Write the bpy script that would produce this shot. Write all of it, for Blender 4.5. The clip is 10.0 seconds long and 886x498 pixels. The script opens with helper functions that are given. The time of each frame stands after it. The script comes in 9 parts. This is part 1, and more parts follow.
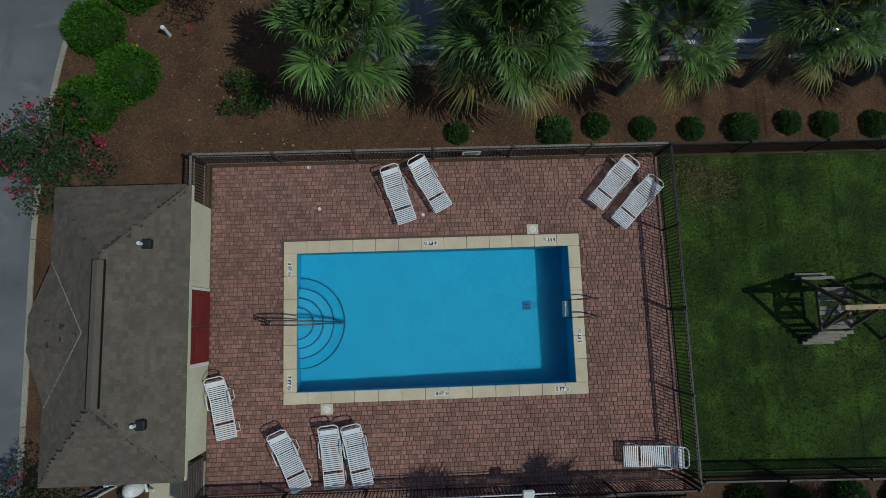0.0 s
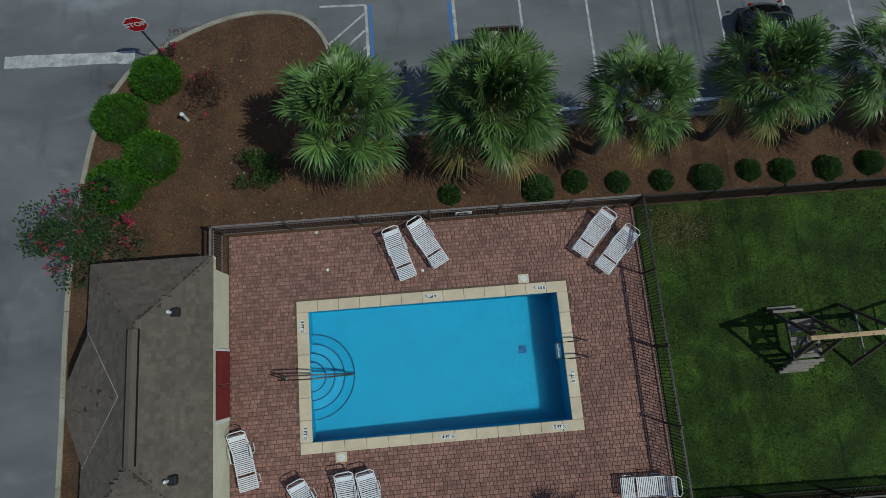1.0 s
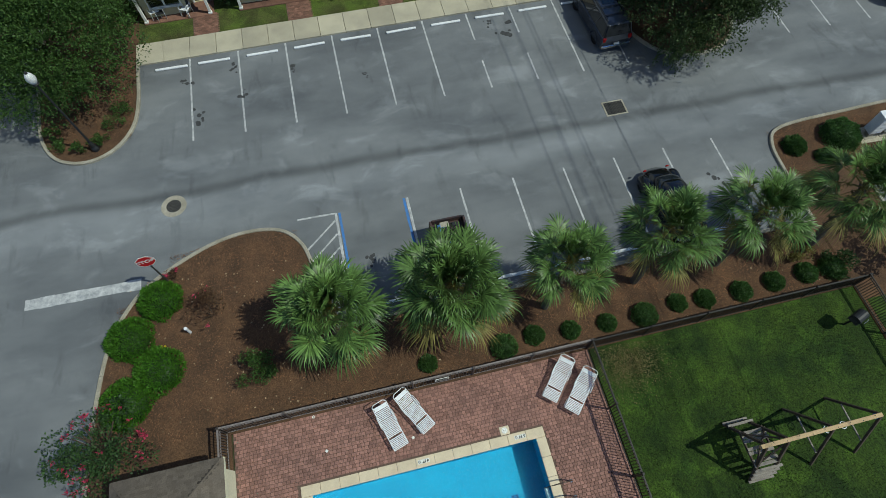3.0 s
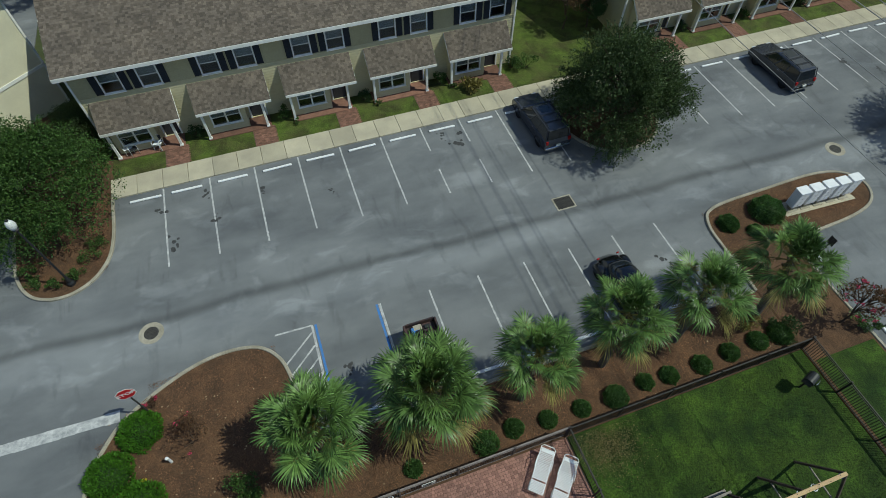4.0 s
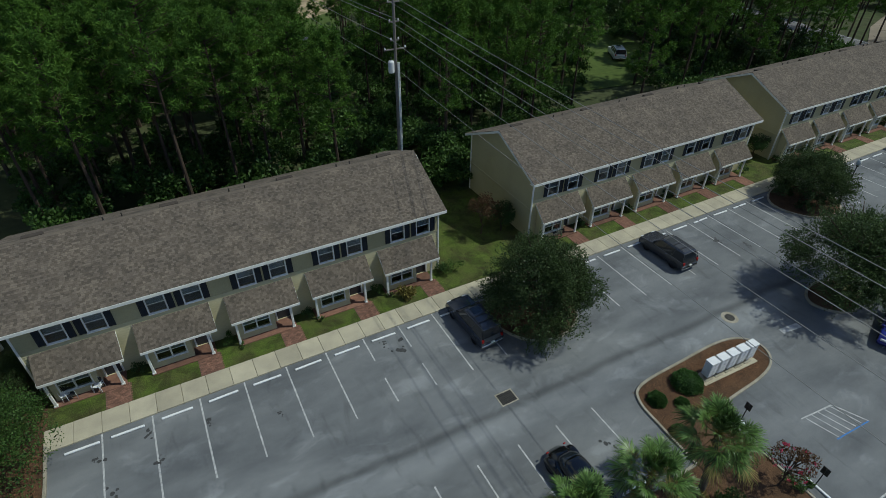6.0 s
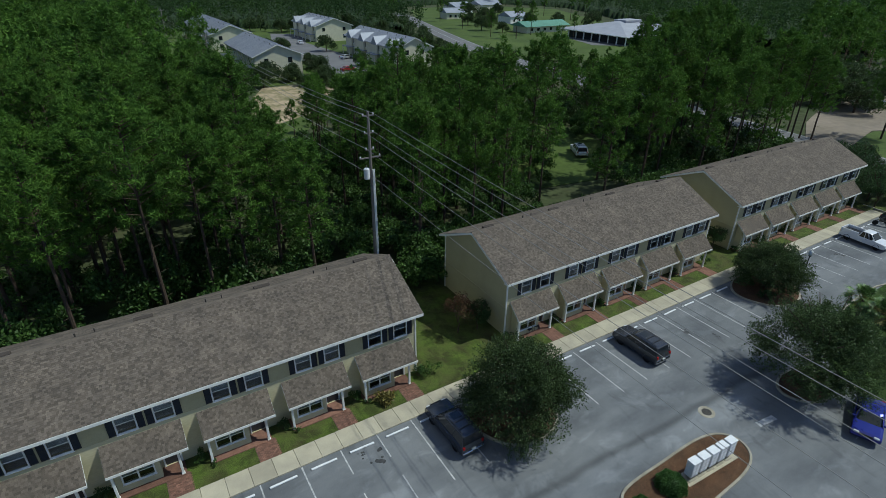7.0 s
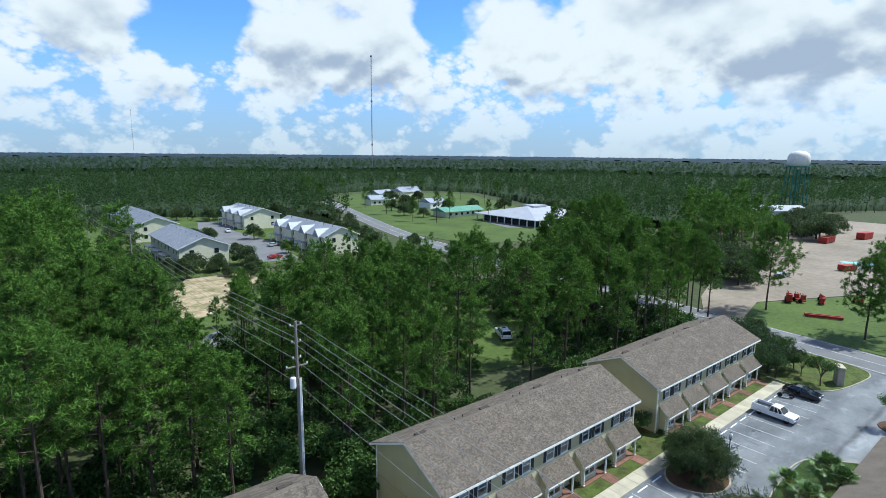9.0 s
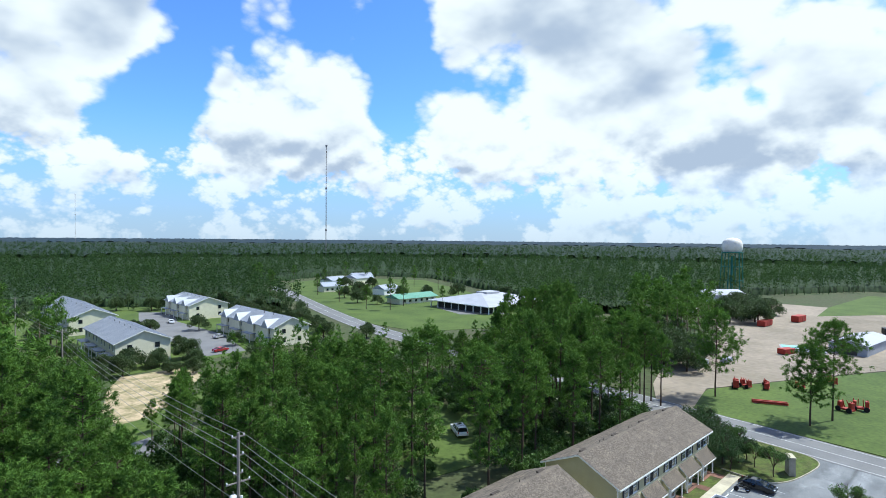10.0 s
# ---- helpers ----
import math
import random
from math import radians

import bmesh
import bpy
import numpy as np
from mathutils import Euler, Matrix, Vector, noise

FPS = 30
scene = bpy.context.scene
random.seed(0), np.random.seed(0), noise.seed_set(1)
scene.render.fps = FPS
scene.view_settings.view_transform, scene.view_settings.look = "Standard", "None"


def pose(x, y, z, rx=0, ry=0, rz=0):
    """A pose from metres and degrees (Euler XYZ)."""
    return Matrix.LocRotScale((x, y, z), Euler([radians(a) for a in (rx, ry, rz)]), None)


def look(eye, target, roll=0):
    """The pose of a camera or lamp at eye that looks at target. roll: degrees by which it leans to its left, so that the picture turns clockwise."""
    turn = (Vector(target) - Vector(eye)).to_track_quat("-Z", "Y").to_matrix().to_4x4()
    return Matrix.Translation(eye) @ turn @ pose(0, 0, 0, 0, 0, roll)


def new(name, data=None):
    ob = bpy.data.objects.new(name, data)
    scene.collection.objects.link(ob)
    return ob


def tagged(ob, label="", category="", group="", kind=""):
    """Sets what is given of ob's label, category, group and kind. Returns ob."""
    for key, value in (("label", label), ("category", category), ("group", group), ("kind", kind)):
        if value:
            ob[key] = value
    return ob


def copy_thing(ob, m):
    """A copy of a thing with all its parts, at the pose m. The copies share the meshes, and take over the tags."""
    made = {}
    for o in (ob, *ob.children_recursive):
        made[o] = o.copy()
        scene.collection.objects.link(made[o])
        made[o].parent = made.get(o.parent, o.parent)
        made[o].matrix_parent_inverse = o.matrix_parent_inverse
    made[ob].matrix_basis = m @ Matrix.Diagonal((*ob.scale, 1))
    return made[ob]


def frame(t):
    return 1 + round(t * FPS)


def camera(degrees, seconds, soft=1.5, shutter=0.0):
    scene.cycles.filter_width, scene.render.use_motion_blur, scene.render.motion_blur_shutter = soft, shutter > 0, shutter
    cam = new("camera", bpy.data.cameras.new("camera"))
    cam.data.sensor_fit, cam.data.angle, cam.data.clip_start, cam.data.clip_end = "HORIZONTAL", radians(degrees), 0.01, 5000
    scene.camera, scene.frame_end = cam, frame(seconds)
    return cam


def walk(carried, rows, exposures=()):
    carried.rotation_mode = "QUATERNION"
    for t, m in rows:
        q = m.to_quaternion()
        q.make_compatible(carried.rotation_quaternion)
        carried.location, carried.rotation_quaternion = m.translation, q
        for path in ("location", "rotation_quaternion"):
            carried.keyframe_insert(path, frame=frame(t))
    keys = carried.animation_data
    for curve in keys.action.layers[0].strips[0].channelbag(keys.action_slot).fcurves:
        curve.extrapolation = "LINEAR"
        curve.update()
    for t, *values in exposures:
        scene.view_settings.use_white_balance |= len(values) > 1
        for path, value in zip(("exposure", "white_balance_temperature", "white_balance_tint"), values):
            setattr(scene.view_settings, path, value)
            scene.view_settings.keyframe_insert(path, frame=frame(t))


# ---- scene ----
cam = camera(78.37, 10.0, soft=0.5)
PATH = [
    (0.0, -0.000, 0.000, 18.181, 7.282, -1.443, -1.904),
    (0.5, 0.010, 0.109, 19.055, 8.966, -1.264, -3.379),
    (1.0, 0.031, 0.219, 19.939, 11.549, -1.014, -4.714),
    (1.5, 0.102, 0.299, 20.794, 14.726, -0.655, -6.580),
    (2.0, 0.126, 0.327, 21.660, 18.310, -0.578, -8.573),
    (2.5, 0.183, 0.342, 22.459, 22.222, -0.454, -10.701),
    (4.0, 0.284, 0.372, 24.975, 35.330, -0.328, -19.430),
    (4.5, 0.234, 0.364, 25.758, 39.835, -0.356, -21.802),
    (5.0, 0.164, 0.388, 26.518, 44.358, -0.412, -24.195),
    (5.5, 0.062, 0.442, 27.276, 48.909, -0.510, -26.558),
    (7.0, 0.013, 0.669, 29.729, 62.210, -0.576, -31.463),
    (7.5, 0.008, 0.713, 30.554, 66.680, -0.577, -33.240),
    (8.0, 0.037, 0.777, 31.455, 71.073, -0.564, -35.169),
    (8.5, 0.077, 0.852, 32.286, 75.507, -0.535, -37.298),
    (9.0, 0.101, 0.894, 33.049, 80.010, -0.554, -39.354),
    (9.5, 0.177, 0.904, 33.871, 84.423, -0.536, -41.552),
    (10.0, 0.245, 0.908, 34.696, 88.851, -0.553, -44.192),
]
walk(cam, [(t, pose(x, y, z, rx, ry, rz)) for t, x, y, z, rx, ry, rz in PATH],
     [(0.0, -1.33, 6000, -4), (1.0, -1.17, 6050, -4), (2.0, -0.94, 6200, -6), (2.5, -0.74, 6250, -6), (4.0, -0.54, 6350, -8), (4.5, -0.66, 6300, -7), (5.5, -0.81, 6300, -5), (7.0, -0.56, 6000, -3), (8.0, -0.06, 5900, -1), (8.5, 0.25, 5850, 0), (9.0, 0.45, 5850, 0), (10.0, 0.63, 5950, 1)])

# ---------------------------------------------------------------- sky and sun
SUN_AZ, SUN_EL = 113.5, 55.0          # clockwise from +y, above the horizon
world = bpy.data.worlds.new("sky")
scene.world = world
world.use_nodes = True
wn, wl = world.node_tree.nodes, world.node_tree.links
wn.clear()


def wnode(what, **kw):
    n = wn.new(what)
    for k, v in kw.items():
        if k == "op":
            n.operation = v
        elif k == "kind":
            n.sky_type = v
        else:
            n.inputs[int(k[1:])].default_value = v
    return n


def wjoin(a, b, i=0, o=0):
    wl.new(a.outputs[o], b.inputs[i])
    return b


sky = wnode("ShaderNodeTexSky", kind="NISHITA")
sky.sun_disc = False
sky.sun_elevation, sky.sun_rotation = radians(SUN_EL), radians(SUN_AZ)
sky.air_density, sky.dust_density, sky.ozone_density = 1.0, 0.15, 3.0
tc = wnode("ShaderNodeTexCoord")
sep = wjoin(tc, wnode("ShaderNodeSeparateXYZ"))
up = wjoin(sep, wnode("ShaderNodeMath", op="MAXIMUM", i1=0.0), 0, 2)
# cumulus: noise on the sky's sphere, its lumps shrinking towards the horizon
fall = wjoin(up, wnode("ShaderNodeMath", op="MULTIPLY", i1=-1.35))
fall = wjoin(fall, wnode("ShaderNodeMath", op="EXPONENT"))
level = wnode("ShaderNodeVectorMath", op="MULTIPLY")
wl.new(tc.outputs[0], level.inputs[0])
level.inputs[1].default_value = (1, 1, 0)
spread_ = wjoin(level, wnode("ShaderNodeVectorMath", op="SCALE"))
wl.new(fall.outputs[0], spread_.inputs[3])


def heap(source, shrink, detail, puffs=-0.17):
    """How thick the cloud is: wide lumps, with round puffs on them."""
    k = wjoin(source, wnode("ShaderNodeVectorMath", op="SCALE"))
    k.inputs[3].default_value = shrink
    m = wjoin(k, wnode("ShaderNodeMapping"))
    m.inputs["Location"].default_value = (0.6, 4.9, 2.4)
    a = wjoin(m, wnode("ShaderNodeTexNoise"))
    a.inputs["Scale"].default_value, a.inputs["Detail"].default_value = 2.9, detail
    a.inputs["Roughness"].default_value, a.inputs["Distortion"].default_value = 0.56, 0.1
    v = wjoin(m, wnode("ShaderNodeTexVoronoi"))
    v.inputs["Scale"].default_value, v.inputs["Detail"].default_value, v.inputs["Roughness"].default_value = 11.0, 3.0, 0.6
    puff = wjoin(v, wnode("ShaderNodeMath", op="MULTIPLY_ADD", i1=puffs, i2=-0.42 * puffs))
    out = wjoin(a, wnode("ShaderNodeMath", op="ADD"))
    return wjoin(puff, out, 1)


small = wjoin(up, wnode("ShaderNodeMapRange"))
small.interpolation_type = "SMOOTHSTEP"
small.inputs[1].default_value, small.inputs[2].default_value = 0.25, 0.12


def layered(shrink, detail, puffs=-0.17):
    """Great heaps high up, smaller ones far off over the horizon."""
    m = wnode("ShaderNodeMix")
    wl.new(small.outputs[0], m.inputs[0])
    wl.new(heap(spread_, shrink, detail, puffs).outputs[0], m.inputs[2])
    wl.new(heap(spread_, 2.3 * (0.5 + 0.5 * shrink), detail, puffs).outputs[0], m.inputs[3])
    return m


big = layered(1.0, 10.0)
# the great heaps and the blue between them
CLOUDS = (
    ((0.154, 0.948, 0.280), 0.9907, 0.15),
    ((0.234, 0.919, 0.319), 0.9972, 0.12),
    ((0.113, 0.986, 0.126), 0.9953, 0.05),
    ((0.461, 0.859, 0.222), 0.9898, 0.16),
    ((0.378, 0.916, 0.132), 0.9972, 0.12),
    ((0.393, 0.844, 0.365), 0.9980, 0.06),
    ((0.539, 0.755, 0.374), 0.9989, 0.10),
    ((0.732, 0.609, 0.306), 0.9867, 0.17),
    ((0.845, 0.467, 0.262), 0.9925, 0.12),
    ((0.781, 0.505, 0.368), 0.9949, 0.08),
    ((0.907, 0.293, 0.301), 0.9806, 0.15),
    ((0.974, 0.173, 0.148), 0.9865, 0.13),
    ((0.897, 0.420, 0.139), 0.9871, 0.10),
    ((0.719, 0.674, 0.170), 0.9959, 0.10),
    ((0.343, 0.898, 0.276), 0.9992, 0.10),
    ((0.249, 0.948, 0.200), 0.9973, -0.13),
    ((0.322, 0.889, 0.326), 0.9975, -0.16),
    ((0.291, 0.924, 0.248), 0.9981, -0.13),
    ((0.418, 0.855, 0.307), 0.9991, -0.10),
    ((0.484, 0.806, 0.340), 0.9984, -0.12),
    ((0.594, 0.732, 0.335), 0.9984, -0.10),
    ((0.606, 0.761, 0.231), 0.9992, -0.09),
    ((0.487, 0.865, 0.119), 0.9983, -0.06),
    ((0.939, 0.269, 0.212), 0.9992, -0.30),
)
bias = None
for way, reach, amount_ in CLOUDS:
    dot = wnode("ShaderNodeVectorMath", op="DOT_PRODUCT")
    wl.new(tc.outputs[0], dot.inputs[0])
    dot.inputs[1].default_value = way
    soft_ = wnode("ShaderNodeMapRange")
    wl.new(dot.outputs["Value"], soft_.inputs[0])
    soft_.interpolation_type = "SMOOTHSTEP"
    soft_.inputs[1].default_value, soft_.inputs[2].default_value = 1 - (1 - reach) * 1.7, 1 - (1 - reach) * 0.1
    soft_.inputs[3].default_value, soft_.inputs[4].default_value = 0.0, amount_
    if bias is None:
        bias = soft_
    else:
        bias = wjoin(bias, wnode("ShaderNodeMath", op="ADD"))
        wjoin(soft_, bias, 1)
# banks of smaller cloud low down
bank = wjoin(up, wnode("ShaderNodeMapRange"))
bank.interpolation_type = "SMOOTHSTEP"
bank.inputs[1].default_value, bank.inputs[2].default_value = 0.24, 0.10
bank.inputs[3].default_value, bank.inputs[4].default_value = 0.0, 0.05
bias = wjoin(bias, wnode("ShaderNodeMath", op="ADD"))
wjoin(bank, bias, 1)
dens = wjoin(big, wnode("ShaderNodeMath", op="ADD"))
wjoin(bias, dens, 1)
cover = wjoin(dens, wnode("ShaderNodeMapRange"))
cover.interpolation_type = "SMOOTHSTEP"
cover.inputs[1].default_value, cover.inputs[2].default_value = 0.37, 0.48
# the undersides: where the cloud is thicker a little higher up
over = layered(0.93, 3.0, -0.06)
here = layered(1.0, 4.0, -0.10)
thick = wjoin(over, wnode("ShaderNodeMath", op="ADD"))
wjoin(bias, thick, 1)
steep = wjoin(over, wnode("ShaderNodeMath", op="SUBTRACT"))
wjoin(here, steep, 1)
steep = wjoin(steep, wnode("ShaderNodeMath", op="MULTIPLY_ADD", i1=1.1))
wjoin(thick, steep, 2)
shade = wjoin(steep, wnode("ShaderNodeMapRange"))
shade.interpolation_type = "SMOOTHSTEP"
shade.inputs[1].default_value, shade.inputs[2].default_value = 0.55, 0.90
ccol = wnode("ShaderNodeMix")
ccol.data_type = "RGBA"
ccol.inputs[6].default_value, ccol.inputs[7].default_value = (6.3, 6.35, 6.5, 1), (3.05, 3.45, 4.3, 1)
wl.new(shade.outputs[0], ccol.inputs[0])
# pale air over the horizon
pale = wjoin(up, wnode("ShaderNodeMapRange"))
pale.interpolation_type = "SMOOTHSTEP"
pale.inputs[1].default_value, pale.inputs[2].default_value = 0.0, 0.22
pale.inputs[3].default_value, pale.inputs[4].default_value = 0.75, 0.0
deep = wnode("ShaderNodeMix")
deep.data_type, deep.blend_type = "RGBA", "MULTIPLY"
deep.inputs[0].default_value = 1.0
deep.inputs[7].default_value = (0.72, 0.96, 1.42, 1)
wl.new(sky.outputs[0], deep.inputs[6])
air = wnode("ShaderNodeMix")
air.data_type = "RGBA"
air.inputs[7].default_value = (2.35, 3.05, 4.3, 1)
wl.new(pale.outputs[0], air.inputs[0])
wl.new(deep.outputs[2], air.inputs[6])
low = wjoin(up, wnode("ShaderNodeMapRange"))
low.inputs[1].default_value, low.inputs[2].default_value = 0.0, 0.12
low.inputs[3].default_value, low.inputs[4].default_value = 0.45, 1.0
amount = wjoin(cover, wnode("ShaderNodeMath", op="MULTIPLY"))
wjoin(low, amount, 1)
skymix = wnode("ShaderNodeMix")
skymix.data_type = "RGBA"
wl.new(amount.outputs[0], skymix.inputs[0])
wl.new(air.outputs[2], skymix.inputs[6])
wl.new(ccol.outputs[2], skymix.inputs[7])
bg = wnode("ShaderNodeBackground", i1=0.105)
wl.new(skymix.outputs[2], bg.inputs[0])
wjoin(bg, wnode("ShaderNodeOutputWorld"))

sun = new("sun", bpy.data.lights.new("sun", "SUN"))
sun.data.energy, sun.data.angle, sun.data.color = 4.9, radians(0.55), (1.0, 0.95, 0.87)
az, el = radians(SUN_AZ), radians(SUN_EL)
sun.matrix_world = look((80 * math.sin(az) * math.cos(el), 80 * math.cos(az) * math.cos(el), 80 * math.sin(el)), (0, 0, 0))

# ---------------------------------------------------------------- materials


def mat(name, base, alt=None, scale=2.0, fine=30.0, rough=0.8, bump=0.3, depth=0.01, metal=0.0, vary=0.0, spec=0.3,
        stretch=(1, 1, 1), contrast=0.25, obvary=0.0, where="object", trans=0.0):
    """Two scales of noise between base and alt, fine grain, relief, and a change from piece to piece."""
    m = bpy.data.materials.new(name)
    m.use_nodes = True
    n, l = m.node_tree.nodes, m.node_tree.links
    p = n["Principled BSDF"]
    alt = alt or tuple(c * 0.75 for c in base)
    if where == "object":
        src = n.new("ShaderNodeTexCoord").outputs["Object"]
    else:
        src = n.new("ShaderNodeNewGeometry").outputs["Position"]
    mp = n.new("ShaderNodeMapping")
    mp.inputs["Scale"].default_value = stretch
    l.new(src, mp.inputs[0])
    a = n.new("ShaderNodeTexNoise")
    a.inputs["Scale"].default_value, a.inputs["Detail"].default_value, a.inputs["Roughness"].default_value = scale, 5, 0.6
    b = n.new("ShaderNodeTexNoise")
    b.inputs["Scale"].default_value, b.inputs["Detail"].default_value = fine, 3
    l.new(mp.outputs[0], a.inputs[0])
    l.new(mp.outputs[0], b.inputs[0])
    r = n.new("ShaderNodeMapRange")
    r.inputs[1].default_value, r.inputs[2].default_value = 0.33, 0.67
    l.new(a.outputs[0], r.inputs[0])
    mx = n.new("ShaderNodeMix")
    mx.data_type = "RGBA"
    mx.inputs[6].default_value, mx.inputs[7].default_value = (*base, 1), (*alt, 1)
    l.new(r.outputs[0], mx.inputs[0])
    g = n.new("ShaderNodeMapRange")
    g.inputs[1].default_value, g.inputs[2].default_value = 0.3, 0.7
    g.inputs[3].default_value, g.inputs[4].default_value = 1 - contrast, 1 + contrast
    l.new(b.outputs[0], g.inputs[0])
    value = g.outputs[0]
    for amount, node, sock in ((vary, "ShaderNodeNewGeometry", "Random Per Island"), (obvary, "ShaderNodeObjectInfo", "Random")):
        if amount:
            q = n.new("ShaderNodeMapRange")
            q.inputs[3].default_value, q.inputs[4].default_value = 1 - amount, 1 + amount
            l.new(n.new(node).outputs[sock], q.inputs[0])
            t = n.new("ShaderNodeMath")
            t.operation = "MULTIPLY"
            l.new(value, t.inputs[0])
            l.new(q.outputs[0], t.inputs[1])
            value = t.outputs[0]
    mul = n.new("ShaderNodeVectorMath")
    mul.operation = "SCALE"
    l.new(mx.outputs[2], mul.inputs[0])
    l.new(value, mul.inputs[3])
    l.new(mul.outputs[0], p.inputs["Base Color"])
    p.inputs["Roughness"].default_value, p.inputs["Metallic"].default_value = rough, metal
    p.inputs["Specular IOR Level"].default_value = spec
    if trans:
        p.inputs["Transmission Weight"].default_value = trans
    if bump:
        bn = n.new("ShaderNodeBump")
        bn.inputs["Strength"].default_value, bn.inputs["Distance"].default_value = bump, depth
        l.new(b.outputs[0], bn.inputs["Height"])
        l.new(bn.outputs[0], p.inputs["Normal"])
    return m


def leafy(name, base, alt, vary=0.35, rough=0.55, through_light=0.35, scale=0.35):
    """Leaves: a change of green from leaf to leaf and clump to clump; some light passes through."""
    m = mat(name, base, alt, scale=scale, fine=6, rough=rough, bump=0.0, vary=vary, spec=0.25, obvary=0.12)
    n, l = m.node_tree.nodes, m.node_tree.links
    p, out = n["Principled BSDF"], n["Material Output"]
    tr = n.new("ShaderNodeBsdfTranslucent")
    l.new(p.inputs["Base Color"].links[0].from_socket, tr.inputs[0])
    mx = n.new("ShaderNodeMixShader")
    mx.inputs[0].default_value = through_light
    l.new(p.outputs[0], mx.inputs[1])
    l.new(tr.outputs[0], mx.inputs[2])
    l.new(mx.outputs[0], out.inputs[0])
    return m


M_ground = mat("forest_floor", (0.045, 0.065, 0.022), (0.06, 0.062, 0.03), scale=0.05, fine=0.6, rough=1, bump=0.4, depth=0.3, where="world")
M_asphalt = mat("asphalt", (0.180, 0.188, 0.196), (0.098, 0.104, 0.113), scale=0.30, stretch=(0.45, 1, 1), fine=55, rough=0.9, bump=0.25, depth=0.004, where="world", contrast=0.14)


def drain_band(m, y0, half, dark, pale):
    """Water-stained gutter line along the lot's middle, pale on its south side, wandering a little."""
    n, l = m.node_tree.nodes, m.node_tree.links
    p = n["Principled BSDF"]
    col = p.inputs["Base Color"].links[0].from_socket
    g = n.new("ShaderNodeNewGeometry")
    sp = n.new("ShaderNodeSeparateXYZ")
    l.new(g.outputs["Position"], sp.inputs[0])
    w = n.new("ShaderNodeTexNoise")
    w.inputs["Scale"].default_value = 0.12
    l.new(g.outputs["Position"], w.inputs[0])
    def op(kind, a, b):
        q = n.new("ShaderNodeMath")
        q.operation = kind
        for i, v in enumerate((a, b)):
            if isinstance(v, (int, float)):
                q.inputs[i].default_value = v
            else:
                l.new(v, q.inputs[i])
        return q.outputs[0]
    y = op("ADD", sp.outputs[1], op("MULTIPLY", op("SUBTRACT", w.outputs[0], 0.5), 1.6))
    y = op("ADD", y, op("MULTIPLY", sp.outputs[0], 0.018))
    def bump(c, h, v):
        d = op("ABSOLUTE", op("SUBTRACT", y, c), 0)
        mr = n.new("ShaderNodeMapRange")
        mr.interpolation_type = "SMOOTHSTEP"
        mr.inputs[1].default_value, mr.inputs[2].default_value = 0.0, h
        mr.inputs[3].default_value, mr.inputs[4].default_value = v, 1.0
        l.new(d, mr.inputs[0])
        return mr.outputs[0]
    f = op("MULTIPLY", bump(y0, half, dark), bump(y0 - 1.1, 1.6, pale))
    f = op("MULTIPLY", f, bump(y0 + 1.6, 2.2, 1.06))
    sc = n.new("ShaderNodeVectorMath")
    sc.operation = "SCALE"
    l.new(col, sc.inputs[0])
    l.new(f, sc.inputs[3])
    l.new(sc.outputs[0], p.inputs["Base Color"])


drain_band(M_asphalt, 17.45, 0.50, 0.60, 1.34)


def blotches(m, stretch, scale, lo, hi, a, b, seed):
    """Worn or dusty patches with a ragged edge."""
    n, l = m.node_tree.nodes, m.node_tree.links
    p = n["Principled BSDF"]
    col = p.inputs["Base Color"].links[0].from_socket
    g = n.new("ShaderNodeNewGeometry")
    mp = n.new("ShaderNodeMapping")
    mp.inputs["Scale"].default_value, mp.inputs["Location"].default_value = stretch, (seed, seed * 1.7, 0)
    l.new(g.outputs["Position"], mp.inputs[0])
    t = n.new("ShaderNodeTexNoise")
    t.inputs["Scale"].default_value, t.inputs["Detail"].default_value, t.inputs["Roughness"].default_value, t.inputs["Distortion"].default_value = scale, 7, 0.62, 0.5
    l.new(mp.outputs[0], t.inputs[0])
    r = n.new("ShaderNodeMapRange")
    r.interpolation_type = "SMOOTHSTEP"
    r.inputs[1].default_value, r.inputs[2].default_value, r.inputs[3].default_value, r.inputs[4].default_value = lo, hi, a, b
    l.new(t.outputs[0], r.inputs[0])
    sc = n.new("ShaderNodeVectorMath")
    sc.operation = "SCALE"
    l.new(col, sc.inputs[0])
    l.new(r.outputs[0], sc.inputs[3])
    l.new(sc.outputs[0], p.inputs["Base Color"])


blotches(M_asphalt, (0.6, 1, 1), 0.55, 0.52, 0.66, 1.0, 1.28, 3.0)      # dusty pale patches
blotches(M_asphalt, (1, 0.25, 1), 1.1, 0.55, 0.70, 1.0, 0.80, 9.0)      # darker tyre-worn streaks
M_road = mat("old_asphalt", (0.16, 0.16, 0.165), (0.12, 0.12, 0.125), scale=0.15, fine=9, rough=0.9, bump=0.2, where="world", contrast=0.1)
M_mulch = mat("pine_straw", (0.112, 0.062, 0.034), (0.060, 0.036, 0.022), scale=0.8, fine=22, rough=1, bump=0.6, depth=0.05, where="world", contrast=0.38)
M_lawn = mat("lawn", (0.042, 0.076, 0.008), (0.014, 0.033, 0.004), scale=0.55, fine=14, rough=0.95, bump=0.9, depth=0.05, where="world", contrast=0.45)
# brighter copy of the lawn green; the strips' lit look is in the colour
M_turf = mat("brightened_turf", (0.072, 0.110, 0.016), (0.060, 0.062, 0.020), scale=0.6, fine=14, rough=0.95, bump=0.9, depth=0.05, where="world", contrast=0.4)
M_straw = mat("loose_straw", (0.17, 0.085, 0.045), (0.085, 0.045, 0.026), scale=1, fine=9, rough=1, bump=0, vary=0.5)
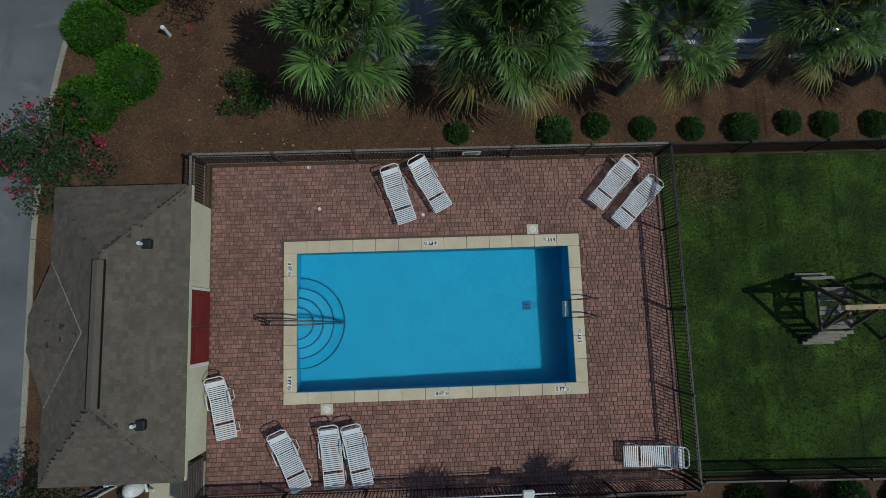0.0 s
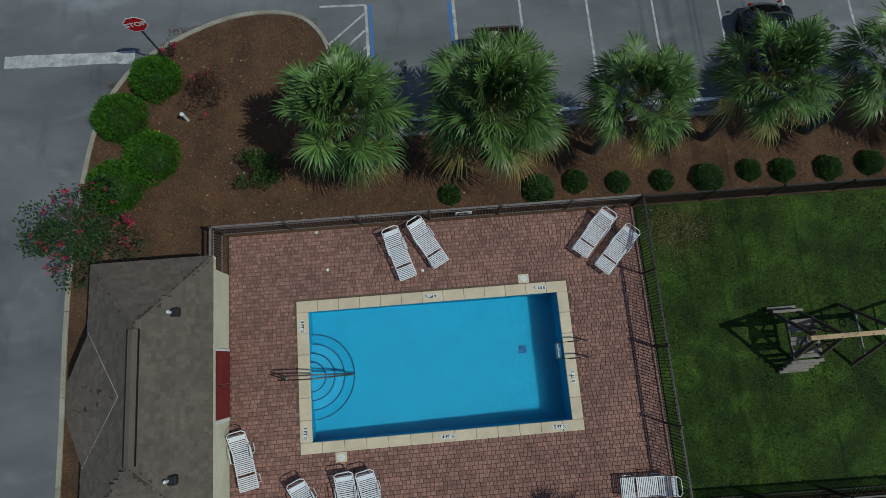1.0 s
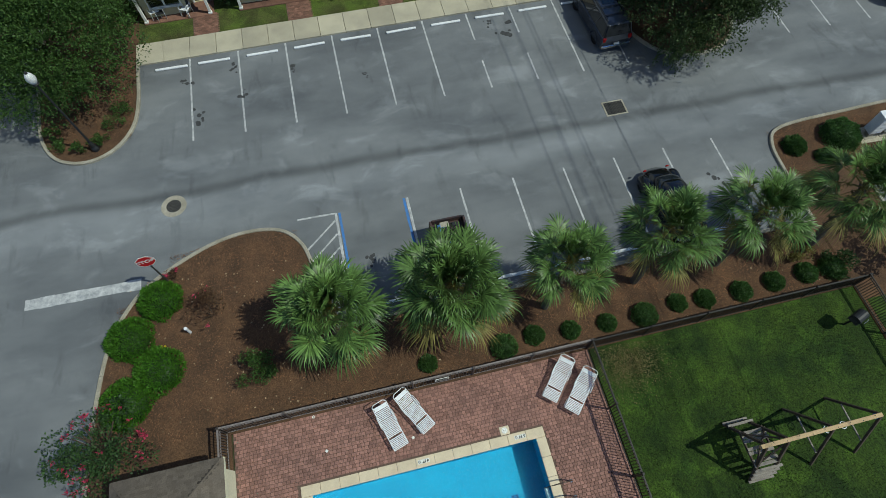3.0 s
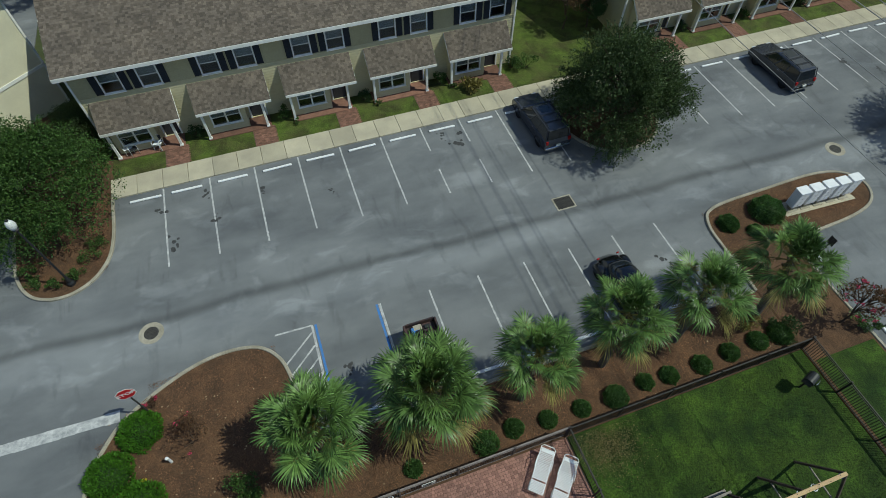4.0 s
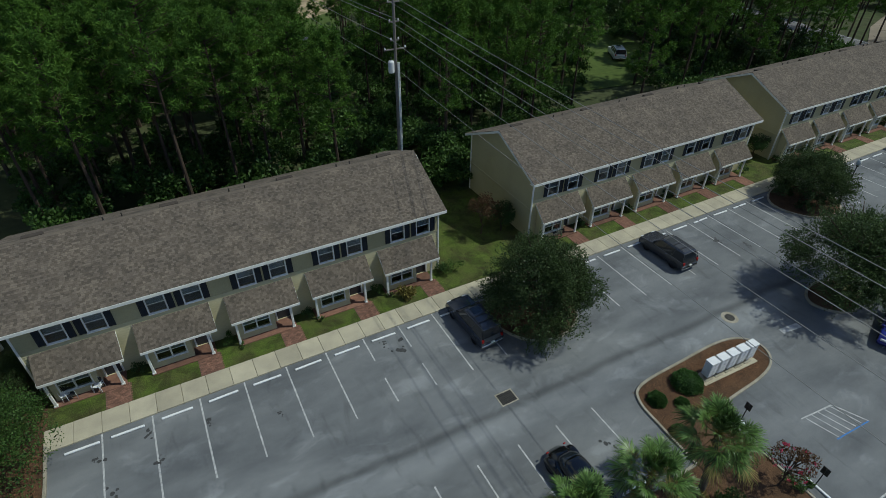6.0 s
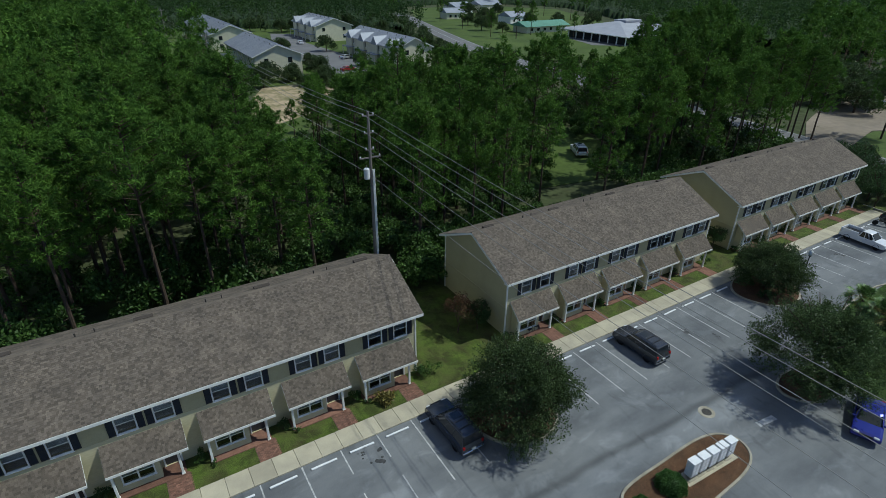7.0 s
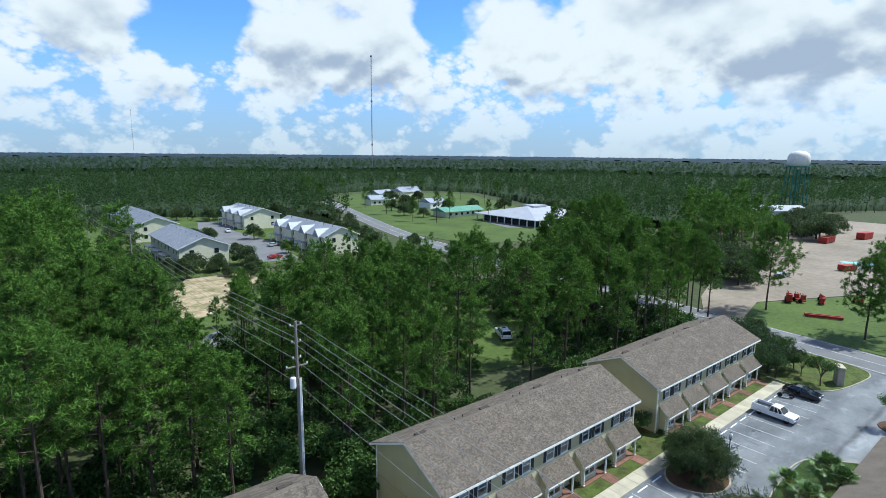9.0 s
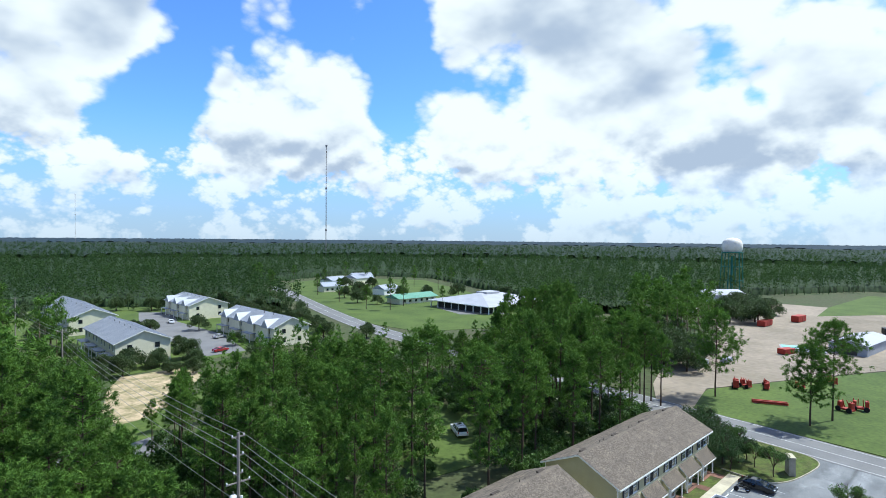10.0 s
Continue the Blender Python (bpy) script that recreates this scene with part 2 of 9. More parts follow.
M_leaf_litter = mat("pale_leaf", (0.34, 0.26, 0.17), (0.22, 0.15, 0.09), scale=1, fine=9, rough=0.9, bump=0, vary=0.5)
M_lawn_far = mat("mown_field", (0.076, 0.112, 0.022), (0.046, 0.074, 0.014), scale=0.07, fine=1.2, rough=0.95, bump=0.3, where="world", contrast=0.2)
blotches(M_lawn, (1, 1, 1), 0.9, 0.46, 0.66, 0.80, 1.35, 5.0)
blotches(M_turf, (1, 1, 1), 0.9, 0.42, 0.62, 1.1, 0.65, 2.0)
M_grass = mat("grass_blades", (0.050, 0.066, 0.010), (0.021, 0.038, 0.006), scale=0.55, fine=8, rough=0.85, bump=0, vary=0.5)
M_concrete = mat("concrete", (0.44, 0.40, 0.30), (0.34, 0.31, 0.24), scale=0.7, fine=30, rough=0.9, bump=0.2, depth=0.004, where="world", contrast=0.12, obvary=0.1)
M_kerb = mat("kerb_concrete", (0.36, 0.33, 0.27), (0.24, 0.22, 0.17), scale=1.2, fine=25, rough=0.9, bump=0.3, depth=0.006, where="world")
M_white_line = mat("worn_white_paint", (0.52, 0.52, 0.52), (0.25, 0.26, 0.27), scale=3.5, fine=40, rough=0.8, bump=0.1, where="world", contrast=0.2)
M_blue_line = mat("blue_paint", (0.05, 0.18, 0.48), (0.08, 0.17, 0.36), scale=3, fine=40, rough=0.8, bump=0.1, where="world")
M_oil = mat("oil_stain", (0.035, 0.036, 0.038), (0.06, 0.06, 0.062), scale=6, fine=40, rough=0.7, bump=0.1, where="world")
M_sand = mat("bare_sand", (0.44, 0.34, 0.23), (0.12, 0.12, 0.045), scale=0.30, fine=1.5, rough=1, bump=0.3, depth=0.1, where="world", contrast=0.2)
M_dirt = mat("pale_dirt", (0.27, 0.225, 0.18), (0.165, 0.14, 0.105), scale=0.035, fine=0.6, rough=1, bump=0.2, where="world", contrast=0.12)
M_paver = mat("brick_paver", (0.262, 0.138, 0.110), (0.190, 0.104, 0.086), scale=0.5, fine=40, rough=0.85, bump=0.4, depth=0.006, vary=0.26, obvary=0.24, where="world")
M_joint = mat("paver_joint", (0.110, 0.074, 0.058), (0.14, 0.094, 0.074), scale=2, fine=60, rough=1, bump=0.3, where="world")
M_walkbrick = mat("red_brick_path", (0.20, 0.105, 0.075), (0.13, 0.07, 0.052), scale=2, fine=30, rough=0.9, bump=0.4, obvary=0.3, where="world")
M_coping = mat("cream_coping", (0.66, 0.56, 0.40), (0.55, 0.46, 0.33), scale=1.5, fine=50, rough=0.8, bump=0.2, depth=0.003, where="world", contrast=0.08, obvary=0.05)
# fine mottling painted in for ripple light on the pool's plaster
M_basin = mat("caustic_plaster", (0.026, 0.30, 0.49), (0.022, 0.265, 0.45), scale=1.2, fine=9, rough=0.7, bump=0.0, where="world", contrast=0.10)
M_basin_wall = mat("pool_wall_tile", (0.016, 0.175, 0.42), (0.013, 0.14, 0.36), scale=1, fine=6, rough=0.5, bump=0.0, where="world", contrast=0.06)
M_step = mat("pale_pool_step", (0.045, 0.33, 0.53), (0.04, 0.30, 0.49), scale=1, fine=8, rough=0.7, bump=0.0, contrast=0.05)
M_stepline = mat("dark_step_tile", (0.012, 0.04, 0.10), scale=5, rough=0.4, bump=0)
M_shingle = mat("brown_shingle", (0.138, 0.114, 0.092), (0.100, 0.084, 0.070), scale=0.7, fine=45, rough=0.95, bump=0.5, depth=0.006, vary=0.32, contrast=0.2)
M_shingle_grey = mat("weathered_shingle", (0.132, 0.108, 0.086), (0.106, 0.089, 0.074), scale=0.9, fine=45, rough=0.95, bump=0.5, depth=0.006, vary=0.16, contrast=0.3)
M_under = mat("roof_deck", (0.07, 0.058, 0.05), scale=2, rough=1, bump=0)
M_siding = mat("pale_green_siding", (0.55, 0.495, 0.305), (0.48, 0.435, 0.27), scale=0.4, fine=12, rough=0.75, bump=0.1, depth=0.003, contrast=0.06, stretch=(0.3, 1, 1))
M_gable = mat("sage_siding", (0.42, 0.385, 0.23), (0.36, 0.33, 0.195), scale=0.4, fine=12, rough=0.75, bump=0.1, depth=0.003, contrast=0.06)
M_trim = mat("white_trim", (0.78, 0.78, 0.74), (0.66, 0.66, 0.62), scale=2, fine=25, rough=0.6, bump=0.05, contrast=0.06)
M_shutter = mat("black_shutter", (0.016, 0.018, 0.020), (0.024, 0.026, 0.028), scale=5, rough=0.6, bump=0.1)
M_door = mat("dark_door", (0.028, 0.030, 0.034), (0.04, 0.04, 0.044), scale=4, rough=0.5, bump=0.05)
M_maroon = mat("maroon_paint", (0.20, 0.025, 0.025), (0.16, 0.02, 0.02), scale=2, rough=0.6, bump=0.05)
M_cream = mat("cream_wall", (0.66, 0.63, 0.47), (0.58, 0.55, 0.41), scale=0.8, fine=14, rough=0.8, bump=0.1, contrast=0.07)
M_blind = mat("window_blind", (0.50, 0.52, 0.52), (0.40, 0.42, 0.43), scale=2, fine=40, stretch=(0.2, 1, 6), rough=0.7, bump=0.2)
M_fence_black = mat("black_fence_metal", (0.014, 0.013, 0.013), (0.03, 0.026, 0.024), scale=4, rough=0.5, bump=0.1, metal=0.0)
M_fence_brown = mat("weathered_brown_fence", (0.060, 0.047, 0.043), (0.105, 0.085, 0.08), scale=3, rough=0.7, bump=0.2)
# fence brown made paler; the rails' sunlit look is in this colour
M_rail = mat("lit_rail_grey", (0.22, 0.19, 0.18), (0.14, 0.12, 0.115), scale=4, rough=0.6, bump=0.15)
M_strap = mat("white_vinyl_strap", (0.80, 0.82, 0.84), (0.68, 0.70, 0.73), scale=4, fine=40, rough=0.45, bump=0.05, contrast=0.06)
M_whiteframe = mat("white_powder_coat", (0.76, 0.77, 0.78), (0.66, 0.67, 0.68), scale=5, rough=0.4, bump=0.0)
M_steel = mat("steel_tube", (0.55, 0.55, 0.55), (0.42, 0.40, 0.38), scale=6, rough=0.25, bump=0.0, metal=1.0)
M_bronze = mat("bronze_rail", (0.16, 0.11, 0.09), (0.10, 0.075, 0.06), scale=6, rough=0.35, bump=0.0, metal=0.7)
M_wood = mat("weathered_wood", (0.27, 0.245, 0.215), (0.17, 0.15, 0.13), scale=2, fine=40, stretch=(1, 6, 6), rough=0.9, bump=0.3, depth=0.004)
M_newwood = mat("pale_timber", (0.50, 0.36, 0.20), (0.42, 0.29, 0.16), scale=2, fine=40, stretch=(0.5, 6, 6), rough=0.8, bump=0.2, depth=0.003)
M_darkwood = mat("dark_timber", (0.06, 0.045, 0.035), (0.09, 0.07, 0.055), scale=2, fine=40, rough=0.85, bump=0.3, depth=0.004)
M_pole = mat("pole_wood", (0.24, 0.22, 0.20), (0.16, 0.145, 0.13), scale=1.5, fine=30, stretch=(4, 4, 0.3), rough=0.95, bump=0.3)
M_bark = mat("bark", (0.085, 0.060, 0.043), (0.05, 0.037, 0.028), scale=2, fine=14, stretch=(1, 1, 0.4), rough=1, bump=0.8, depth=0.03)
M_palmbark = mat("palm_bark", (0.12, 0.10, 0.08), (0.07, 0.055, 0.045), scale=3, fine=16, stretch=(1, 1, 3), rough=1, bump=0.8, depth=0.03)
M_palm = leafy("palm_leaf", (0.105, 0.178, 0.046), (0.050, 0.095, 0.025), vary=0.55, rough=0.40, through_light=0.12)
M_palm_old = leafy("yellowed_palm_leaf", (0.24, 0.21, 0.06), (0.16, 0.14, 0.05), vary=0.35)
M_pine = leafy("pine_needles", (0.098, 0.188, 0.025), (0.050, 0.112, 0.016), vary=0.32, rough=0.8, through_light=0.25)
M_oak = leafy("oak_leaves", (0.074, 0.112, 0.038), (0.040, 0.068, 0.024), vary=0.45, rough=0.5)
M_under_leaf = leafy("undergrowth_leaves", (0.070, 0.130, 0.030), (0.042, 0.086, 0.020), vary=0.5)
M_bush = leafy("clipped_bush_leaves", (0.085, 0.205, 0.020), (0.055, 0.150, 0.014), vary=0.35)
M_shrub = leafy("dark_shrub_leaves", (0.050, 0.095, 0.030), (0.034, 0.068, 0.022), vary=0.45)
M_row = leafy("row_shrub_leaves", (0.085, 0.165, 0.045), (0.052, 0.110, 0.030), vary=0.4)
M_flower = leafy("crape_flowers", (0.52, 0.055, 0.12), (0.40, 0.04, 0.09), vary=0.3)
M_redleaf = leafy("reddish_leaves", (0.13, 0.055, 0.035), (0.07, 0.06, 0.025), vary=0.4)
M_yellow = leafy("yellow_flowers", (0.65, 0.52, 0.04), (0.55, 0.45, 0.04))
M_woods = leafy("far_woods", (0.052, 0.098, 0.026), (0.030, 0.064, 0.020), vary=0.22, rough=0.9, scale=0.02, through_light=0.48)
# dark green holds the shade in the gaps between far pines
M_woods_low = mat("shaded_canopy", (0.024, 0.046, 0.014), (0.014, 0.030, 0.010), scale=0.03, fine=0.5, rough=1, bump=0, vary=0.3, where="world", contrast=0.35)
# darkened in colour for crown shade that the smooth sheet lacks
M_woods_far = mat("darkened_far_woods", (0.010, 0.023, 0.013), (0.006, 0.016, 0.010), scale=0.005, fine=0.1, rough=1, bump=0, vary=0.4, where="world")
# distance haze and crown shade put into the colour of these woods
M_haze = mat("hazed_woods", (0.011, 0.024, 0.034), (0.007, 0.017, 0.027), scale=0.0015, fine=0.02, rough=1, bump=0, vary=0.25, where="world")
M_tyre = mat("tyre_rubber", (0.012, 0.012, 0.013), scale=8, rough=0.85, bump=0.1)
M_rim = mat("alloy_rim", (0.40, 0.41, 0.43), scale=8, rough=0.3, bump=0, metal=0.9)
M_chrome = mat("chrome", (0.6, 0.6, 0.62), scale=8, rough=0.12, bump=0, metal=1.0)
M_glass = mat("dark_glass", (0.012, 0.016, 0.020), (0.016, 0.020, 0.026), scale=1, rough=0.05, bump=0, spec=0.6, contrast=0.02)
M_head = mat("lamp_lens", (0.6, 0.62, 0.65), scale=6, rough=0.15, bump=0)
M_tail = mat("tail_lens", (0.35, 0.01, 0.01), scale=6, rough=0.2, bump=0)
M_stopred = mat("red_sign", (0.50, 0.012, 0.02), (0.42, 0.012, 0.02), scale=4, rough=0.45, bump=0)
M_iron = mat("cast_iron", (0.075, 0.072, 0.068), (0.045, 0.043, 0.04), scale=6, rough=0.7, bump=0.3, metal=0.3)
M_black = mat("black_metal", (0.015, 0.016, 0.018), (0.025, 0.026, 0.028), scale=4, rough=0.45, bump=0.05)
M_globe = mat("milky_globe", (0.62, 0.63, 0.62), (0.54, 0.55, 0.54), scale=4, rough=0.3, bump=0)
M_greymetal = mat("grey_metal_roof", (0.30, 0.32, 0.37), (0.24, 0.26, 0.30), scale=0.3, fine=3, rough=0.55, bump=0.05, metal=0.15, contrast=0.08)
M_whitemetal = mat("white_metal_roof", (0.36, 0.37, 0.41), (0.30, 0.31, 0.35), scale=0.2, fine=2, rough=0.6, bump=0.05, contrast=0.06)
M_greenmetal = mat("green_metal_roof", (0.13, 0.28, 0.20), (0.10, 0.23, 0.165), scale=0.3, fine=3, rough=0.5, bump=0.05)
M_greensteel = mat("green_steel", (0.03, 0.16, 0.13), (0.02, 0.12, 0.10), scale=0.4, rough=0.6, bump=0)
M_redsteel = mat("red_steel", (0.34, 0.035, 0.022), (0.25, 0.03, 0.02), scale=0.8, fine=6, rough=0.6, bump=0.1)
M_tank = mat("white_tank", (0.70, 0.67, 0.62), (0.60, 0.57, 0.53), scale=0.3, rough=0.55, bump=0)
M_towersteel = mat("mast_steel", (0.30, 0.26, 0.25), (0.2, 0.18, 0.18), scale=0.3, rough=0.6, bump=0, metal=0.3)
M_wire = mat("wire", (0.26, 0.26, 0.26), (0.20, 0.20, 0.20), scale=3, rough=0.5, bump=0, metal=0.2)
M_mail = mat("white_mailbox_metal", (0.74, 0.75, 0.76), (0.64, 0.65, 0.67), scale=3, rough=0.5, bump=0.03, contrast=0.06)
# ink, and the black put in for shade in slots and holes
M_ink = mat("letter_and_hole_black", (0.012, 0.012, 0.012), rough=0.6, bump=0)
M_marker = mat("white_marker_tile", (0.74, 0.74, 0.70), (0.66, 0.66, 0.62), scale=6, rough=0.4, bump=0)


def paint(name, c, rough=0.22, metal=0.35):
    m = mat(name, c, tuple(v * 0.92 for v in c), scale=2, fine=60, rough=rough, bump=0, contrast=0.04, metal=metal, spec=0.5)
    m.node_tree.nodes["Principled BSDF"].inputs["Coat Weight"].default_value = 0.6
    return m


def water_material():
    m = bpy.data.materials.new("pool_water")
    m.use_nodes = True
    n, l = m.node_tree.nodes, m.node_tree.links
    p = n["Principled BSDF"]
    p.inputs["Base Color"].default_value = (0.72, 0.95, 1.0, 1)
    p.inputs["Roughness"].default_value, p.inputs["IOR"].default_value = 0.03, 1.33
    p.inputs["Transmission Weight"].default_value = 1.0
    src = n.new("ShaderNodeNewGeometry")
    a, b = n.new("ShaderNodeTexNoise"), n.new("ShaderNodeTexNoise")
    a.inputs["Scale"].default_value, a.inputs["Detail"].default_value, a.inputs["Distortion"].default_value = 5.5, 4, 0.6
    b.inputs["Scale"].default_value = 0.6
    l.new(src.outputs["Position"], a.inputs[0])
    l.new(src.outputs["Position"], b.inputs[0])
    q = n.new("ShaderNodeMath")
    q.operation = "MULTIPLY"
    l.new(a.outputs[0], q.inputs[0])
    l.new(b.outputs[0], q.inputs[1])
    bn = n.new("ShaderNodeBump")
    bn.inputs["Strength"].default_value, bn.inputs["Distance"].default_value = 0.4, 0.04
    l.new(q.outputs[0], bn.inputs["Height"])
    l.new(bn.outputs[0], p.inputs["Normal"])
    return m


M_water = water_material()

# ---------------------------------------------------------------- mesh tools


class Build:
    """A mesh in the making: plain lists of corners and faces."""

    def __init__(self):
        self.v, self.f = [], []

    def add(self, vs, fs):
        o = len(self.v)
        self.v.extend([tuple(p) for p in vs])
        self.f.extend([tuple(o + i for i in f) for f in fs])
        return self

    def quad(self, a, b, c, d):
        return self.add([a, b, c, d], [(0, 1, 2, 3)])

    def box(self, x0, y0, z0, x1, y1, z1, c=0.0):
        """A box, its upright and level edges cut back by c."""
        if c <= 0:
            v = [(x, y, z) for z in (z0, z1) for y in (y0, y1) for x in (x0, x1)]
            return self.add(v, [(0, 2, 3, 1), (4, 5, 7, 6), (0, 1, 5, 4), (2, 6, 7, 3), (0, 4, 6, 2), (1, 3, 7, 5)])
        rings = []
        for z, i in ((z0, c), (z0 + c, 0), (z1 - c, 0), (z1, c)):
            a, b, p, q = x0 + i, x1 - i, y0 + i, y1 - i
            k = c if i == 0 else c * 0.6
            rings.append([(a + k, p, z), (b - k, p, z), (b, p + k, z), (b, q - k, z), (b - k, q, z), (a + k, q, z), (a, q - k, z), (a, p + k, z)])
        return self.loft(rings)

    def loft(self, rings, caps=True, closed=True):
        n = len(rings[0])
        v = [p for r in rings for p in r]
        f = []
        for k in range(len(rings) - 1):
            for i in range(n if closed else n - 1):
                j = (i + 1) % n
                f.append((k * n + i, k * n + j, (k + 1) * n + j, (k + 1) * n + i))
        if caps:
            f.append(tuple(range(n - 1, -1, -1)))
            f.append(tuple((len(rings) - 1) * n + i for i in range(n)))
        return self.add(v, f)

    def tube(self, pts, r, n=8, r1=None, caps=True):
        """A round bar along the points, from radius r to r1."""
        pts = [Vector(p) for p in pts]
        r1 = r if r1 is None else r1
        rings = []
        for i, p in enumerate(pts):
            d = (pts[min(i + 1, len(pts) - 1)] - pts[max(i - 1, 0)]).normalized()
            s = d.cross(Vector((0, 0, 1)) if abs(d.z) < 0.9 else Vector((1, 0, 0))).normalized()
            u = s.cross(d)
            rr = r + (r1 - r) * i / max(1, len(pts) - 1)
            rings.append([p + rr * (math.cos(a) * s + math.sin(a) * u) for a in [2 * math.pi * k / n for k in range(n)]])
        return self.loft(rings, caps)

    def beam(self, a, b, w, h):
        """A square timber from a to b."""
        a, b = Vector(a), Vector(b)
        d = (b - a).normalized()
        s = d.cross(Vector((0, 0, 1)) if abs(d.z) < 0.95 else Vector((0, 1, 0))).normalized()
        u = s.cross(d)
        ring = lambda p: [p + s * w / 2 + u * h / 2, p - s * w / 2 + u * h / 2, p - s * w / 2 - u * h / 2, p + s * w / 2 - u * h / 2]
        return self.loft([ring(a), ring(b)])

    def prism(self, poly, z0, z1, c=0.0):
        """An upright slab over a plan outline (counter-clockwise), its upper edge cut back by c."""
        rings = [[(x, y, z0) for x, y in poly]]
        if c:
            rings.append([(x, y, z1 - c) for x, y in poly])
            rings.append([(x, y, z1) for x, y in inset(poly, c)])
        else:
            rings.append([(x, y, z1) for x, y in poly])
        return self.loft(rings)

    def lathe(self, prof, n=16, at=(0, 0, 0)):
        rings = [[(at[0] + r * math.cos(2 * math.pi * k / n), at[1] + r * math.sin(2 * math.pi * k / n), at[2] + z) for k in range(n)] for r, z in prof]
        return self.loft(rings)

    def mesh(self, name, smooth=False):
        me = bpy.data.meshes.new(name)
        me.from_pydata(self.v, [], self.f)
        if smooth:
            me.polygons.foreach_set("use_smooth", [True] * len(me.polygons))
        me.update()
        return me


def inset(poly, d):
    out, n = [], len(poly)
    for i in range(n):
        p, a, b = Vector(poly[i]), Vector(poly[i - 1]), Vector(poly[(i + 1) % n])
        e, g = (p - a).normalized(), (b - p).normalized()
        na, nb = Vector((-e.y, e.x)), Vector((-g.y, g.x))
        m = na + nb
        m = m / max(0.3, m.length_squared) * 2
        out.append((p.x + m.x * d, p.y + m.y * d))
    return out


def thing(name, label, category, group="", at=(0, 0, 0), turn=0.0, kind=""):
    """An empty that holds the parts of one thing."""
    ob = new(name)
    ob.empty_display_size = 0.2
    ob.matrix_world = pose(*at, 0, 0, turn)
    return tagged(ob, label, category, group, kind)


def part(name, b, material, parent=None, label="", smooth=False):
    """One mesh object under a thing or a part."""
    me = b if isinstance(b, bpy.types.Mesh) else b.mesh(name, smooth)
    if not me.materials:
        me.materials.append(material)
    ob = new(name, me)
    if parent:
        ob.parent = parent
    if label:
        ob["label"] = label
    return ob


def solo(name, b, material, label, category, group="", kind="", smooth=False):
    """A thing, or a piece of the setting, that is one mesh."""
    return tagged(part(name, b, material, None, "", smooth), label, category, group, kind)


def piece(name, me, parent, m):
    """A piece that shares its mesh."""
    ob = new(name, me)
    ob.parent = parent
    ob.matrix_basis = m
    return ob


rng = random.Random(7)

# ---------------------------------------------------------------- ground, roads, beds


def slab(name, poly, z0, z1, material, label, category, c=0.0, kind="structure"):
    return solo(name, Build().prism(poly, z0, z1, c), material, label, category, kind=kind)


def along(path, step):
    """Evenly spaced points along an open path."""
    out, left = [Vector(path[0])], step
    for a, b in zip(path[:-1], path[1:]):
        a, b = Vector(a), Vector(b)
        d, t = (b - a).length, left
        while t <= d:
            out.append(a + (b - a) * (t / d))
            t += step
        left = t - d
    return out


def smooth_path(pts, n=6):
    """A rounded path through the points."""
    P = [Vector(p) for p in pts]
    P = [2 * P[0] - P[1]] + P + [2 * P[-1] - P[-2]]
    out = []
    for i in range(1, len(P) - 2):
        a, b, c, d = P[i - 1:i + 3]
        for k in range(n):
            t = k / n
            out.append(0.5 * ((2 * b) + (c - a) * t + (2 * a - 5 * b + 4 * c - d) * t * t + (3 * b - a - 3 * c + d) * t ** 3))
    out.append(P[-2])
    return [(p.x, p.y) for p in out]


def kerb(path, w=0.17, h=0.13, name="kerb", label="worn pale concrete kerb along the planting bed"):
    """A concrete kerb with a sloped face, in poured lengths with gaps between them."""
    root = thing(name, label, "kerb", kind="structure")
    pts = along(path, 0.25)
    run = []
    def close(run):
        rings = []
        for i, p in enumerate(run):
            d = (run[min(i + 1, len(run) - 1)] - run[max(i - 1, 0)]).normalized()
            s = Vector((d.y, -d.x))
            prof = [(-w * 0.5, -0.1), (-w * 0.5, h * 0.8), (-w * 0.35, h), (w * 0.4, h), (w * 0.5, h * 0.85), (w * 0.75, -0.1)]
            rings.append([(p.x + s.x * o, p.y + s.y * o, z) for o, z in prof])
        part("kerb_length", Build().loft(rings), M_kerb, root)
    for i, p in enumerate(pts):
        run.append(p)
        if len(run) >= 13 or i == len(pts) - 1:
            if len(run) > 1:
                close(run)
            run = [p + (pts[min(i + 1, len(pts) - 1)] - p) * 0.06]
    return root


# one sheet of ground, with a hole where the pool goes down
R, HX0, HX1, HY0, HY1 = 4800.0, -4.75, 5.1, -2.58, 2.66
g = Build()
for k in range(4):
    o = [(-R, -R), (R, -R), (R, R), (-R, R)]
    h = [(HX0, HY0), (HX1, HY0), (HX1, HY1), (HX0, HY1)]
    j = (k + 1) % 4
    g.quad((*o[k], -0.08), (*o[j], -0.08), (*h[j], -0.08), (*h[k], -0.08))
solo("ground", g, M_ground, "dark forest floor with patchy low growth", "ground", kind="structure")

slab("road_lot", [(-70, 8.6), (104, 8.6), (104, 26.9), (-70, 26.9)], -0.3, 0.0, M_asphalt, "grey sun-bleached asphalt parking lot", "parking lot")
slab("road_west", [(-24, -70), (-12.2, -70), (-12.2, 8.6), (-24, 8.6)], -0.3, 0.0, M_asphalt, "grey asphalt drive beside the pool house", "road")
slab("road_southeast", [(25.4, -60), (46, -60), (46, 8.6), (25.4, 8.6)], -0.3, 0.0, M_asphalt, "dark grey asphalt parking bay area", "parking lot")
hw = smooth_path([(96, -160), (101, -60), (104.5, -10), (107, 12), (110, 35), (115, 80), (122, 147), (129, 186), (143, 236), (163, 300), (178, 350)], 5)
rings = []
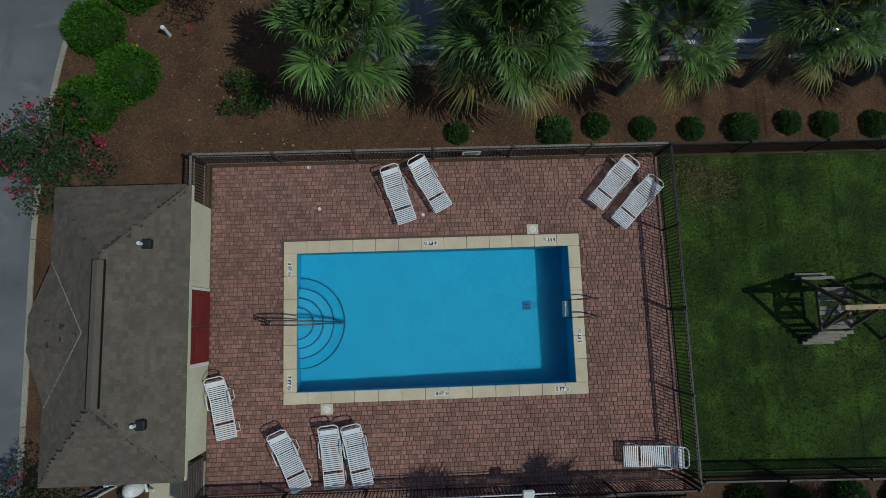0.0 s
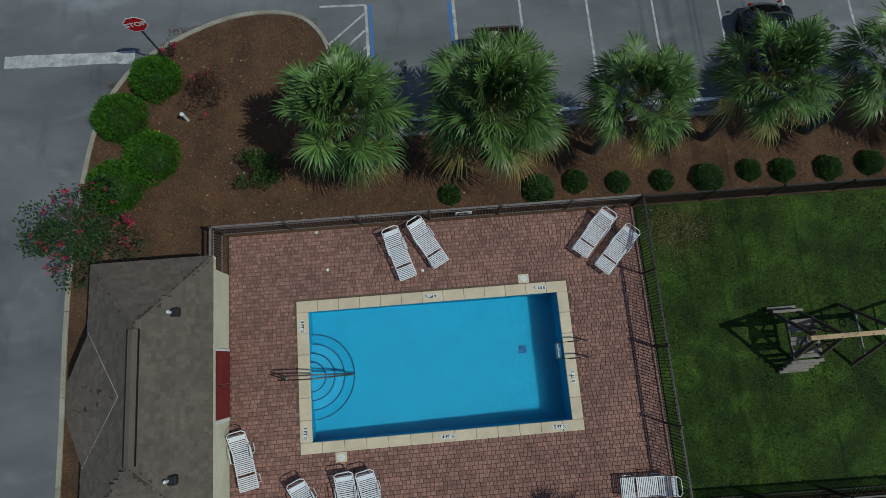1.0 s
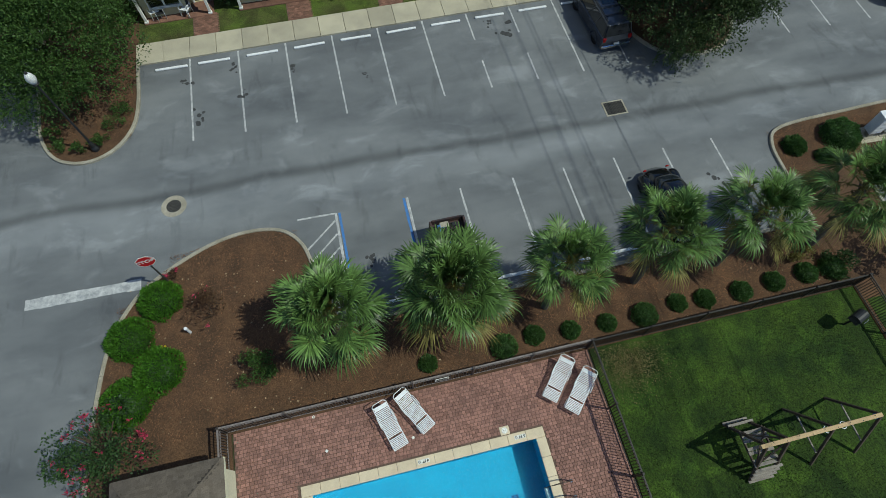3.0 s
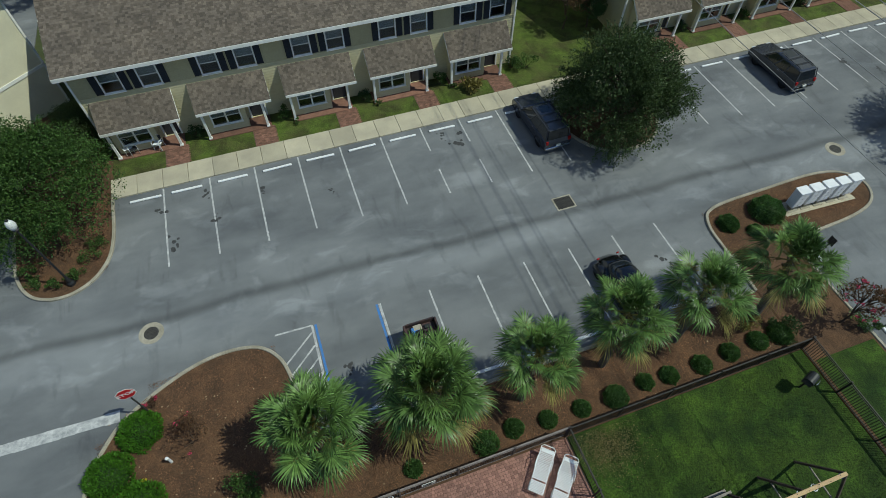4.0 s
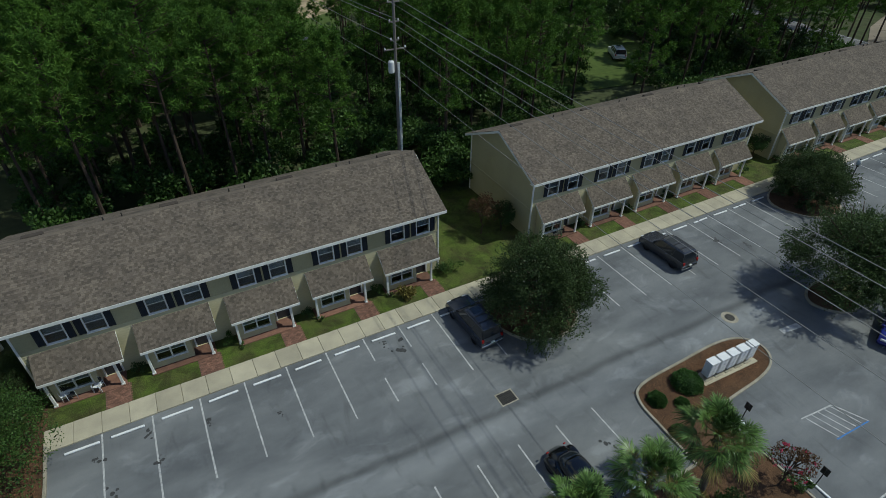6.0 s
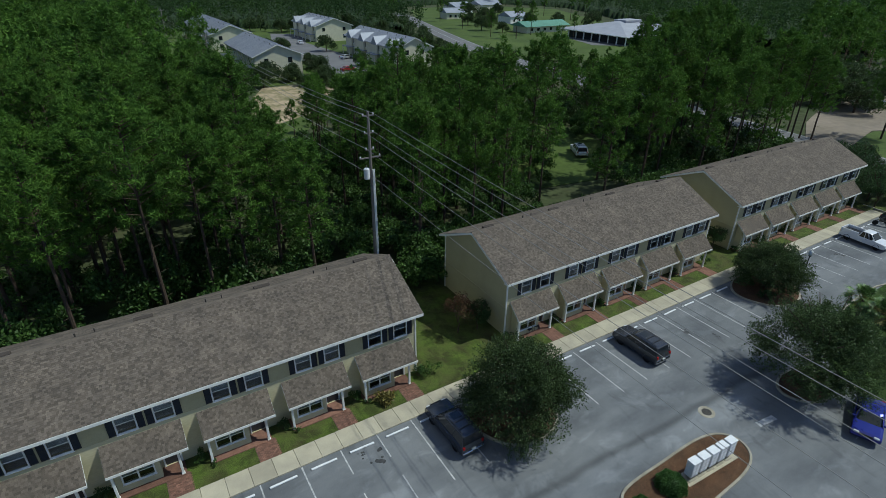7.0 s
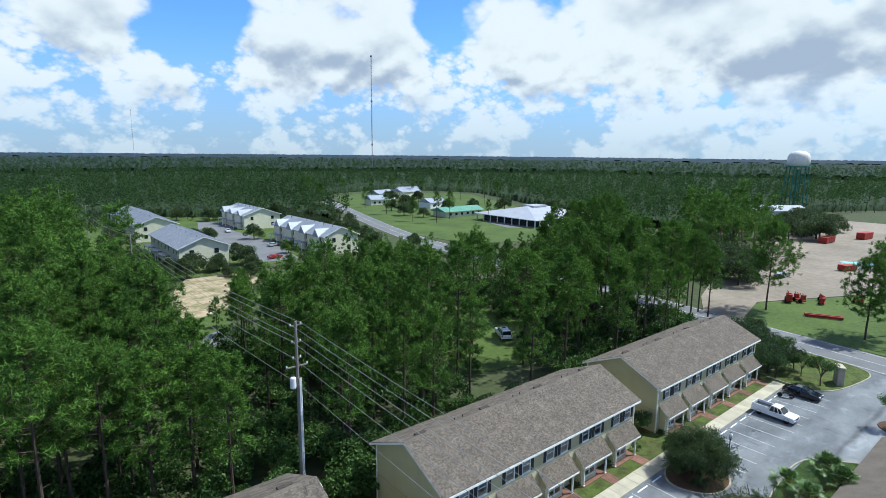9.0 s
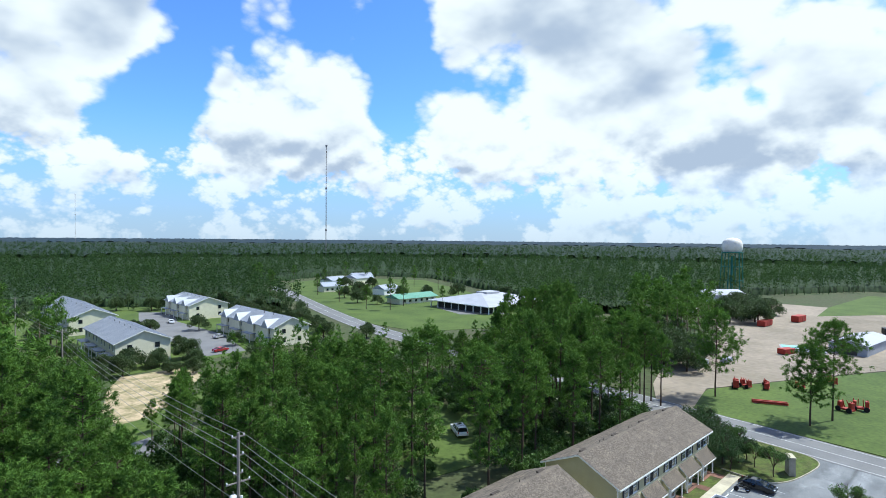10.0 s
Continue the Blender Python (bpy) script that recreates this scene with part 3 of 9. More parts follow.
for i, p in enumerate(hw):
    a, b = Vector(hw[max(i - 1, 0)]), Vector(hw[min(i + 1, len(hw) - 1)])
    d = (b - a).normalized()
    rings.append([(p[0] + d.y * o, p[1] - d.x * o, z) for o, z in ((-4.6, -0.2), (-4.6, 0.03), (4.6, 0.03), (4.6, -0.2))])
solo("road_highway", Build().loft(rings), M_road, "pale grey two-lane highway", "road", kind="structure")
for k, off in enumerate((-0.12, -4.1, 4.0)):
    b = Build()
    for a, c in zip(hw[:-1], hw[1:]):
        a, c = Vector(a), Vector(c)
        d = (c - a).normalized()
        s = Vector((d.y, -d.x))
        p, q = a + s * off, c + s * off
        w = s * 0.09
        b.quad((*(p - w), 0.036), (*(q - w), 0.036), (*(q + w), 0.036), (*(p + w), 0.036))
    solo("lane_line", b, M_white_line, "painted line along the highway", "road marking", kind="structure")

# planting bed north and west of the pool, with its kerb
edge = smooth_path([(-12.95, -9), (-12.95, -2), (-12.95, 4.5), (-12.35, 9.7), (-11.3, 12.0), (-9.95, 13.2), (-7.8, 14.25), (-6.0, 14.6), (-4.4, 14.35), (-3.45, 13.4), (-3.05, 12.0), (-2.75, 10.2), (-2.55, 8.85)], 5)
poly = [(-7.3, -9), (-7.3, 5.33), (21.2, 5.33), (21.2, 8.85)] + edge[::-1]
slab("planting_bed", poly, -0.2, 0.07, M_mulch, "rust-brown pine straw planting bed", "planting bed", c=0.05)
kerb([(x, y) for x, y in edge])
kerb([(-2.5, 8.9), (21.0, 8.9)], label="concrete kerb at the head of the parking bays")
mail_edge = smooth_path([(21.2, 8.9), (21.3, 11.5), (21.5, 13.6), (22.6, 14.55), (26.5, 14.75), (30.0, 14.8), (31.9, 14.3), (32.6, 13.1), (31.9, 11.9), (30.0, 11.3), (26.2, 11.0), (25.3, 10.4), (25.2, 8.0), (25.2, 3.0), (25.2, -20)], 5)
slab("mailbox_bed", mail_edge[::-1] + [(21.2, -20), (21.2, 8.9)][::-1], -0.2, 0.07, M_mulch, "pine straw island round the mailboxes", "planting bed", c=0.05)
kerb(mail_edge)
slab("lawn", [(8.15, -5.3), (21.15, -5.55), (21.15, 5.32), (8.15, 5.32)], -0.2, 0.05, M_lawn, "dark green mown lawn with a dry corner", "lawn", c=0.02)
slab("lawn_strip", [(21.4, -40), (25.0, -40), (25.0, 4.6), (21.4, 4.6)], -0.2, 0.085, M_lawn, "narrow strip of mown lawn beside the lot", "lawn", c=0.02)
slab("south_bed", [(-7.2, -40), (21.1, -40), (21.1, -5.62), (8.1, -5.40), (8.1, -5.95), (-7.2, -5.95)], -0.2, 0.03, M_mulch, "shaded pine straw bed south of the pool", "planting bed")

west_edge = smooth_path([(-11.15, 26.8), (-11.1, 24.0), (-11.4, 22.3), (-12.3, 21.1), (-13.6, 20.6), (-15.0, 21.0), (-15.9, 22.3), (-16.3, 24.5), (-16.5, 29), (-16.6, 36)], 5)
slab("west_island", [(-11.15, 36)] + west_edge, -0.2, 0.07, M_mulch, "pine straw island at the end of the parking row", "planting bed", c=0.05)
kerb(west_edge)
slab("road_northwest", [(-70, 26.9), (-16.75, 26.9), (-16.75, 60), (-70, 60)], -0.3, 0.0, M_asphalt, "grey asphalt of the neighbouring lot", "parking lot")

# strip in front of the townhouses: pavement, grass, side yards
walkway = thing("pavement", "yellowish concrete pavement laid in square slabs", "pavement", kind="structure")
mem = Build().box(-0.745, -0.83, -0.15, 0.745, 0.83, 0.10, 0.012).mesh("paving_slab")
mem.materials.append(M_concrete)
x = -10.5
while x < 86.5:
    piece("paving_slab", mem, walkway, pose(x, 27.72, rng.uniform(-0.004, 0.004), rng.uniform(-0.15, 0.15), rng.uniform(-0.15, 0.15), rng.uniform(-0.1, 0.1)))
    x += 1.51
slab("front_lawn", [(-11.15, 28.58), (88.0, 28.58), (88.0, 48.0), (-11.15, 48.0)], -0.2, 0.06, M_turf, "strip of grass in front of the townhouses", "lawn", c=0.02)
def tree_bed(cx, cy, rx, ry, name="tree_bed"):
    pts = [(cx + rx * math.cos(a) * (1 + 0.05 * math.sin(3 * a)), cy + ry * math.sin(a)) for a in [2 * math.pi * k / 28 for k in range(28)]]
    slab(name, pts, -0.2, 0.08, M_mulch, "dark pine straw bed under a tree", "planting bed", c=0.05)
    kerb(pts + [pts[0]])


tree_bed(20.6, 23.6, 3.4, 3.1)
tree_bed(53.9, 24.0, 3.6, 3.0)
slab("east_bed", [(45.3, -30), (78, -30), (70, 14), (66, 18.0), (58, 18.0), (51, 16.6), (47.5, 14.8), (45.6, 12.0)], -0.2, 0.08, M_lawn, "planted ground round the clubhouse", "lawn", c=0.03)
kerb(smooth_path([(45.3, -30), (45.6, 12.0), (47.5, 14.8), (51, 16.6), (58, 18.0), (66, 18.0), (70, 14)], 5)[::-1])
tree_bed(42.4, 13.9, 2.4, 1.7)
sign_edge = smooth_path([(88.0, 30.0), (87.6, 25.0), (88.4, 22.9), (91.5, 21.3), (97.0, 20.2), (101.0, 20.0), (103.2, 21.5), (104.0, 24.5), (104.6, 30.0)], 5)
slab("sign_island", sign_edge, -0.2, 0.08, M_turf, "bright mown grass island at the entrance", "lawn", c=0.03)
kerb(sign_edge)

# fallen needles on the beds
nr = np.random.default_rng(5)
def straw(name, x0, x1, y0, y1, n, keep=None, z=0.075):
    c = np.stack([nr.uniform(x0, x1, n), nr.uniform(y0, y1, n), np.full(n, z)], 1)
    if keep:
        c = c[np.array([keep(x, y) for x, y, _ in c])]
    m = len(c)
    a = nr.uniform(0, 6.283, m)
    L, w = nr.uniform(0.05, 0.16, m), nr.uniform(0.006, 0.02, m)
    d, q = np.stack([np.cos(a), np.sin(a), np.zeros(m)], 1), np.stack([-np.sin(a), np.cos(a), np.zeros(m)], 1)
    lift = np.array([0, 0, 1.0]) * nr.uniform(0.005, 0.03, m)[:, None]
    V = np.stack([c - q * w[:, None], c + q * w[:, None], c + d * L[:, None] + lift], 1).reshape(-1, 3)
    me = bpy.data.meshes.new(name)
    me.from_pydata(V.tolist(), [], np.arange(m * 3).reshape(m, 3).tolist())
    me.materials.append(M_straw)
    tagged(new(name, me), "loose pine straw on the planting bed", "pine straw", kind="stuff")


straw("pine_straw", -12.8, -3.0, 5.5, 14.4, 12000, lambda x, y: (x > -12.2 + 0.0 * y) and (y < 12.0 or (-9.6 < x < -3.6 and y < 14.2)) and (x > -11.9 or y < 9.5))
straw("pine_straw", -3.0, 21.0, 5.5, 8.75, 12000)
straw("pine_straw", 21.6, 31.5, 11.6, 14.3, 4500, lambda x, y: x < 25 or y > 11.8)
straw("pine_straw", -15.6, -11.4, 21.6, 27.0, 3500)
# dry leaves and light litter
lr = random.Random(77)
lb = Build()
for k in range(170):
    x, y = lr.uniform(-12, 20), lr.uniform(5.6, 8.6)
    if lr.random() < 0.5:
        x, y = lr.uniform(-11.5, -4), lr.uniform(5.6, 13)
    a, q = lr.uniform(0, 6.28), lr.uniform(0.02, 0.06)
    c, e = math.cos(a) * q, math.sin(a) * q
    lb.quad((x + c, y + e, 0.085), (x - e, y + c, 0.095), (x - c, y - e, 0.088), (x + e * 0.6, y - c * 0.6, 0.1))
solo("dry_leaves", lb, M_leaf_litter, "scattered pale dry leaves on the pine straw", "leaves", kind="stuff")

# painted lines, wheel stops, manholes
def stripe(x0, y0, x1, y1, w, material=None, label="worn white parking line"):
    d = Vector((x1 - x0, y1 - y0)).normalized()
    s = Vector((-d.y, d.x)) * w / 2
    n = 8
    b = Build()
    for k in range(n):
        p, q = Vector((x0, y0)).lerp(Vector((x1, y1)), k / n), Vector((x0, y0)).lerp(Vector((x1, y1)), (k + 1) / n)
        w0 = s * rng.uniform(0.85, 1.05)
        b.quad((*(p - w0), 0.005), (*(q - w0), 0.005), (*(q + w0), 0.005), (*(p + w0), 0.005))
    return solo("parking_line", b, material or M_white_line, label, "road marking", "parking lines", "structure")


stop_me = Build().box(-0.9, -0.075, 0.0, 0.9, 0.075, 0.10, 0.025).mesh("wheel_stop")
stop_me.materials.append(M_mail)
def wheel_stop(x, y, turn=0.0):
    ob = new("wheel_stop", stop_me)
    ob.matrix_world = pose(x, y, 0.0, 0, 0, turn + rng.uniform(-1.2, 1.2))
    tagged(ob, "white-painted concrete wheel stop", "wheel stop", "wheel stops")


for k in range(10):
    x = -8.28 + 2.735 * k
    short = k in (6, 7)
    stripe(x, 26.85, x, 20.8 if not short else 24.6, 0.10)
    if short:
        stripe(x, 22.9, x, 20.8, 0.10)
    if k < 9:
        wheel_stop(x + 1.37, 26.3)
wheel_stop(-9.3, 26.3)
for k in range(9):
    x = 26.7 + 2.735 * k
    stripe(x, 26.6, x, 20.9, 0.10)
    wheel_stop(x + 1.37, 26.3)
for k in range(11):
    x = 58.5 + 2.735 * k
    stripe(x, 26.6, x, 21.0, 0.10)
    wheel_stop(x + 1.37, 26.3)
for x in (4.72, 7.5, 10.23, 13.0, 15.77, 18.54):
    stripe(x, 14.72, x, 9.3, 0.10)
for x in (3.3, 6.1, 8.9, 11.6, 14.4, 17.1, -0.1):
    wheel_stop(x, 9.5)
stripe(-1.62, 14.7, -1.62, 9.3, 0.13)
stripe(-1.44, 14.7, -1.44, 9.3, 0.13, M_blue_line, "blue accessible-bay line")
stripe(1.98, 14.8, 1.98, 9.3, 0.13)
stripe(1.82, 14.8, 1.82, 9.3, 0.13, M_blue_line, "blue accessible-bay line")
stripe(-3.5, 14.75, -1.62, 14.7, 0.10)
for k in range(5):
    stripe(-3.2 + 0.05 * k, 12.9 - 0.75 * k + 0.1, -1.7, 14.3 - 0.75 * k, 0.09)
stripe(-16.0, 13.12, -10.9, 13.02, 0.55, label="wide worn white stop bar")
stripe(35.2, 13.4, 37.0, 13.2, 0.5, label="wide worn white stop bar")
for y in (2.8, 0.1, -2.6):
    stripe(25.9, y, 31.0, y, 0.09)
for y in (9.5, 4.5, 1.6):
    wheel_stop(25.95, y, 90)
for a, b in (((29.4, 8.0), (32.1, 7.75)), ((32.1, 7.75), (32.95, 5.95)), ((29.95, 6.1), (32.95, 5.95))):
    stripe(*a, *b, 0.09, M_blue_line if a[1] < 7 else None)
for k in range(5):
    stripe(29.7 + 0.55 * k, 7.9 - 0.05 * k, 30.2 + 0.55 * k, 6.1, 0.08)
for y in (9.0, 6.2):
    stripe(40.0, y, 45.0, y, 0.1)

stain_rng = random.Random(3)
for x, y, r in ((-8.6, 24.9, 0.35), (-7.9, 22.4, 0.45), (-5.5, 23.4, 0.4), (-5.9, 25.6, 0.3), (-2.6, 24.8, 0.35), (1.4, 23.4, 0.18), (10.2, 24.7, 0.7), (40.4, 23.4, 0.7), (42.3, 21.7, 0.35), (17.6, 12.4, 0.3), (17.9, 11.9, 0.22), (12.2, 10.6, 0.3), (9.3, 25.9, 0.3), (-0.4, 11.9, 0.3), (9.9, 10.7, 0.2), (63.5, 24.2, 0.5), (69.0, 23.8, 0.6)):
    b = Build()
    for k in range(9):
        a, q = stain_rng.uniform(0, 6.28), abs(stain_rng.gauss(0, 0.6)) * r
        rr = r * stain_rng.uniform(0.08, 0.4)
        c = (x + q * math.cos(a), y + q * math.sin(a) * 1.5)
        b.add([(c[0] + rr * math.cos(u) * stain_rng.uniform(0.6, 1.1), c[1] + rr * math.sin(u) * stain_rng.uniform(0.6, 1.1), 0.004 + 0.0004 * k) for u in [0.63 * i for i in range(10)]], [tuple(range(10))])
    solo("oil_stain", b, M_oil, "dark oil stain on the asphalt", "stain", "oil stains", "stuff")


def manhole(x, y):
    root = thing("manhole", "round iron manhole in a pale concrete collar", "manhole", "manholes", at=(x, y, 0))
    part("collar", Build().lathe([(0.62, -0.1), (0.62, 0.006), (0.58, 0.012), (0.37, 0.012), (0.36, -0.02), (0.0, -0.02)], 28), M_kerb, root)
    b = Build().lathe([(0.36, -0.05), (0.36, 0.012), (0.33, 0.018), (0.0, 0.018)], 24)
    for i in range(-3, 4):
        b.box(-0.28 + 0.03 * abs(i), i * 0.085 - 0.015, 0.016, 0.28 - 0.03 * abs(i), i * 0.085 + 0.015, 0.03)
    part("cover", b, M_iron, root)


manhole(-9.36, 16.95)
manhole(33.1, 16.15)
dg = thing("storm_drain", "rectangular iron storm drain grate in a concrete frame", "drain", at=(14.3, 17.85, 0))
b = Build()
for a in ((-0.62, -0.5, 0.62, -0.42), (-0.62, 0.42, 0.62, 0.5), (-0.62, -0.42, -0.54, 0.42), (0.54, -0.42, 0.62, 0.42)):
    b.box(a[0], a[1], -0.1, a[2], a[3], 0.02)
part("frame", b, M_kerb, dg)
bar = Build().box(-0.022, -0.42, -0.05, 0.022, 0.42, 0.014).mesh("grate_bar")
bar.materials.append(M_iron)
for i in range(13):
    piece("grate_bar", bar, dg, pose(-0.5 + i * 0.0833, 0, 0))
for y in (-0.14, 0.14):
    part("cross_bar", Build().box(-0.54, y - 0.02, -0.05, 0.54, y + 0.02, 0.012), M_iron, dg)
# solid black box; its colour stands for shade below the bars
part("pit", Build().box(-0.54, -0.42, -0.09, 0.54, 0.42, 0.003), M_ink, dg, "black fill under the grate, pit shade in its colour")

# far fields, yards and clearings
slab("field_far", [(134, 150), (131, 186), (146, 236), (176, 321), (200, 372), (262, 400), (300, 330), (262, 250), (232, 190), (205, 150), (160, 140)], -0.2, 0.02, M_lawn_far, "sunlit mown field beyond the highway", "field")
slab("parking_far", [(178, 172), (186, 196), (204, 205), (212, 176), (196, 158)], -0.2, 0.05, M_road, "pale asphalt forecourt of the shop", "parking lot")
slab("yard_field", [(116.2, 46.5), (133, 48), (165, 33), (186, 22), (200, -30), (150, -80), (108.5, -60), (112.5, 12), (114.6, 36)], -0.2, 0.03, M_lawn_far, "mown grass verge in front of the yard", "field")
slab("yard", [(115.0, 44.6), (116.4, 53), (128, 59), (150, 66), (215, 72), (272, 100), (300, 130), (345, 90), (345, 20), (330, -10), (201, -10), (187, 22.5), (165, 33.5), (133, 48.5)], -0.2, 0.045, M_dirt, "pale bare dirt equipment yard", "yard")
slab("yard_meadow", [(300, 60), (345, 64), (440, 60), (450, -10), (346, -10), (330, 40)], -0.2, 0.06, M_lawn_far, "bright grass behind the yard", "field")
slab("clearing", [(27, 108), (31, 112), (37, 117), (43, 126), (52, 140), (50, 150), (36, 150), (31, 140), (26, 122)], -0.2, 0.02, M_sand, "bare sandy building plot among the pines", "clearing")
slab("clearing_grass", [(22, 100), (31.5, 103), (37.5, 113), (46, 121), (47, 126), (38, 118), (30, 113), (22, 112)], -0.2, 0.04, M_lawn_far, "grassy verge of the sandy plot", "field")
slab("side_road", [(15, 92), (31, 93), (31, 100), (27.5, 108), (15, 112)], -0.2, 0.03, M_road, "end of a narrow asphalt street", "road")
slab("estate_ground", [(30, 150), (56, 155), (70, 158), (112, 170), (120, 215), (112, 262), (104, 300), (60, 335), (36, 335), (20, 250)], -0.2, 0.0, M_lawn_far, "grass round the grey-roofed houses", "field")
slab("estate_road", [(60, 160), (72, 160), (78, 190), (76, 232), (84, 262), (72, 270), (62, 232), (60, 190)], -0.2, 0.03, M_road, "pale asphalt court between the houses", "road")
slab("clearing_behind", [(52, 58), (66, 56), (78, 68), (80, 84), (66, 92), (56, 80)], -0.2, 0.0, M_lawn_far, "sunny grass glade behind the townhouses", "field")

ring = [(83.2 + 2.2 * math.cos(k * math.pi / 9), 12.6 + 2.6 * math.sin(k * math.pi / 9)) for k in range(18)]
slab("round_island", ring, -0.2, 0.10, M_mulch, "round pine straw island in the lot", "planting bed", c=0.05)

# ---------------------------------------------------------------- roofs, walls, windows


def shingles(b, o, u, v, width, length, w=0.32, h=0.145, seed=1, lift=0.012, keep=None):
    """Courses of shingle tabs on a sloping plane: o is a lower corner, u along the eave, v up the slope."""
    r = random.Random(seed)
    o, u, v = Vector(o), Vector(u).normalized(), Vector(v).normalized()
    n = u.cross(v)
    rows = int(math.ceil(length / h))
    for i in range(rows):
        y0, y1 = i * h, min(length, (i + 1) * h + 0.02)
        x = -r.uniform(0, w)
        while x < width:
            ww = w * r.uniform(0.8, 1.2)
            a, c = max(0, x + 0.004), min(width, x + ww)
            x += ww
            if c - a < 0.03:
                continue
            if keep and not keep((a + c) / 2, (y0 + y1) / 2):
                continue
            l = lift * r.uniform(0.7, 1.6)
            p0, p1 = o + u * a + v * y0, o + u * c + v * y0
            q0, q1 = o + u * a + v * y1 + n * 0.002, o + u * c + v * y1 + n * 0.002
            b.add([p0 + n * 0.001, p1 + n * 0.001, p0 + n * l, p1 + n * l, q1, q0], [(0, 1, 3, 2), (2, 3, 4, 5)])
    return b


def cells(x0, x1, z0, z1, holes):
    """The wall's rectangle, cut up round its openings."""
    holes = [(max(h[0], x0), min(h[1], x1), max(h[2], z0), min(h[3], z1)) for h in holes]
    xs = sorted({x0, x1, *[h[0] for h in holes], *[h[1] for h in holes]})
    zs = sorted({z0, z1, *[h[2] for h in holes], *[h[3] for h in holes]})
    for a, b in zip(xs[:-1], xs[1:]):
        for c, d in zip(zs[:-1], zs[1:]):
            if not any(h[0] <= a and b <= h[1] and h[2] <= c and d <= h[3] for h in holes):
                yield a, b, c, d


def wall_core(x0, x1, z0, z1, holes, y0, y1):
    b = Build()
    for a, c, d, e in cells(x0, x1, z0, z1, holes):
        b.box(a, y0, d, c, y1, e)
    return b


def lap_boards(x0, x1, z0, z1, holes, y, top=None, h=0.19, out=0.028):
    """Lap siding on a wall that faces -y: every board leans out at its foot; top(x) gives a sloping upper end."""
    b = Build()
    z = z0
    while z < z1 - 0.02:
        e = min(z + h, z1)
        xs = [x0, x1]
        if top:
            xs = top(z + h * 0.5)
            if not xs:
                break
        for a, c, d, f in cells(xs[0], xs[1], z, e, [q for q in holes if q[2] < e and q[3] > z]):
            o0, o1 = out * (1 - (d - z) / h), out * (1 - (f - z) / h)
            b.add([(a, y, d), (c, y, d), (a, y - o0 - 0.004, d), (c, y - o0 - 0.004, d), (c, y - o1 - 0.004, f), (a, y - o1 - 0.004, f), (a, y, f), (c, y, f)],
                  [(0, 1, 3, 2), (2, 3, 4, 5), (5, 4, 7, 6), (0, 2, 5, 6), (1, 7, 4, 3)])
        z += h
    return b


_window_mesh = {}


def window(parent, x, y, z, w, h, shutters=True, double=False):
    """A sash window that faces -y, its lower middle at x, z on the wall face y."""
    key = (round(w, 2), round(h, 2), double)
    if key not in _window_mesh:
        f = Build()
        t = 0.085
        f.box(-w / 2 - t, -0.055, -t, -w / 2, 0.03, h + t, 0.008).box(w / 2, -0.055, -t, w / 2 + t, 0.03, h + t, 0.008)
        f.box(-w / 2, -0.055, -t, w / 2, 0.03, 0, 0.008).box(-w / 2, -0.055, h, w / 2, 0.03, h + t, 0.008)
        f.box(-w / 2, -0.03, h * 0.5 - 0.025, w / 2, 0.03, h * 0.5 + 0.025, 0.006)
        if double:
            f.box(-0.05, -0.05, 0, 0.05, 0.03, h, 0.006)
        sill = Build().box(-w / 2 - t - 0.03, -0.10, -t - 0.035, w / 2 + t + 0.03, 0.02, -t, 0.008)
        pane = Build().box(-w / 2, 0.018, 0, w / 2, 0.026, h * 0.5 - 0.02)
        pane2 = Build().box(-w / 2, 0.005, h * 0.5 + 0.02, w / 2, 0.012, h)
        blind = Build()
        for k in range(int(h * 0.55 / 0.05)):
            blind.box(-w / 2 + 0.02, 0.09, h - 0.04 - k * 0.05, w / 2 - 0.02, 0.10, h - k * 0.05)
        shut = Build()
        sw = 0.40
        shut.box(-sw / 2, -0.05, -0.05, -sw / 2 + 0.05, -0.005, h + 0.05, 0.006).box(sw / 2 - 0.05, -0.05, -0.05, sw / 2, -0.005, h + 0.05, 0.006)
        for zz in (-0.05, h * 0.5 - 0.03, h - 0.02):
            shut.box(-sw / 2 + 0.05, -0.045, zz, sw / 2 - 0.05, -0.005, zz + 0.07, 0.005)
        shut.box(-sw / 2 + 0.05, -0.010, -0.04, sw / 2 - 0.05, -0.002, h + 0.04)
        for k in range(int((h + 0.1) / 0.06)):
            zz = -0.04 + k * 0.06
            shut.add([(-sw / 2 + 0.05, -0.012, zz + 0.045), (sw / 2 - 0.05, -0.012, zz + 0.045), (sw / 2 - 0.05, -0.036, zz), (-sw / 2 + 0.05, -0.036, zz)], [(0, 1, 2, 3)])
        made = [q.mesh(nm) for q, nm in ((f, "window_frame"), (sill, "window_sill"), (pane, "pane"), (pane2, "pane"), (blind, "blind"), (shut, "shutter"))]
        for me, mm in zip(made, (M_trim, M_trim, M_pane, M_pane, M_blind, M_shutter)):
            me.materials.append(mm)
        _window_mesh[key] = made
    fr, sill, pane, pane2, blind, shut = _window_mesh[key]
    win = piece("window", fr, parent, pose(x, y, z))
    win["label"] = "white sash window with half-lowered blinds"
    for nm, me in (("window_sill", sill), ("pane", pane), ("pane", pane2), ("blind", blind)):
        ob = piece(nm, me, win, pose(0, 0, 0))
        if nm == "pane":
            ob.visible_shadow = False
    if shutters:
        for s in (-1, 1):
            piece("shutter", shut, win, pose(s * (w / 2 + 0.085 + 0.21), -0.026, 0))["label"] = "black louvred shutter"
    return win


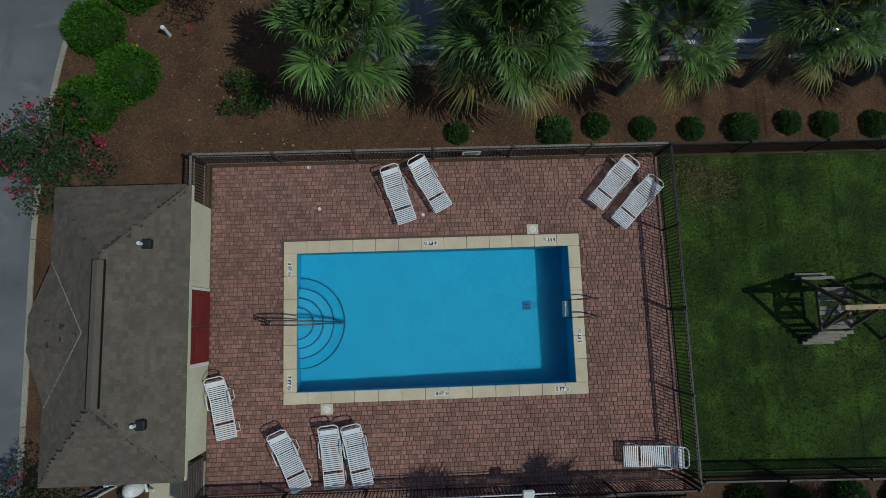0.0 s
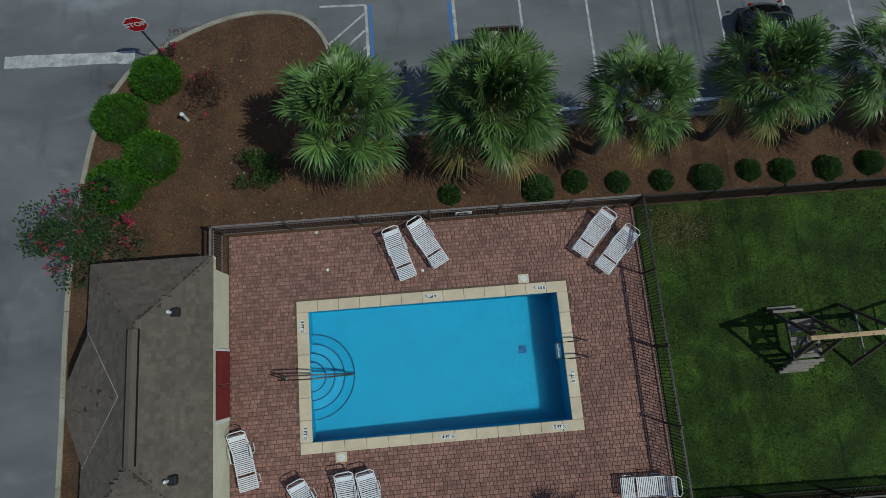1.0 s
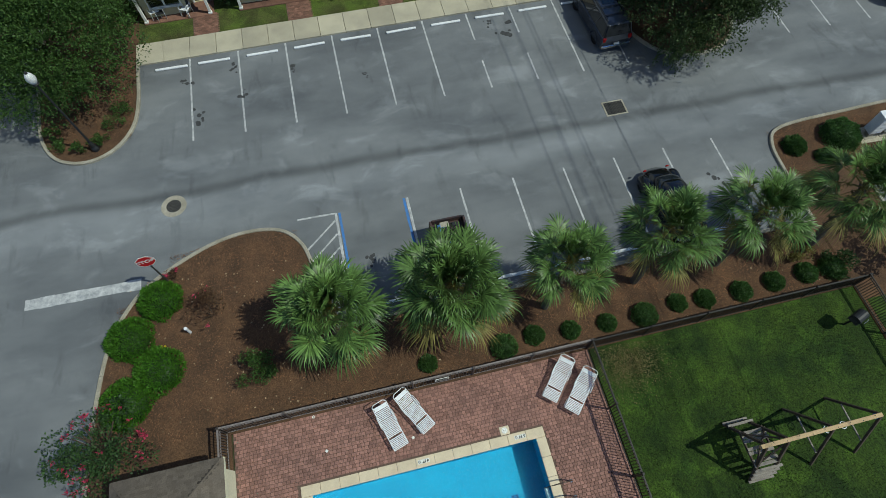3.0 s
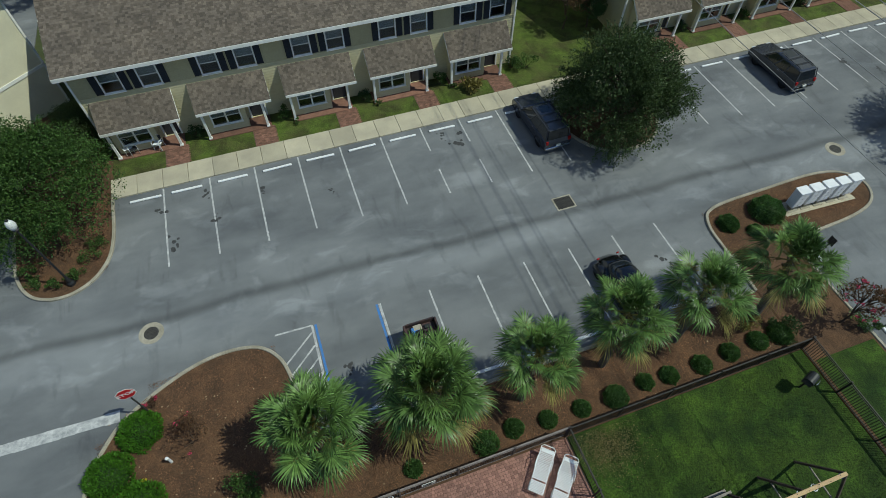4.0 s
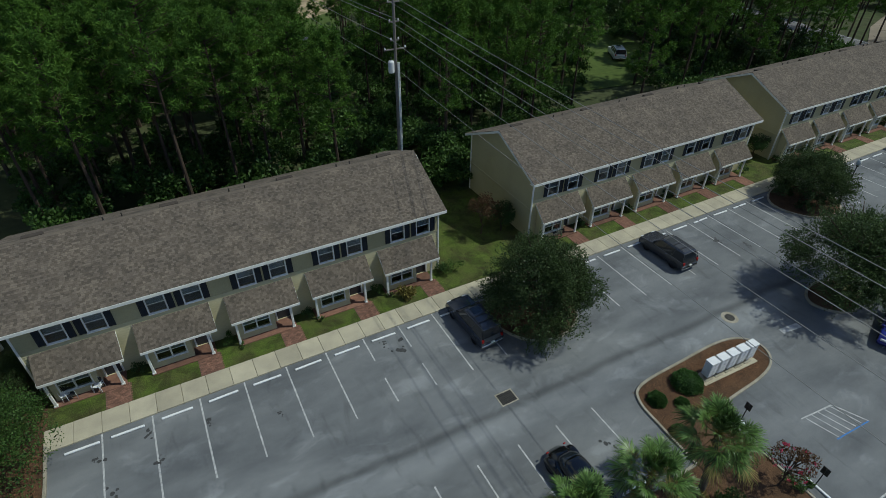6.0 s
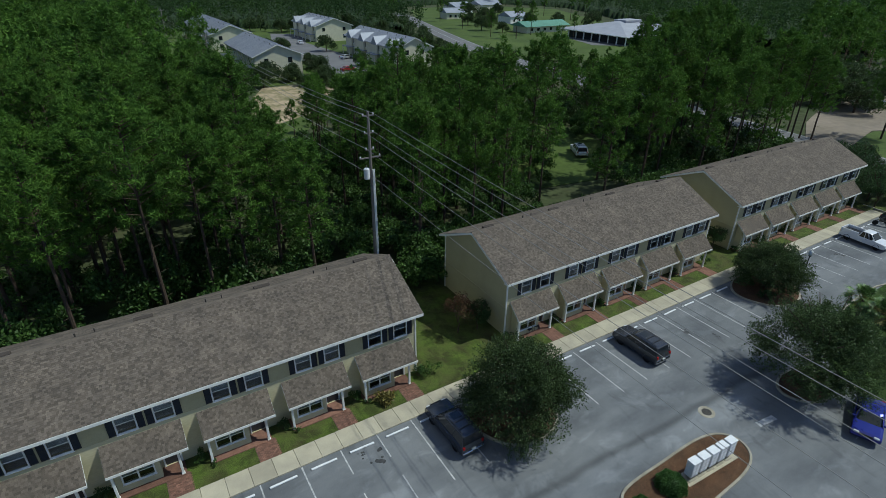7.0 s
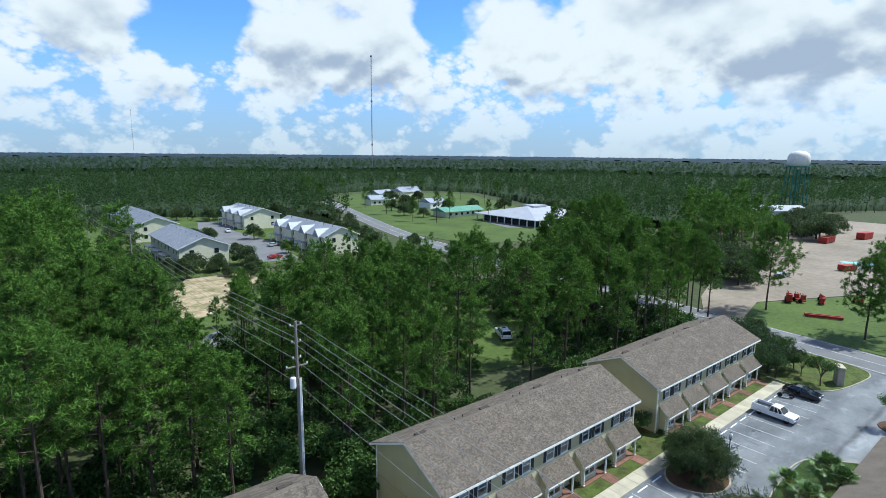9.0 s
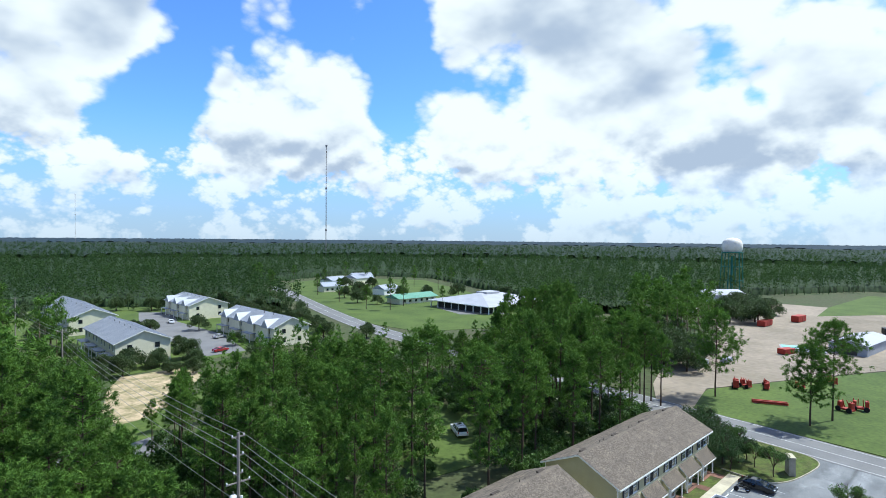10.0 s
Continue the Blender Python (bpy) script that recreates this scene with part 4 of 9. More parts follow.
def glass_pane():
    m = bpy.data.materials.new("window_glass")
    m.use_nodes = True
    p = m.node_tree.nodes["Principled BSDF"]
    p.inputs["Base Color"].default_value = (0.72, 0.78, 0.80, 1)
    p.inputs["Roughness"].default_value, p.inputs["IOR"].default_value = 0.02, 1.5
    p.inputs["Transmission Weight"].default_value = 1.0
    return m


M_pane = glass_pane()

# ---------------------------------------------------------------- a row of five townhouses
X0, X1 = -11.25, 16.55           # ends of the walls
YF, YB = 31.4, 41.5              # front and back walls
EAVE, RIDGE, YR = 5.92, 8.42, 36.45
PITCH = (RIDGE - EAVE) / (YR - 30.88)
UNIT = 5.56


def gable(xw, face, holes, mirror):
    """An end wall: a core with a sloping head and lap boards, built facing -y and turned."""
    half = (YB - YF) / 2
    top = 5.9
    rise = half * PITCH
    b = Build()
    b.loft([[(-half, 0.02, 0), (half, 0.02, 0), (half, 0.02, top), (0, 0.02, top + rise), (-half, 0.02, top)],
            [(-half, 0.16, 0), (half, 0.16, 0), (half, 0.16, top), (0, 0.16, top + rise), (-half, 0.16, top)]])
    def ends(z):
        if z <= top:
            return (-half, half)
        k = half * (1 - (z - top) / rise)
        return (-k, k) if k > 0.1 else None
    return b, lap_boards(-half, half, 0.15, top + rise, [], 0.02, top=ends)


def townhouse():
    root = thing("townhouse_row", "two-storey row of five sage-green townhouses with brown shingle roof", "townhouse", "townhouse rows")
    L = X1 - X0
    # openings of the front wall
    holes, wins = [], []
    for k in range(5):
        ux = X0 + 0.25 + k * UNIT
        for wx in (1.85, 3.98):
            wins.append((ux + wx, 4.10, 1.02, 1.36, True, False))
    for x, z, w, h, s, d in wins:
        holes.append((x - w / 2, x + w / 2, z, z + h))
    doors = []
    for k in range(5):
        dx = X0 + 0.25 + k * UNIT + 3.70
        doors.append(dx)
        holes.append((dx - 0.47, dx + 0.47, 0.16, 2.2))
    core = wall_core(X0, X1, -0.1, 5.95, holes, YF + 0.02, YF + 0.18)
    front = part("front_wall", core, M_siding, root)
    part("siding", lap_boards(X0, X1, 0.15, 5.9, holes, YF + 0.02), M_siding, front, "pale lap siding")
    upper = [(h[0] - 0.09, h[1] + 0.09, h[2] - 0.13, h[3] + 0.09) for h in holes if h[2] > 3]
    edges = [X0 + 0.06] + [v for h in sorted(upper) for v in h[:2]] + [X1 - 0.06]
    for xa, xb in zip(edges[::2], edges[1::2]):
        part("wall_panel", Build().box(xa, YF - 0.024, 3.96, xb, YF - 0.002, 5.66), M_gable, front, "smooth sage panel between the upper windows")
    part("panel_trim", Build().box(X0 + 0.06, YF - 0.04, 3.90, X1 - 0.06, YF - 0.008, 3.96, 0.006), M_siding, front)
    part("back_wall", Build().box(X0, YB - 0.18, -0.1, X1, YB, 5.95), M_gable, root)
    for k in range(1, 5):
        part("party_wall", Build().box(X0 + 0.1 + k * UNIT, YF + 0.18, 0, X0 + 0.3 + k * UNIT, YB - 0.18, 5.9), M_blind, root)
    part("upper_floor", Build().box(X0 + 0.2, YF + 0.18, 2.75, X1 - 0.2, YB - 0.18, 2.95), M_blind, root)
    part("ground_floor", Build().box(X0 + 0.2, YF + 0.18, 0.0, X1 - 0.2, YB - 0.18, 0.12), M_darkwood, root)
    for xw, turn in ((X0, -90), (X1, 90)):
        core, lap = gable(xw, turn, [], False)
        g = part("gable_wall", core, M_gable, root)
        tagged(part("siding", lap, M_gable, g, "sage-green lap siding"), kind="stuff")
        g.matrix_basis = pose(xw, (YF + YB) / 2, 0, 0, 0, turn)
        # corner boards and a belt board
        for y in (YF - 0.02, YB - 0.06):
            part("corner_board", Build().box(xw - 0.07 if turn < 0 else xw - 0.05, y - 0.03, 0, xw + 0.05 if turn < 0 else xw + 0.07, y + 0.09, 5.9, 0.01), M_trim, root)
        s = -1 if turn < 0 else 1
        part("belt_board", Build().box(min(xw, xw + s * 0.05), YF, 2.85, max(xw, xw + s * 0.05), YB, 3.05, 0.008), M_gable, root)
    # roof: two slabs, shingles on them, fascia, rakes, ridge vents
    ye, yb = 30.88, 42.02
    xr0, xr1 = X0 - 0.45, X1 + 0.45
    roof = part("roof", Build().loft([[(x, ye, EAVE - 0.02), (x, YR, RIDGE - 0.02), (x, yb, EAVE - 0.02), (x, yb, EAVE - 0.20), (x, YR, RIDGE - 0.22), (x, ye, EAVE - 0.20)] for x in (xr0, xr1)]), M_under, root)
    sl = math.hypot(YR - ye, RIDGE - EAVE)
    b = Build()
    shingles(b, (xr0 - 0.01, ye - 0.02, EAVE - 0.01), (1, 0, 0), (0, YR - ye, RIDGE - EAVE), xr1 - xr0 + 0.02, sl, w=0.17, h=0.145, seed=4)
    tagged(part("shingles", b, M_shingle, roof, "mottled brown asphalt shingles"), kind="stuff")
    b = Build()
    shingles(b, (xr1 + 0.01, yb + 0.02, EAVE - 0.01), (-1, 0, 0), (0, YR - yb, RIDGE - EAVE), xr1 - xr0 + 0.02, sl, w=0.62, h=0.29, seed=5)
    tagged(part("shingles", b, M_shingle, roof, "mottled brown asphalt shingles"), kind="stuff")
    part("ridge_cap", Build().loft([[(x, YR - 0.16, RIDGE - 0.055), (x, YR, RIDGE + 0.035), (x, YR + 0.16, RIDGE - 0.055)] for x in (xr0, xr1)]), M_shingle, roof)
    part("fascia", Build().box(xr0, ye - 0.045, EAVE - 0.26, xr1, ye, EAVE - 0.03, 0.008), M_trim, roof, "white fascia and gutter")
    part("fascia", Build().box(xr0, yb, EAVE - 0.24, xr1, yb + 0.04, EAVE - 0.03, 0.008), M_trim, roof)
    part("soffit", Build().box(xr0 + 0.03, ye, EAVE - 0.26, xr1 - 0.03, YF + 0.05, EAVE - 0.22), M_trim, roof)
    for x in (xr0, xr1):
        for s, y in ((1, ye), (-1, yb)):
            part("rake_board", Build().loft([[(x + d, y, EAVE - 0.03), (x + d, YR, RIDGE - 0.03), (x + d, YR, RIDGE - 0.24), (x + d, y, EAVE - 0.24)] for d in (-0.025, 0.025)]), M_trim, roof)
    for k in range(7):
        x = X0 + 2.0 + k * 4.0
        y = YR + 0.75
        zz = RIDGE - 0.75 * PITCH
        if k % 2:
            part("vent_pipe", Build().tube([(x, y, zz - 0.2), (x, y, zz + 0.26)], 0.05, 10), M_iron, roof)
            part("vent_pipe", Build().tube([(x + 1.1, y + 0.1, zz - 0.2), (x + 1.1, y + 0.1, zz + 0.22)], 0.04, 10), M_iron, roof)
        else:
            part("roof_vent", Build().box(x - 0.6, y - 0.1, zz - 0.1, x + 0.6, y + 0.3, zz + 0.10, 0.03), M_under, roof)
    for x, z, w, h, s, d in wins:
        window(root, x, YF, z, w, h, s, d)
    # porches
    for k in range(5):
        ux = X0 + 0.25 + k * UNIT
        xa, xb = ux + 0.15, ux + 4.72
        ya, za, zb = 30.02, 2.36, 3.62
        pr = part("porch_roof", Build().loft([[(x, ya, za), (x, YF, zb), (x, YF, zb - 0.16), (x, ya + 0.12, za - 0.10), (x, ya, za - 0.10)] for x in (xa, xb)]), M_under, root)
        b = Build()
        shingles(b, (xa - 0.02, ya - 0.02, za + 0.005), (1, 0, 0), (0, YF - ya, zb - za), xb - xa + 0.04, math.hypot(YF - ya, zb - za), w=0.17, h=0.145, seed=20 + k)
        tagged(part("shingles", b, M_shingle, pr, "mottled brown asphalt shingles"), kind="stuff")
        part("porch_fascia", Build().box(xa - 0.03, ya - 0.05, za - 0.20, xb + 0.03, ya - 0.005, za - 0.01, 0.008), M_trim, pr)
        part("porch_beam", Build().box(xa, ya + 0.15, za - 0.16, xb, ya + 0.32, za - 0.02, 0.01), M_trim, pr)
        for x in (xa, xb):
            part("porch_rake", Build().loft([[(x + d, ya, za - 0.01), (x + d, YF, zb), (x + d, YF, zb - 0.18), (x + d, ya, za - 0.19)] for d in (-0.025, 0.025)]), M_trim, pr)
        for x in (xa + 0.22, xb - 0.62):
            post = Build().box(x - 0.075, ya + 0.16, 0.05, x + 0.075, ya + 0.31, za - 0.14, 0.012)
            post.box(x - 0.11, ya + 0.125, 0.04, x + 0.11, ya + 0.345, 0.22, 0.012).box(x - 0.10, ya + 0.135, za - 0.28, x + 0.10, ya + 0.335, za - 0.17, 0.012)
            part("porch_post", post, M_trim, root)
        # floor of the porch and the brick path
        part("porch_floor", Build().box(xa + 0.1, 30.1, -0.05, xb - 0.4, YF + 0.02, 0.13, 0.02), M_walkbrick, root, "red brick porch floor")
        yb0 = 30.62
        bx0, bx1, wx = ux + 0.42, ux + 2.98, ux + 1.72
        hb = [(wx - 0.86, wx + 0.86, 0.80, 1.92)]
        bay = part("front_bay", wall_core(bx0, bx1, 0.1, 2.85, hb, yb0 + 0.02, yb0 + 0.14), M_siding, root)
        part("bay_siding", lap_boards(bx0, bx1, 0.15, 2.8, hb, yb0 + 0.02), M_siding, bay, "pale lap siding")
        for x in (bx0, bx1 - 0.12):
            part("bay_side", Build().box(x, yb0 + 0.14, 0.1, x + 0.12, YF + 0.02, 2.95), M_siding, bay)
        # dark board in place of a room; its colour stands for unlit depth
        part("bay_backing", Build().box(bx0 + 0.12, YF - 0.1, 0.1, bx1 - 0.12, YF - 0.02, 2.8), M_door, bay, "dark panel painted for the unlit room behind the window")
        window(root, wx, yb0, 0.80, 1.72, 1.12, False, True)
        d = doors[k]
        dr = part("door", Build().box(d - 0.45, YF + 0.06, 0.14, d + 0.45, YF + 0.11, 2.18, 0.01), M_door, root, "dark front door")
        fr = Build().box(d - 0.56, YF - 0.05, 0.13, d - 0.46, YF + 0.03, 2.28, 0.008).box(d + 0.46, YF - 0.05, 0.13, d + 0.56, YF + 0.03, 2.28, 0.008).box(d - 0.46, YF - 0.05, 2.18, d + 0.46, YF + 0.03, 2.28, 0.008)
        part("door_frame", fr, M_trim, dr)
        part("door_handle", Build().tube([(d + 0.36, YF + 0.05, 1.05), (d + 0.36, YF - 0.01, 1.05)], 0.03, 8), M_steel, dr)
        part("door_panel", Build().box(d - 0.33, YF + 0.045, 1.1, d + 0.33, YF + 0.07, 1.95, 0.01), M_glass, dr, "dark glass door light")
    return root


row = townhouse()
copy_thing(row, pose(36.85, 0, 0))
copy_thing(row, pose(69.85, 0, 0))

brick_me = Build().box(-0.098, -0.048, -0.05, 0.098, 0.048, 0.085, 0.008).mesh("path_brick")
brick_me.materials.append(M_walkbrick)
for s in (0, 36.85, 69.85):
    for k in range(5):
        d = X0 + 0.25 + k * UNIT + 3.75 + s
        path = solo("brick_path", Build().box(d - 0.72, 28.56, -0.05, d + 0.72, 30.3, 0.075), M_joint, "herringbone red brick path to a front door", "path", "brick paths", "structure")
        if s == 0:
            for i in range(17):
                for j in range(7):
                    piece("path_brick", brick_me, path, pose(d - 0.62 + 0.205 * j + (0.1 if i % 2 else 0) * 0.9, 28.62 + i * 0.1, rng.uniform(-0.002, 0.003), 0, 0, rng.uniform(-1, 1)))
        else:
            b = Build()
            for i in range(9):
                for j in range(4):
                    b.box(d - 0.7 + 0.355 * j, 28.58 + i * 0.19, 0.0, d - 0.7 + 0.355 * j + 0.34, 28.58 + i * 0.19 + 0.175, 0.09)
            part("brick_courses", b, M_walkbrick, path)

# ---------------------------------------------------------------- gabled building west of the lot
w0 = thing("west_building", "pale green-beige gabled building with brown roof", "building")
b = Build().loft([[(-26.0, y, -0.1), (-13.6, y, -0.1), (-13.6, y, 7.4), (-19.8, y, 10.0), (-26.0, y, 7.4)] for y in (36.0, 41.0)])
part("wall", b, M_cream, w0)
part("roof", Build().loft([[(-26.5, y, 7.3), (-19.8, y, 10.12), (-13.1, y, 7.3), (-13.1, y, 7.5), (-19.8, y, 10.3), (-26.5, y, 7.5)] for y in (37.4, 41.4)]), M_shingle, w0)
for s in (-1, 1):
    part("rake_board", Build().loft([[(-19.8 + s * 6.75, y, 7.26), (-19.8, y, 10.10), (-19.8, y, 10.32), (-19.8 + s * 6.75, y, 7.50)] for y in (35.55, 37.41)]), M_trim, w0)
part("belt_board", Build().box(-26.0, 35.95, 2.85, -13.6, 36.0, 3.05), M_trim, w0)
part("corner_board", Build().box(-13.68, 35.95, 0, -13.56, 36.05, 7.4), M_trim, w0)
w0.matrix_world = pose(-14.01, 37.53, 0, 0, 0, 40) @ Matrix.Translation((13.6, -36.0, 0))

# ---------------------------------------------------------------- clubhouse at the east edge
ch = thing("clubhouse", "low clubhouse with dark brown shingle hip roof", "building")
cx0, cx1, cy0, cy1 = 53.5, 72.0, -2.0, 12.2
b = Build().box(cx0, cy0, -0.1, cx1, cy1, 2.9)
part("wall", b, M_siding, ch)
def hip(x0, x1, y0, y1, ze, zr, r):
    return [(x0, y0, ze), (x1, y0, ze), (x1, y1, ze), (x0, y1, ze), (x0 + r, (y0 + y1) / 2, zr), (x1 - r, (y0 + y1) / 2, zr)], [(0, 1, 5, 4), (1, 2, 5), (2, 3, 4, 5), (3, 0, 4), (0, 3, 2, 1)]
part("roof", Build().add(*hip(cx0 - 0.6, cx1 + 0.6, cy0 - 0.6, cy1 + 0.6, 2.9, 6.0, 7.0)), M_shingle, ch)
cr = Build()
sl = math.hypot(7.6, 3.1)
shingles(cr, (cx0 - 0.62, cy1 + 0.62, 2.91), (0, -1, 0), (7.6, 0, 3.1), cy1 - cy0 + 1.2, sl, w=0.4, h=0.2, seed=31, keep=lambda a, c: abs(a - 7.7) < 7.7 * (1 - c / sl))
tagged(part("shingles", cr, M_shingle, ch, "dark brown asphalt shingles"), kind="stuff")
for y in (8.6, 3.5):
    wd = window(ch, 0, 0, 0, 1.2, 1.4, True, False)
    wd.matrix_basis = pose(cx0 - 0.01, y, 0.95, 0, 0, -90)

# ---------------------------------------------------------------- pool house
ca = thing("pool_house", "small cream pool house with weathered grey-brown hip roof", "pool house")
RX0, RX1, RY0, RY1, RE, RR = -10.75, -6.86, -4.2, 4.12, 2.42, 3.72
part("wall", Build().box(-10.4, -3.95, -0.1, -7.24, 3.9, 2.4), M_cream, ca)
part("roof_deck", Build().add([(RX0, RY0, RE), (RX1, RY0, RE), (RX1, RY1, RE), (RX0, RY1, RE), (-8.66, RY0 + 2.2, RR), (-8.66, RY1 - 2.2, RR), (RX0, RY0, RE - 0.14), (RX1, RY0, RE - 0.14), (RX1, RY1, RE - 0.14), (RX0, RY1, RE - 0.14)],
     [(0, 1, 4), (1, 2, 5, 4), (2, 3, 5), (3, 0, 4, 5), (6, 9, 8, 7), (0, 6, 7, 1), (1, 7, 8, 2), (2, 8, 9, 3), (3, 9, 6, 0)]), M_under, ca)
cr = Build()
LY = RY1 - RY0
def slope(o, u, v, width, run0, run1, seed):
    """Shingles on a hip-roof face that narrows from both ends."""
    ln = Vector(v).length
    shingles(cr, o, u, v, width, ln, w=0.19, h=0.135, seed=seed, lift=0.014, keep=lambda a, c: run0 * c / ln <= a <= width - run1 * c / ln)
slope((RX1 + 0.02, RY0, RE), (0, 1, 0), (-8.66 - RX1, 0, RR - RE), LY, 2.2, 2.2, 41)
slope((RX0 - 0.02, RY1, RE), (0, -1, 0), (-8.66 - RX0, 0, RR - RE), LY, 2.2, 2.2, 42)
slope((RX0, RY0 - 0.02, RE), (1, 0, 0), (0, 2.2, RR - RE), RX1 - RX0, 1.95, 1.94, 43)
slope((RX1, RY1 + 0.02, RE), (-1, 0, 0), (0, -2.2, RR - RE), RX1 - RX0, 1.94, 1.95, 44)
tagged(part("shingles", cr, M_shingle_grey, ca, "weathered grey-brown shingle tabs"), kind="stuff")
for p, q in (((RX0, RY0), -1), ((RX1, RY0), -1), ((RX1, RY1), 1), ((RX0, RY1), 1)):
    part("hip_cap", Build().tube([(p[0], p[1], RE + 0.01), (-8.66, RY0 + 2.2 if q < 0 else RY1 - 2.2, RR + 0.0)], 0.032, 6), M_shingle_grey, ca)
part("ridge_vent", Build().loft([[(-8.80, y, RR - 0.10), (-8.80, y, RR + 0.02), (-8.66, y, RR + 0.055), (-8.50, y, RR + 0.02), (-8.50, y, RR - 0.10)] for y in (RY0 + 2.2, RY1 - 2.3)]), M_shingle_grey, ca)
# black bars put in for the shaded openings along the vent
for x in (-8.81, -8.49):
    part("vent_slot_bar", Build().box(x - 0.009, RY0 + 2.2, RR - 0.04, x + 0.009, RY1 - 2.3, RR + 0.035), M_ink, ca)
bay = [(-10.72, 1.95), (-11.3, 0.45), (-11.3, -0.55), (-10.72, -2.1)]
APEX = (-9.2, -0.07, 3.37)
part("bay_roof", Build().add([(x, y, RE - 0.02) for x, y in bay] + [APEX] + [(x, y, RE - 0.14) for x, y in bay], [(0, 1, 4), (1, 2, 4), (2, 3, 4), (0, 5, 6, 1), (1, 6, 7, 2), (2, 7, 8, 3)]), M_under, ca)
bs = Build()
for k in range(3):
    a, e, p = Vector((*bay[k], RE)), Vector((*bay[k + 1], RE)), Vector(APEX)
    u = (a - e).normalized() * -1
    w = (e - a).length
    f = (p - a).dot(u)
    v = p - (a + u * f)
    ln = v.length
    shingles(bs, a + Vector((0, 0, 0.01)), u, v, w, ln, w=0.19, h=0.135, seed=60 + k, lift=0.014, keep=lambda q, c, f=f, w=w, ln=ln: f * c / ln <= q <= w - (w - f) * c / ln)
tagged(part("shingles", bs, M_shingle_grey, ca, "weathered grey-brown shingle tabs"), kind="stuff")
for a in (bay[0], bay[3]):
    part("valley_strip", Build().tube([(a[0], a[1], RE + 0.03), (APEX[0], APEX[1], APEX[2] + 0.03)], 0.022, 5), M_kerb, ca)
part("bay_wall", Build().prism([(-10.4, -1.8), (-10.4, 1.6), (-10.95, 0.4), (-10.95, -0.5)], -0.1, 2.3), M_cream, ca)
for k in range(2):
    dd = part("double_door", Build().box(-7.24, -1.14 + k * 1.14, 0.02, -7.19, -0.02 + k * 1.14, 2.2, 0.01), M_maroon, ca, "maroon-painted double door")
    for z in (0.25, 1.2):
        part("door_panel", Build().box(-7.195, -0.98 + k * 1.14, z, -7.178, -0.18 + k * 1.14, z + 0.8, 0.006), M_maroon, dd)
    part("door_handle", Build().tube([(-7.19, -0.12 + k * 0.24, 1.0), (-7.13, -0.12 + k * 0.24, 1.0)], 0.02, 6), M_steel, dd)
part("door_head", Build().box(-7.24, -1.2, 2.2, -7.18, 1.18, 2.36, 0.01), M_maroon, ca)
for y in (-1.2, 1.15):
    part("wall_trim", Build().box(-7.3, y - 0.06, 0, -7.2, y + 0.06, 2.38, 0.01), M_trim, ca)
for x, y in ((-7.85, 2.3), (-7.85, -2.55)):
    vp = part("vent_pipe", Build().tube([(x, y, 2.9), (x, y, 3.34)], 0.05, 12), M_whiteframe, ca)
    part("vent_boot", Build().box(x - 0.02, y - 0.14, 2.95, x + 0.24, y + 0.14, 3.18, 0.03), M_black, vp)
part("fascia", Build().box(RX1 + 0.0, RY0, RE - 0.16, RX1 + 0.03, RY1, RE - 0.01), M_cream, ca)
part("wall_light", Build().box(-7.24, 3.3, 1.9, -7.14, 3.42, 2.05, 0.02), M_black, ca)

# ---------------------------------------------------------------- the pool
pool = thing("swimming_pool", "rectangular blue swimming pool with cream coping and clear water", "swimming pool")
PX0, PX1, PY0, PY1 = -4.40, 4.80, -2.27, 2.33
ZW = -0.13
b = Build()
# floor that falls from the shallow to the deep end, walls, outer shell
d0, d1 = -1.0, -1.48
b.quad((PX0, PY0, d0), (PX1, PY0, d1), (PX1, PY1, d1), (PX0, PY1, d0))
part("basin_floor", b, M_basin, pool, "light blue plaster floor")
b = Build()
for a, c in (((PX0, PY0), (PX1, PY0)), ((PX1, PY0), (PX1, PY1)), ((PX1, PY1), (PX0, PY1)), ((PX0, PY1), (PX0, PY0))):
    za = d0 if a[0] == PX0 else d1
    zb = d0 if c[0] == PX0 else d1
    b.quad((*a, -0.02), (*c, -0.02), (*c, zb), (*a, za))
o = 0.25
b.quad((PX0 - o, PY0 - o, -1.9), (PX1 + o, PY0 - o, -1.9), (PX1 + o, PY1 + o, -1.9), (PX0 - o, PY1 + o, -1.9))
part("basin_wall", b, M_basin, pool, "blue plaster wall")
b = Build()
for x0, y0, x1, y1 in ((PX0, PY0, PX1, PY0 + 0.012), (PX0, PY1 - 0.012, PX1, PY1), (PX0, PY0, PX0 + 0.012, PY1), (PX1 - 0.012, PY0, PX1, PY1)):
    b.box(x0, y0, -0.22, x1, y1, -0.03)
part("tile_band", b, M_basin_wall, pool, "dark blue waterline tiles")
wt = part("water", Build().quad((PX0, PY0, ZW), (PX1, PY0, ZW), (PX1, PY1, ZW), (PX0, PY1, ZW)), M_water, pool, "clear rippled water")
wt.visible_shadow = False
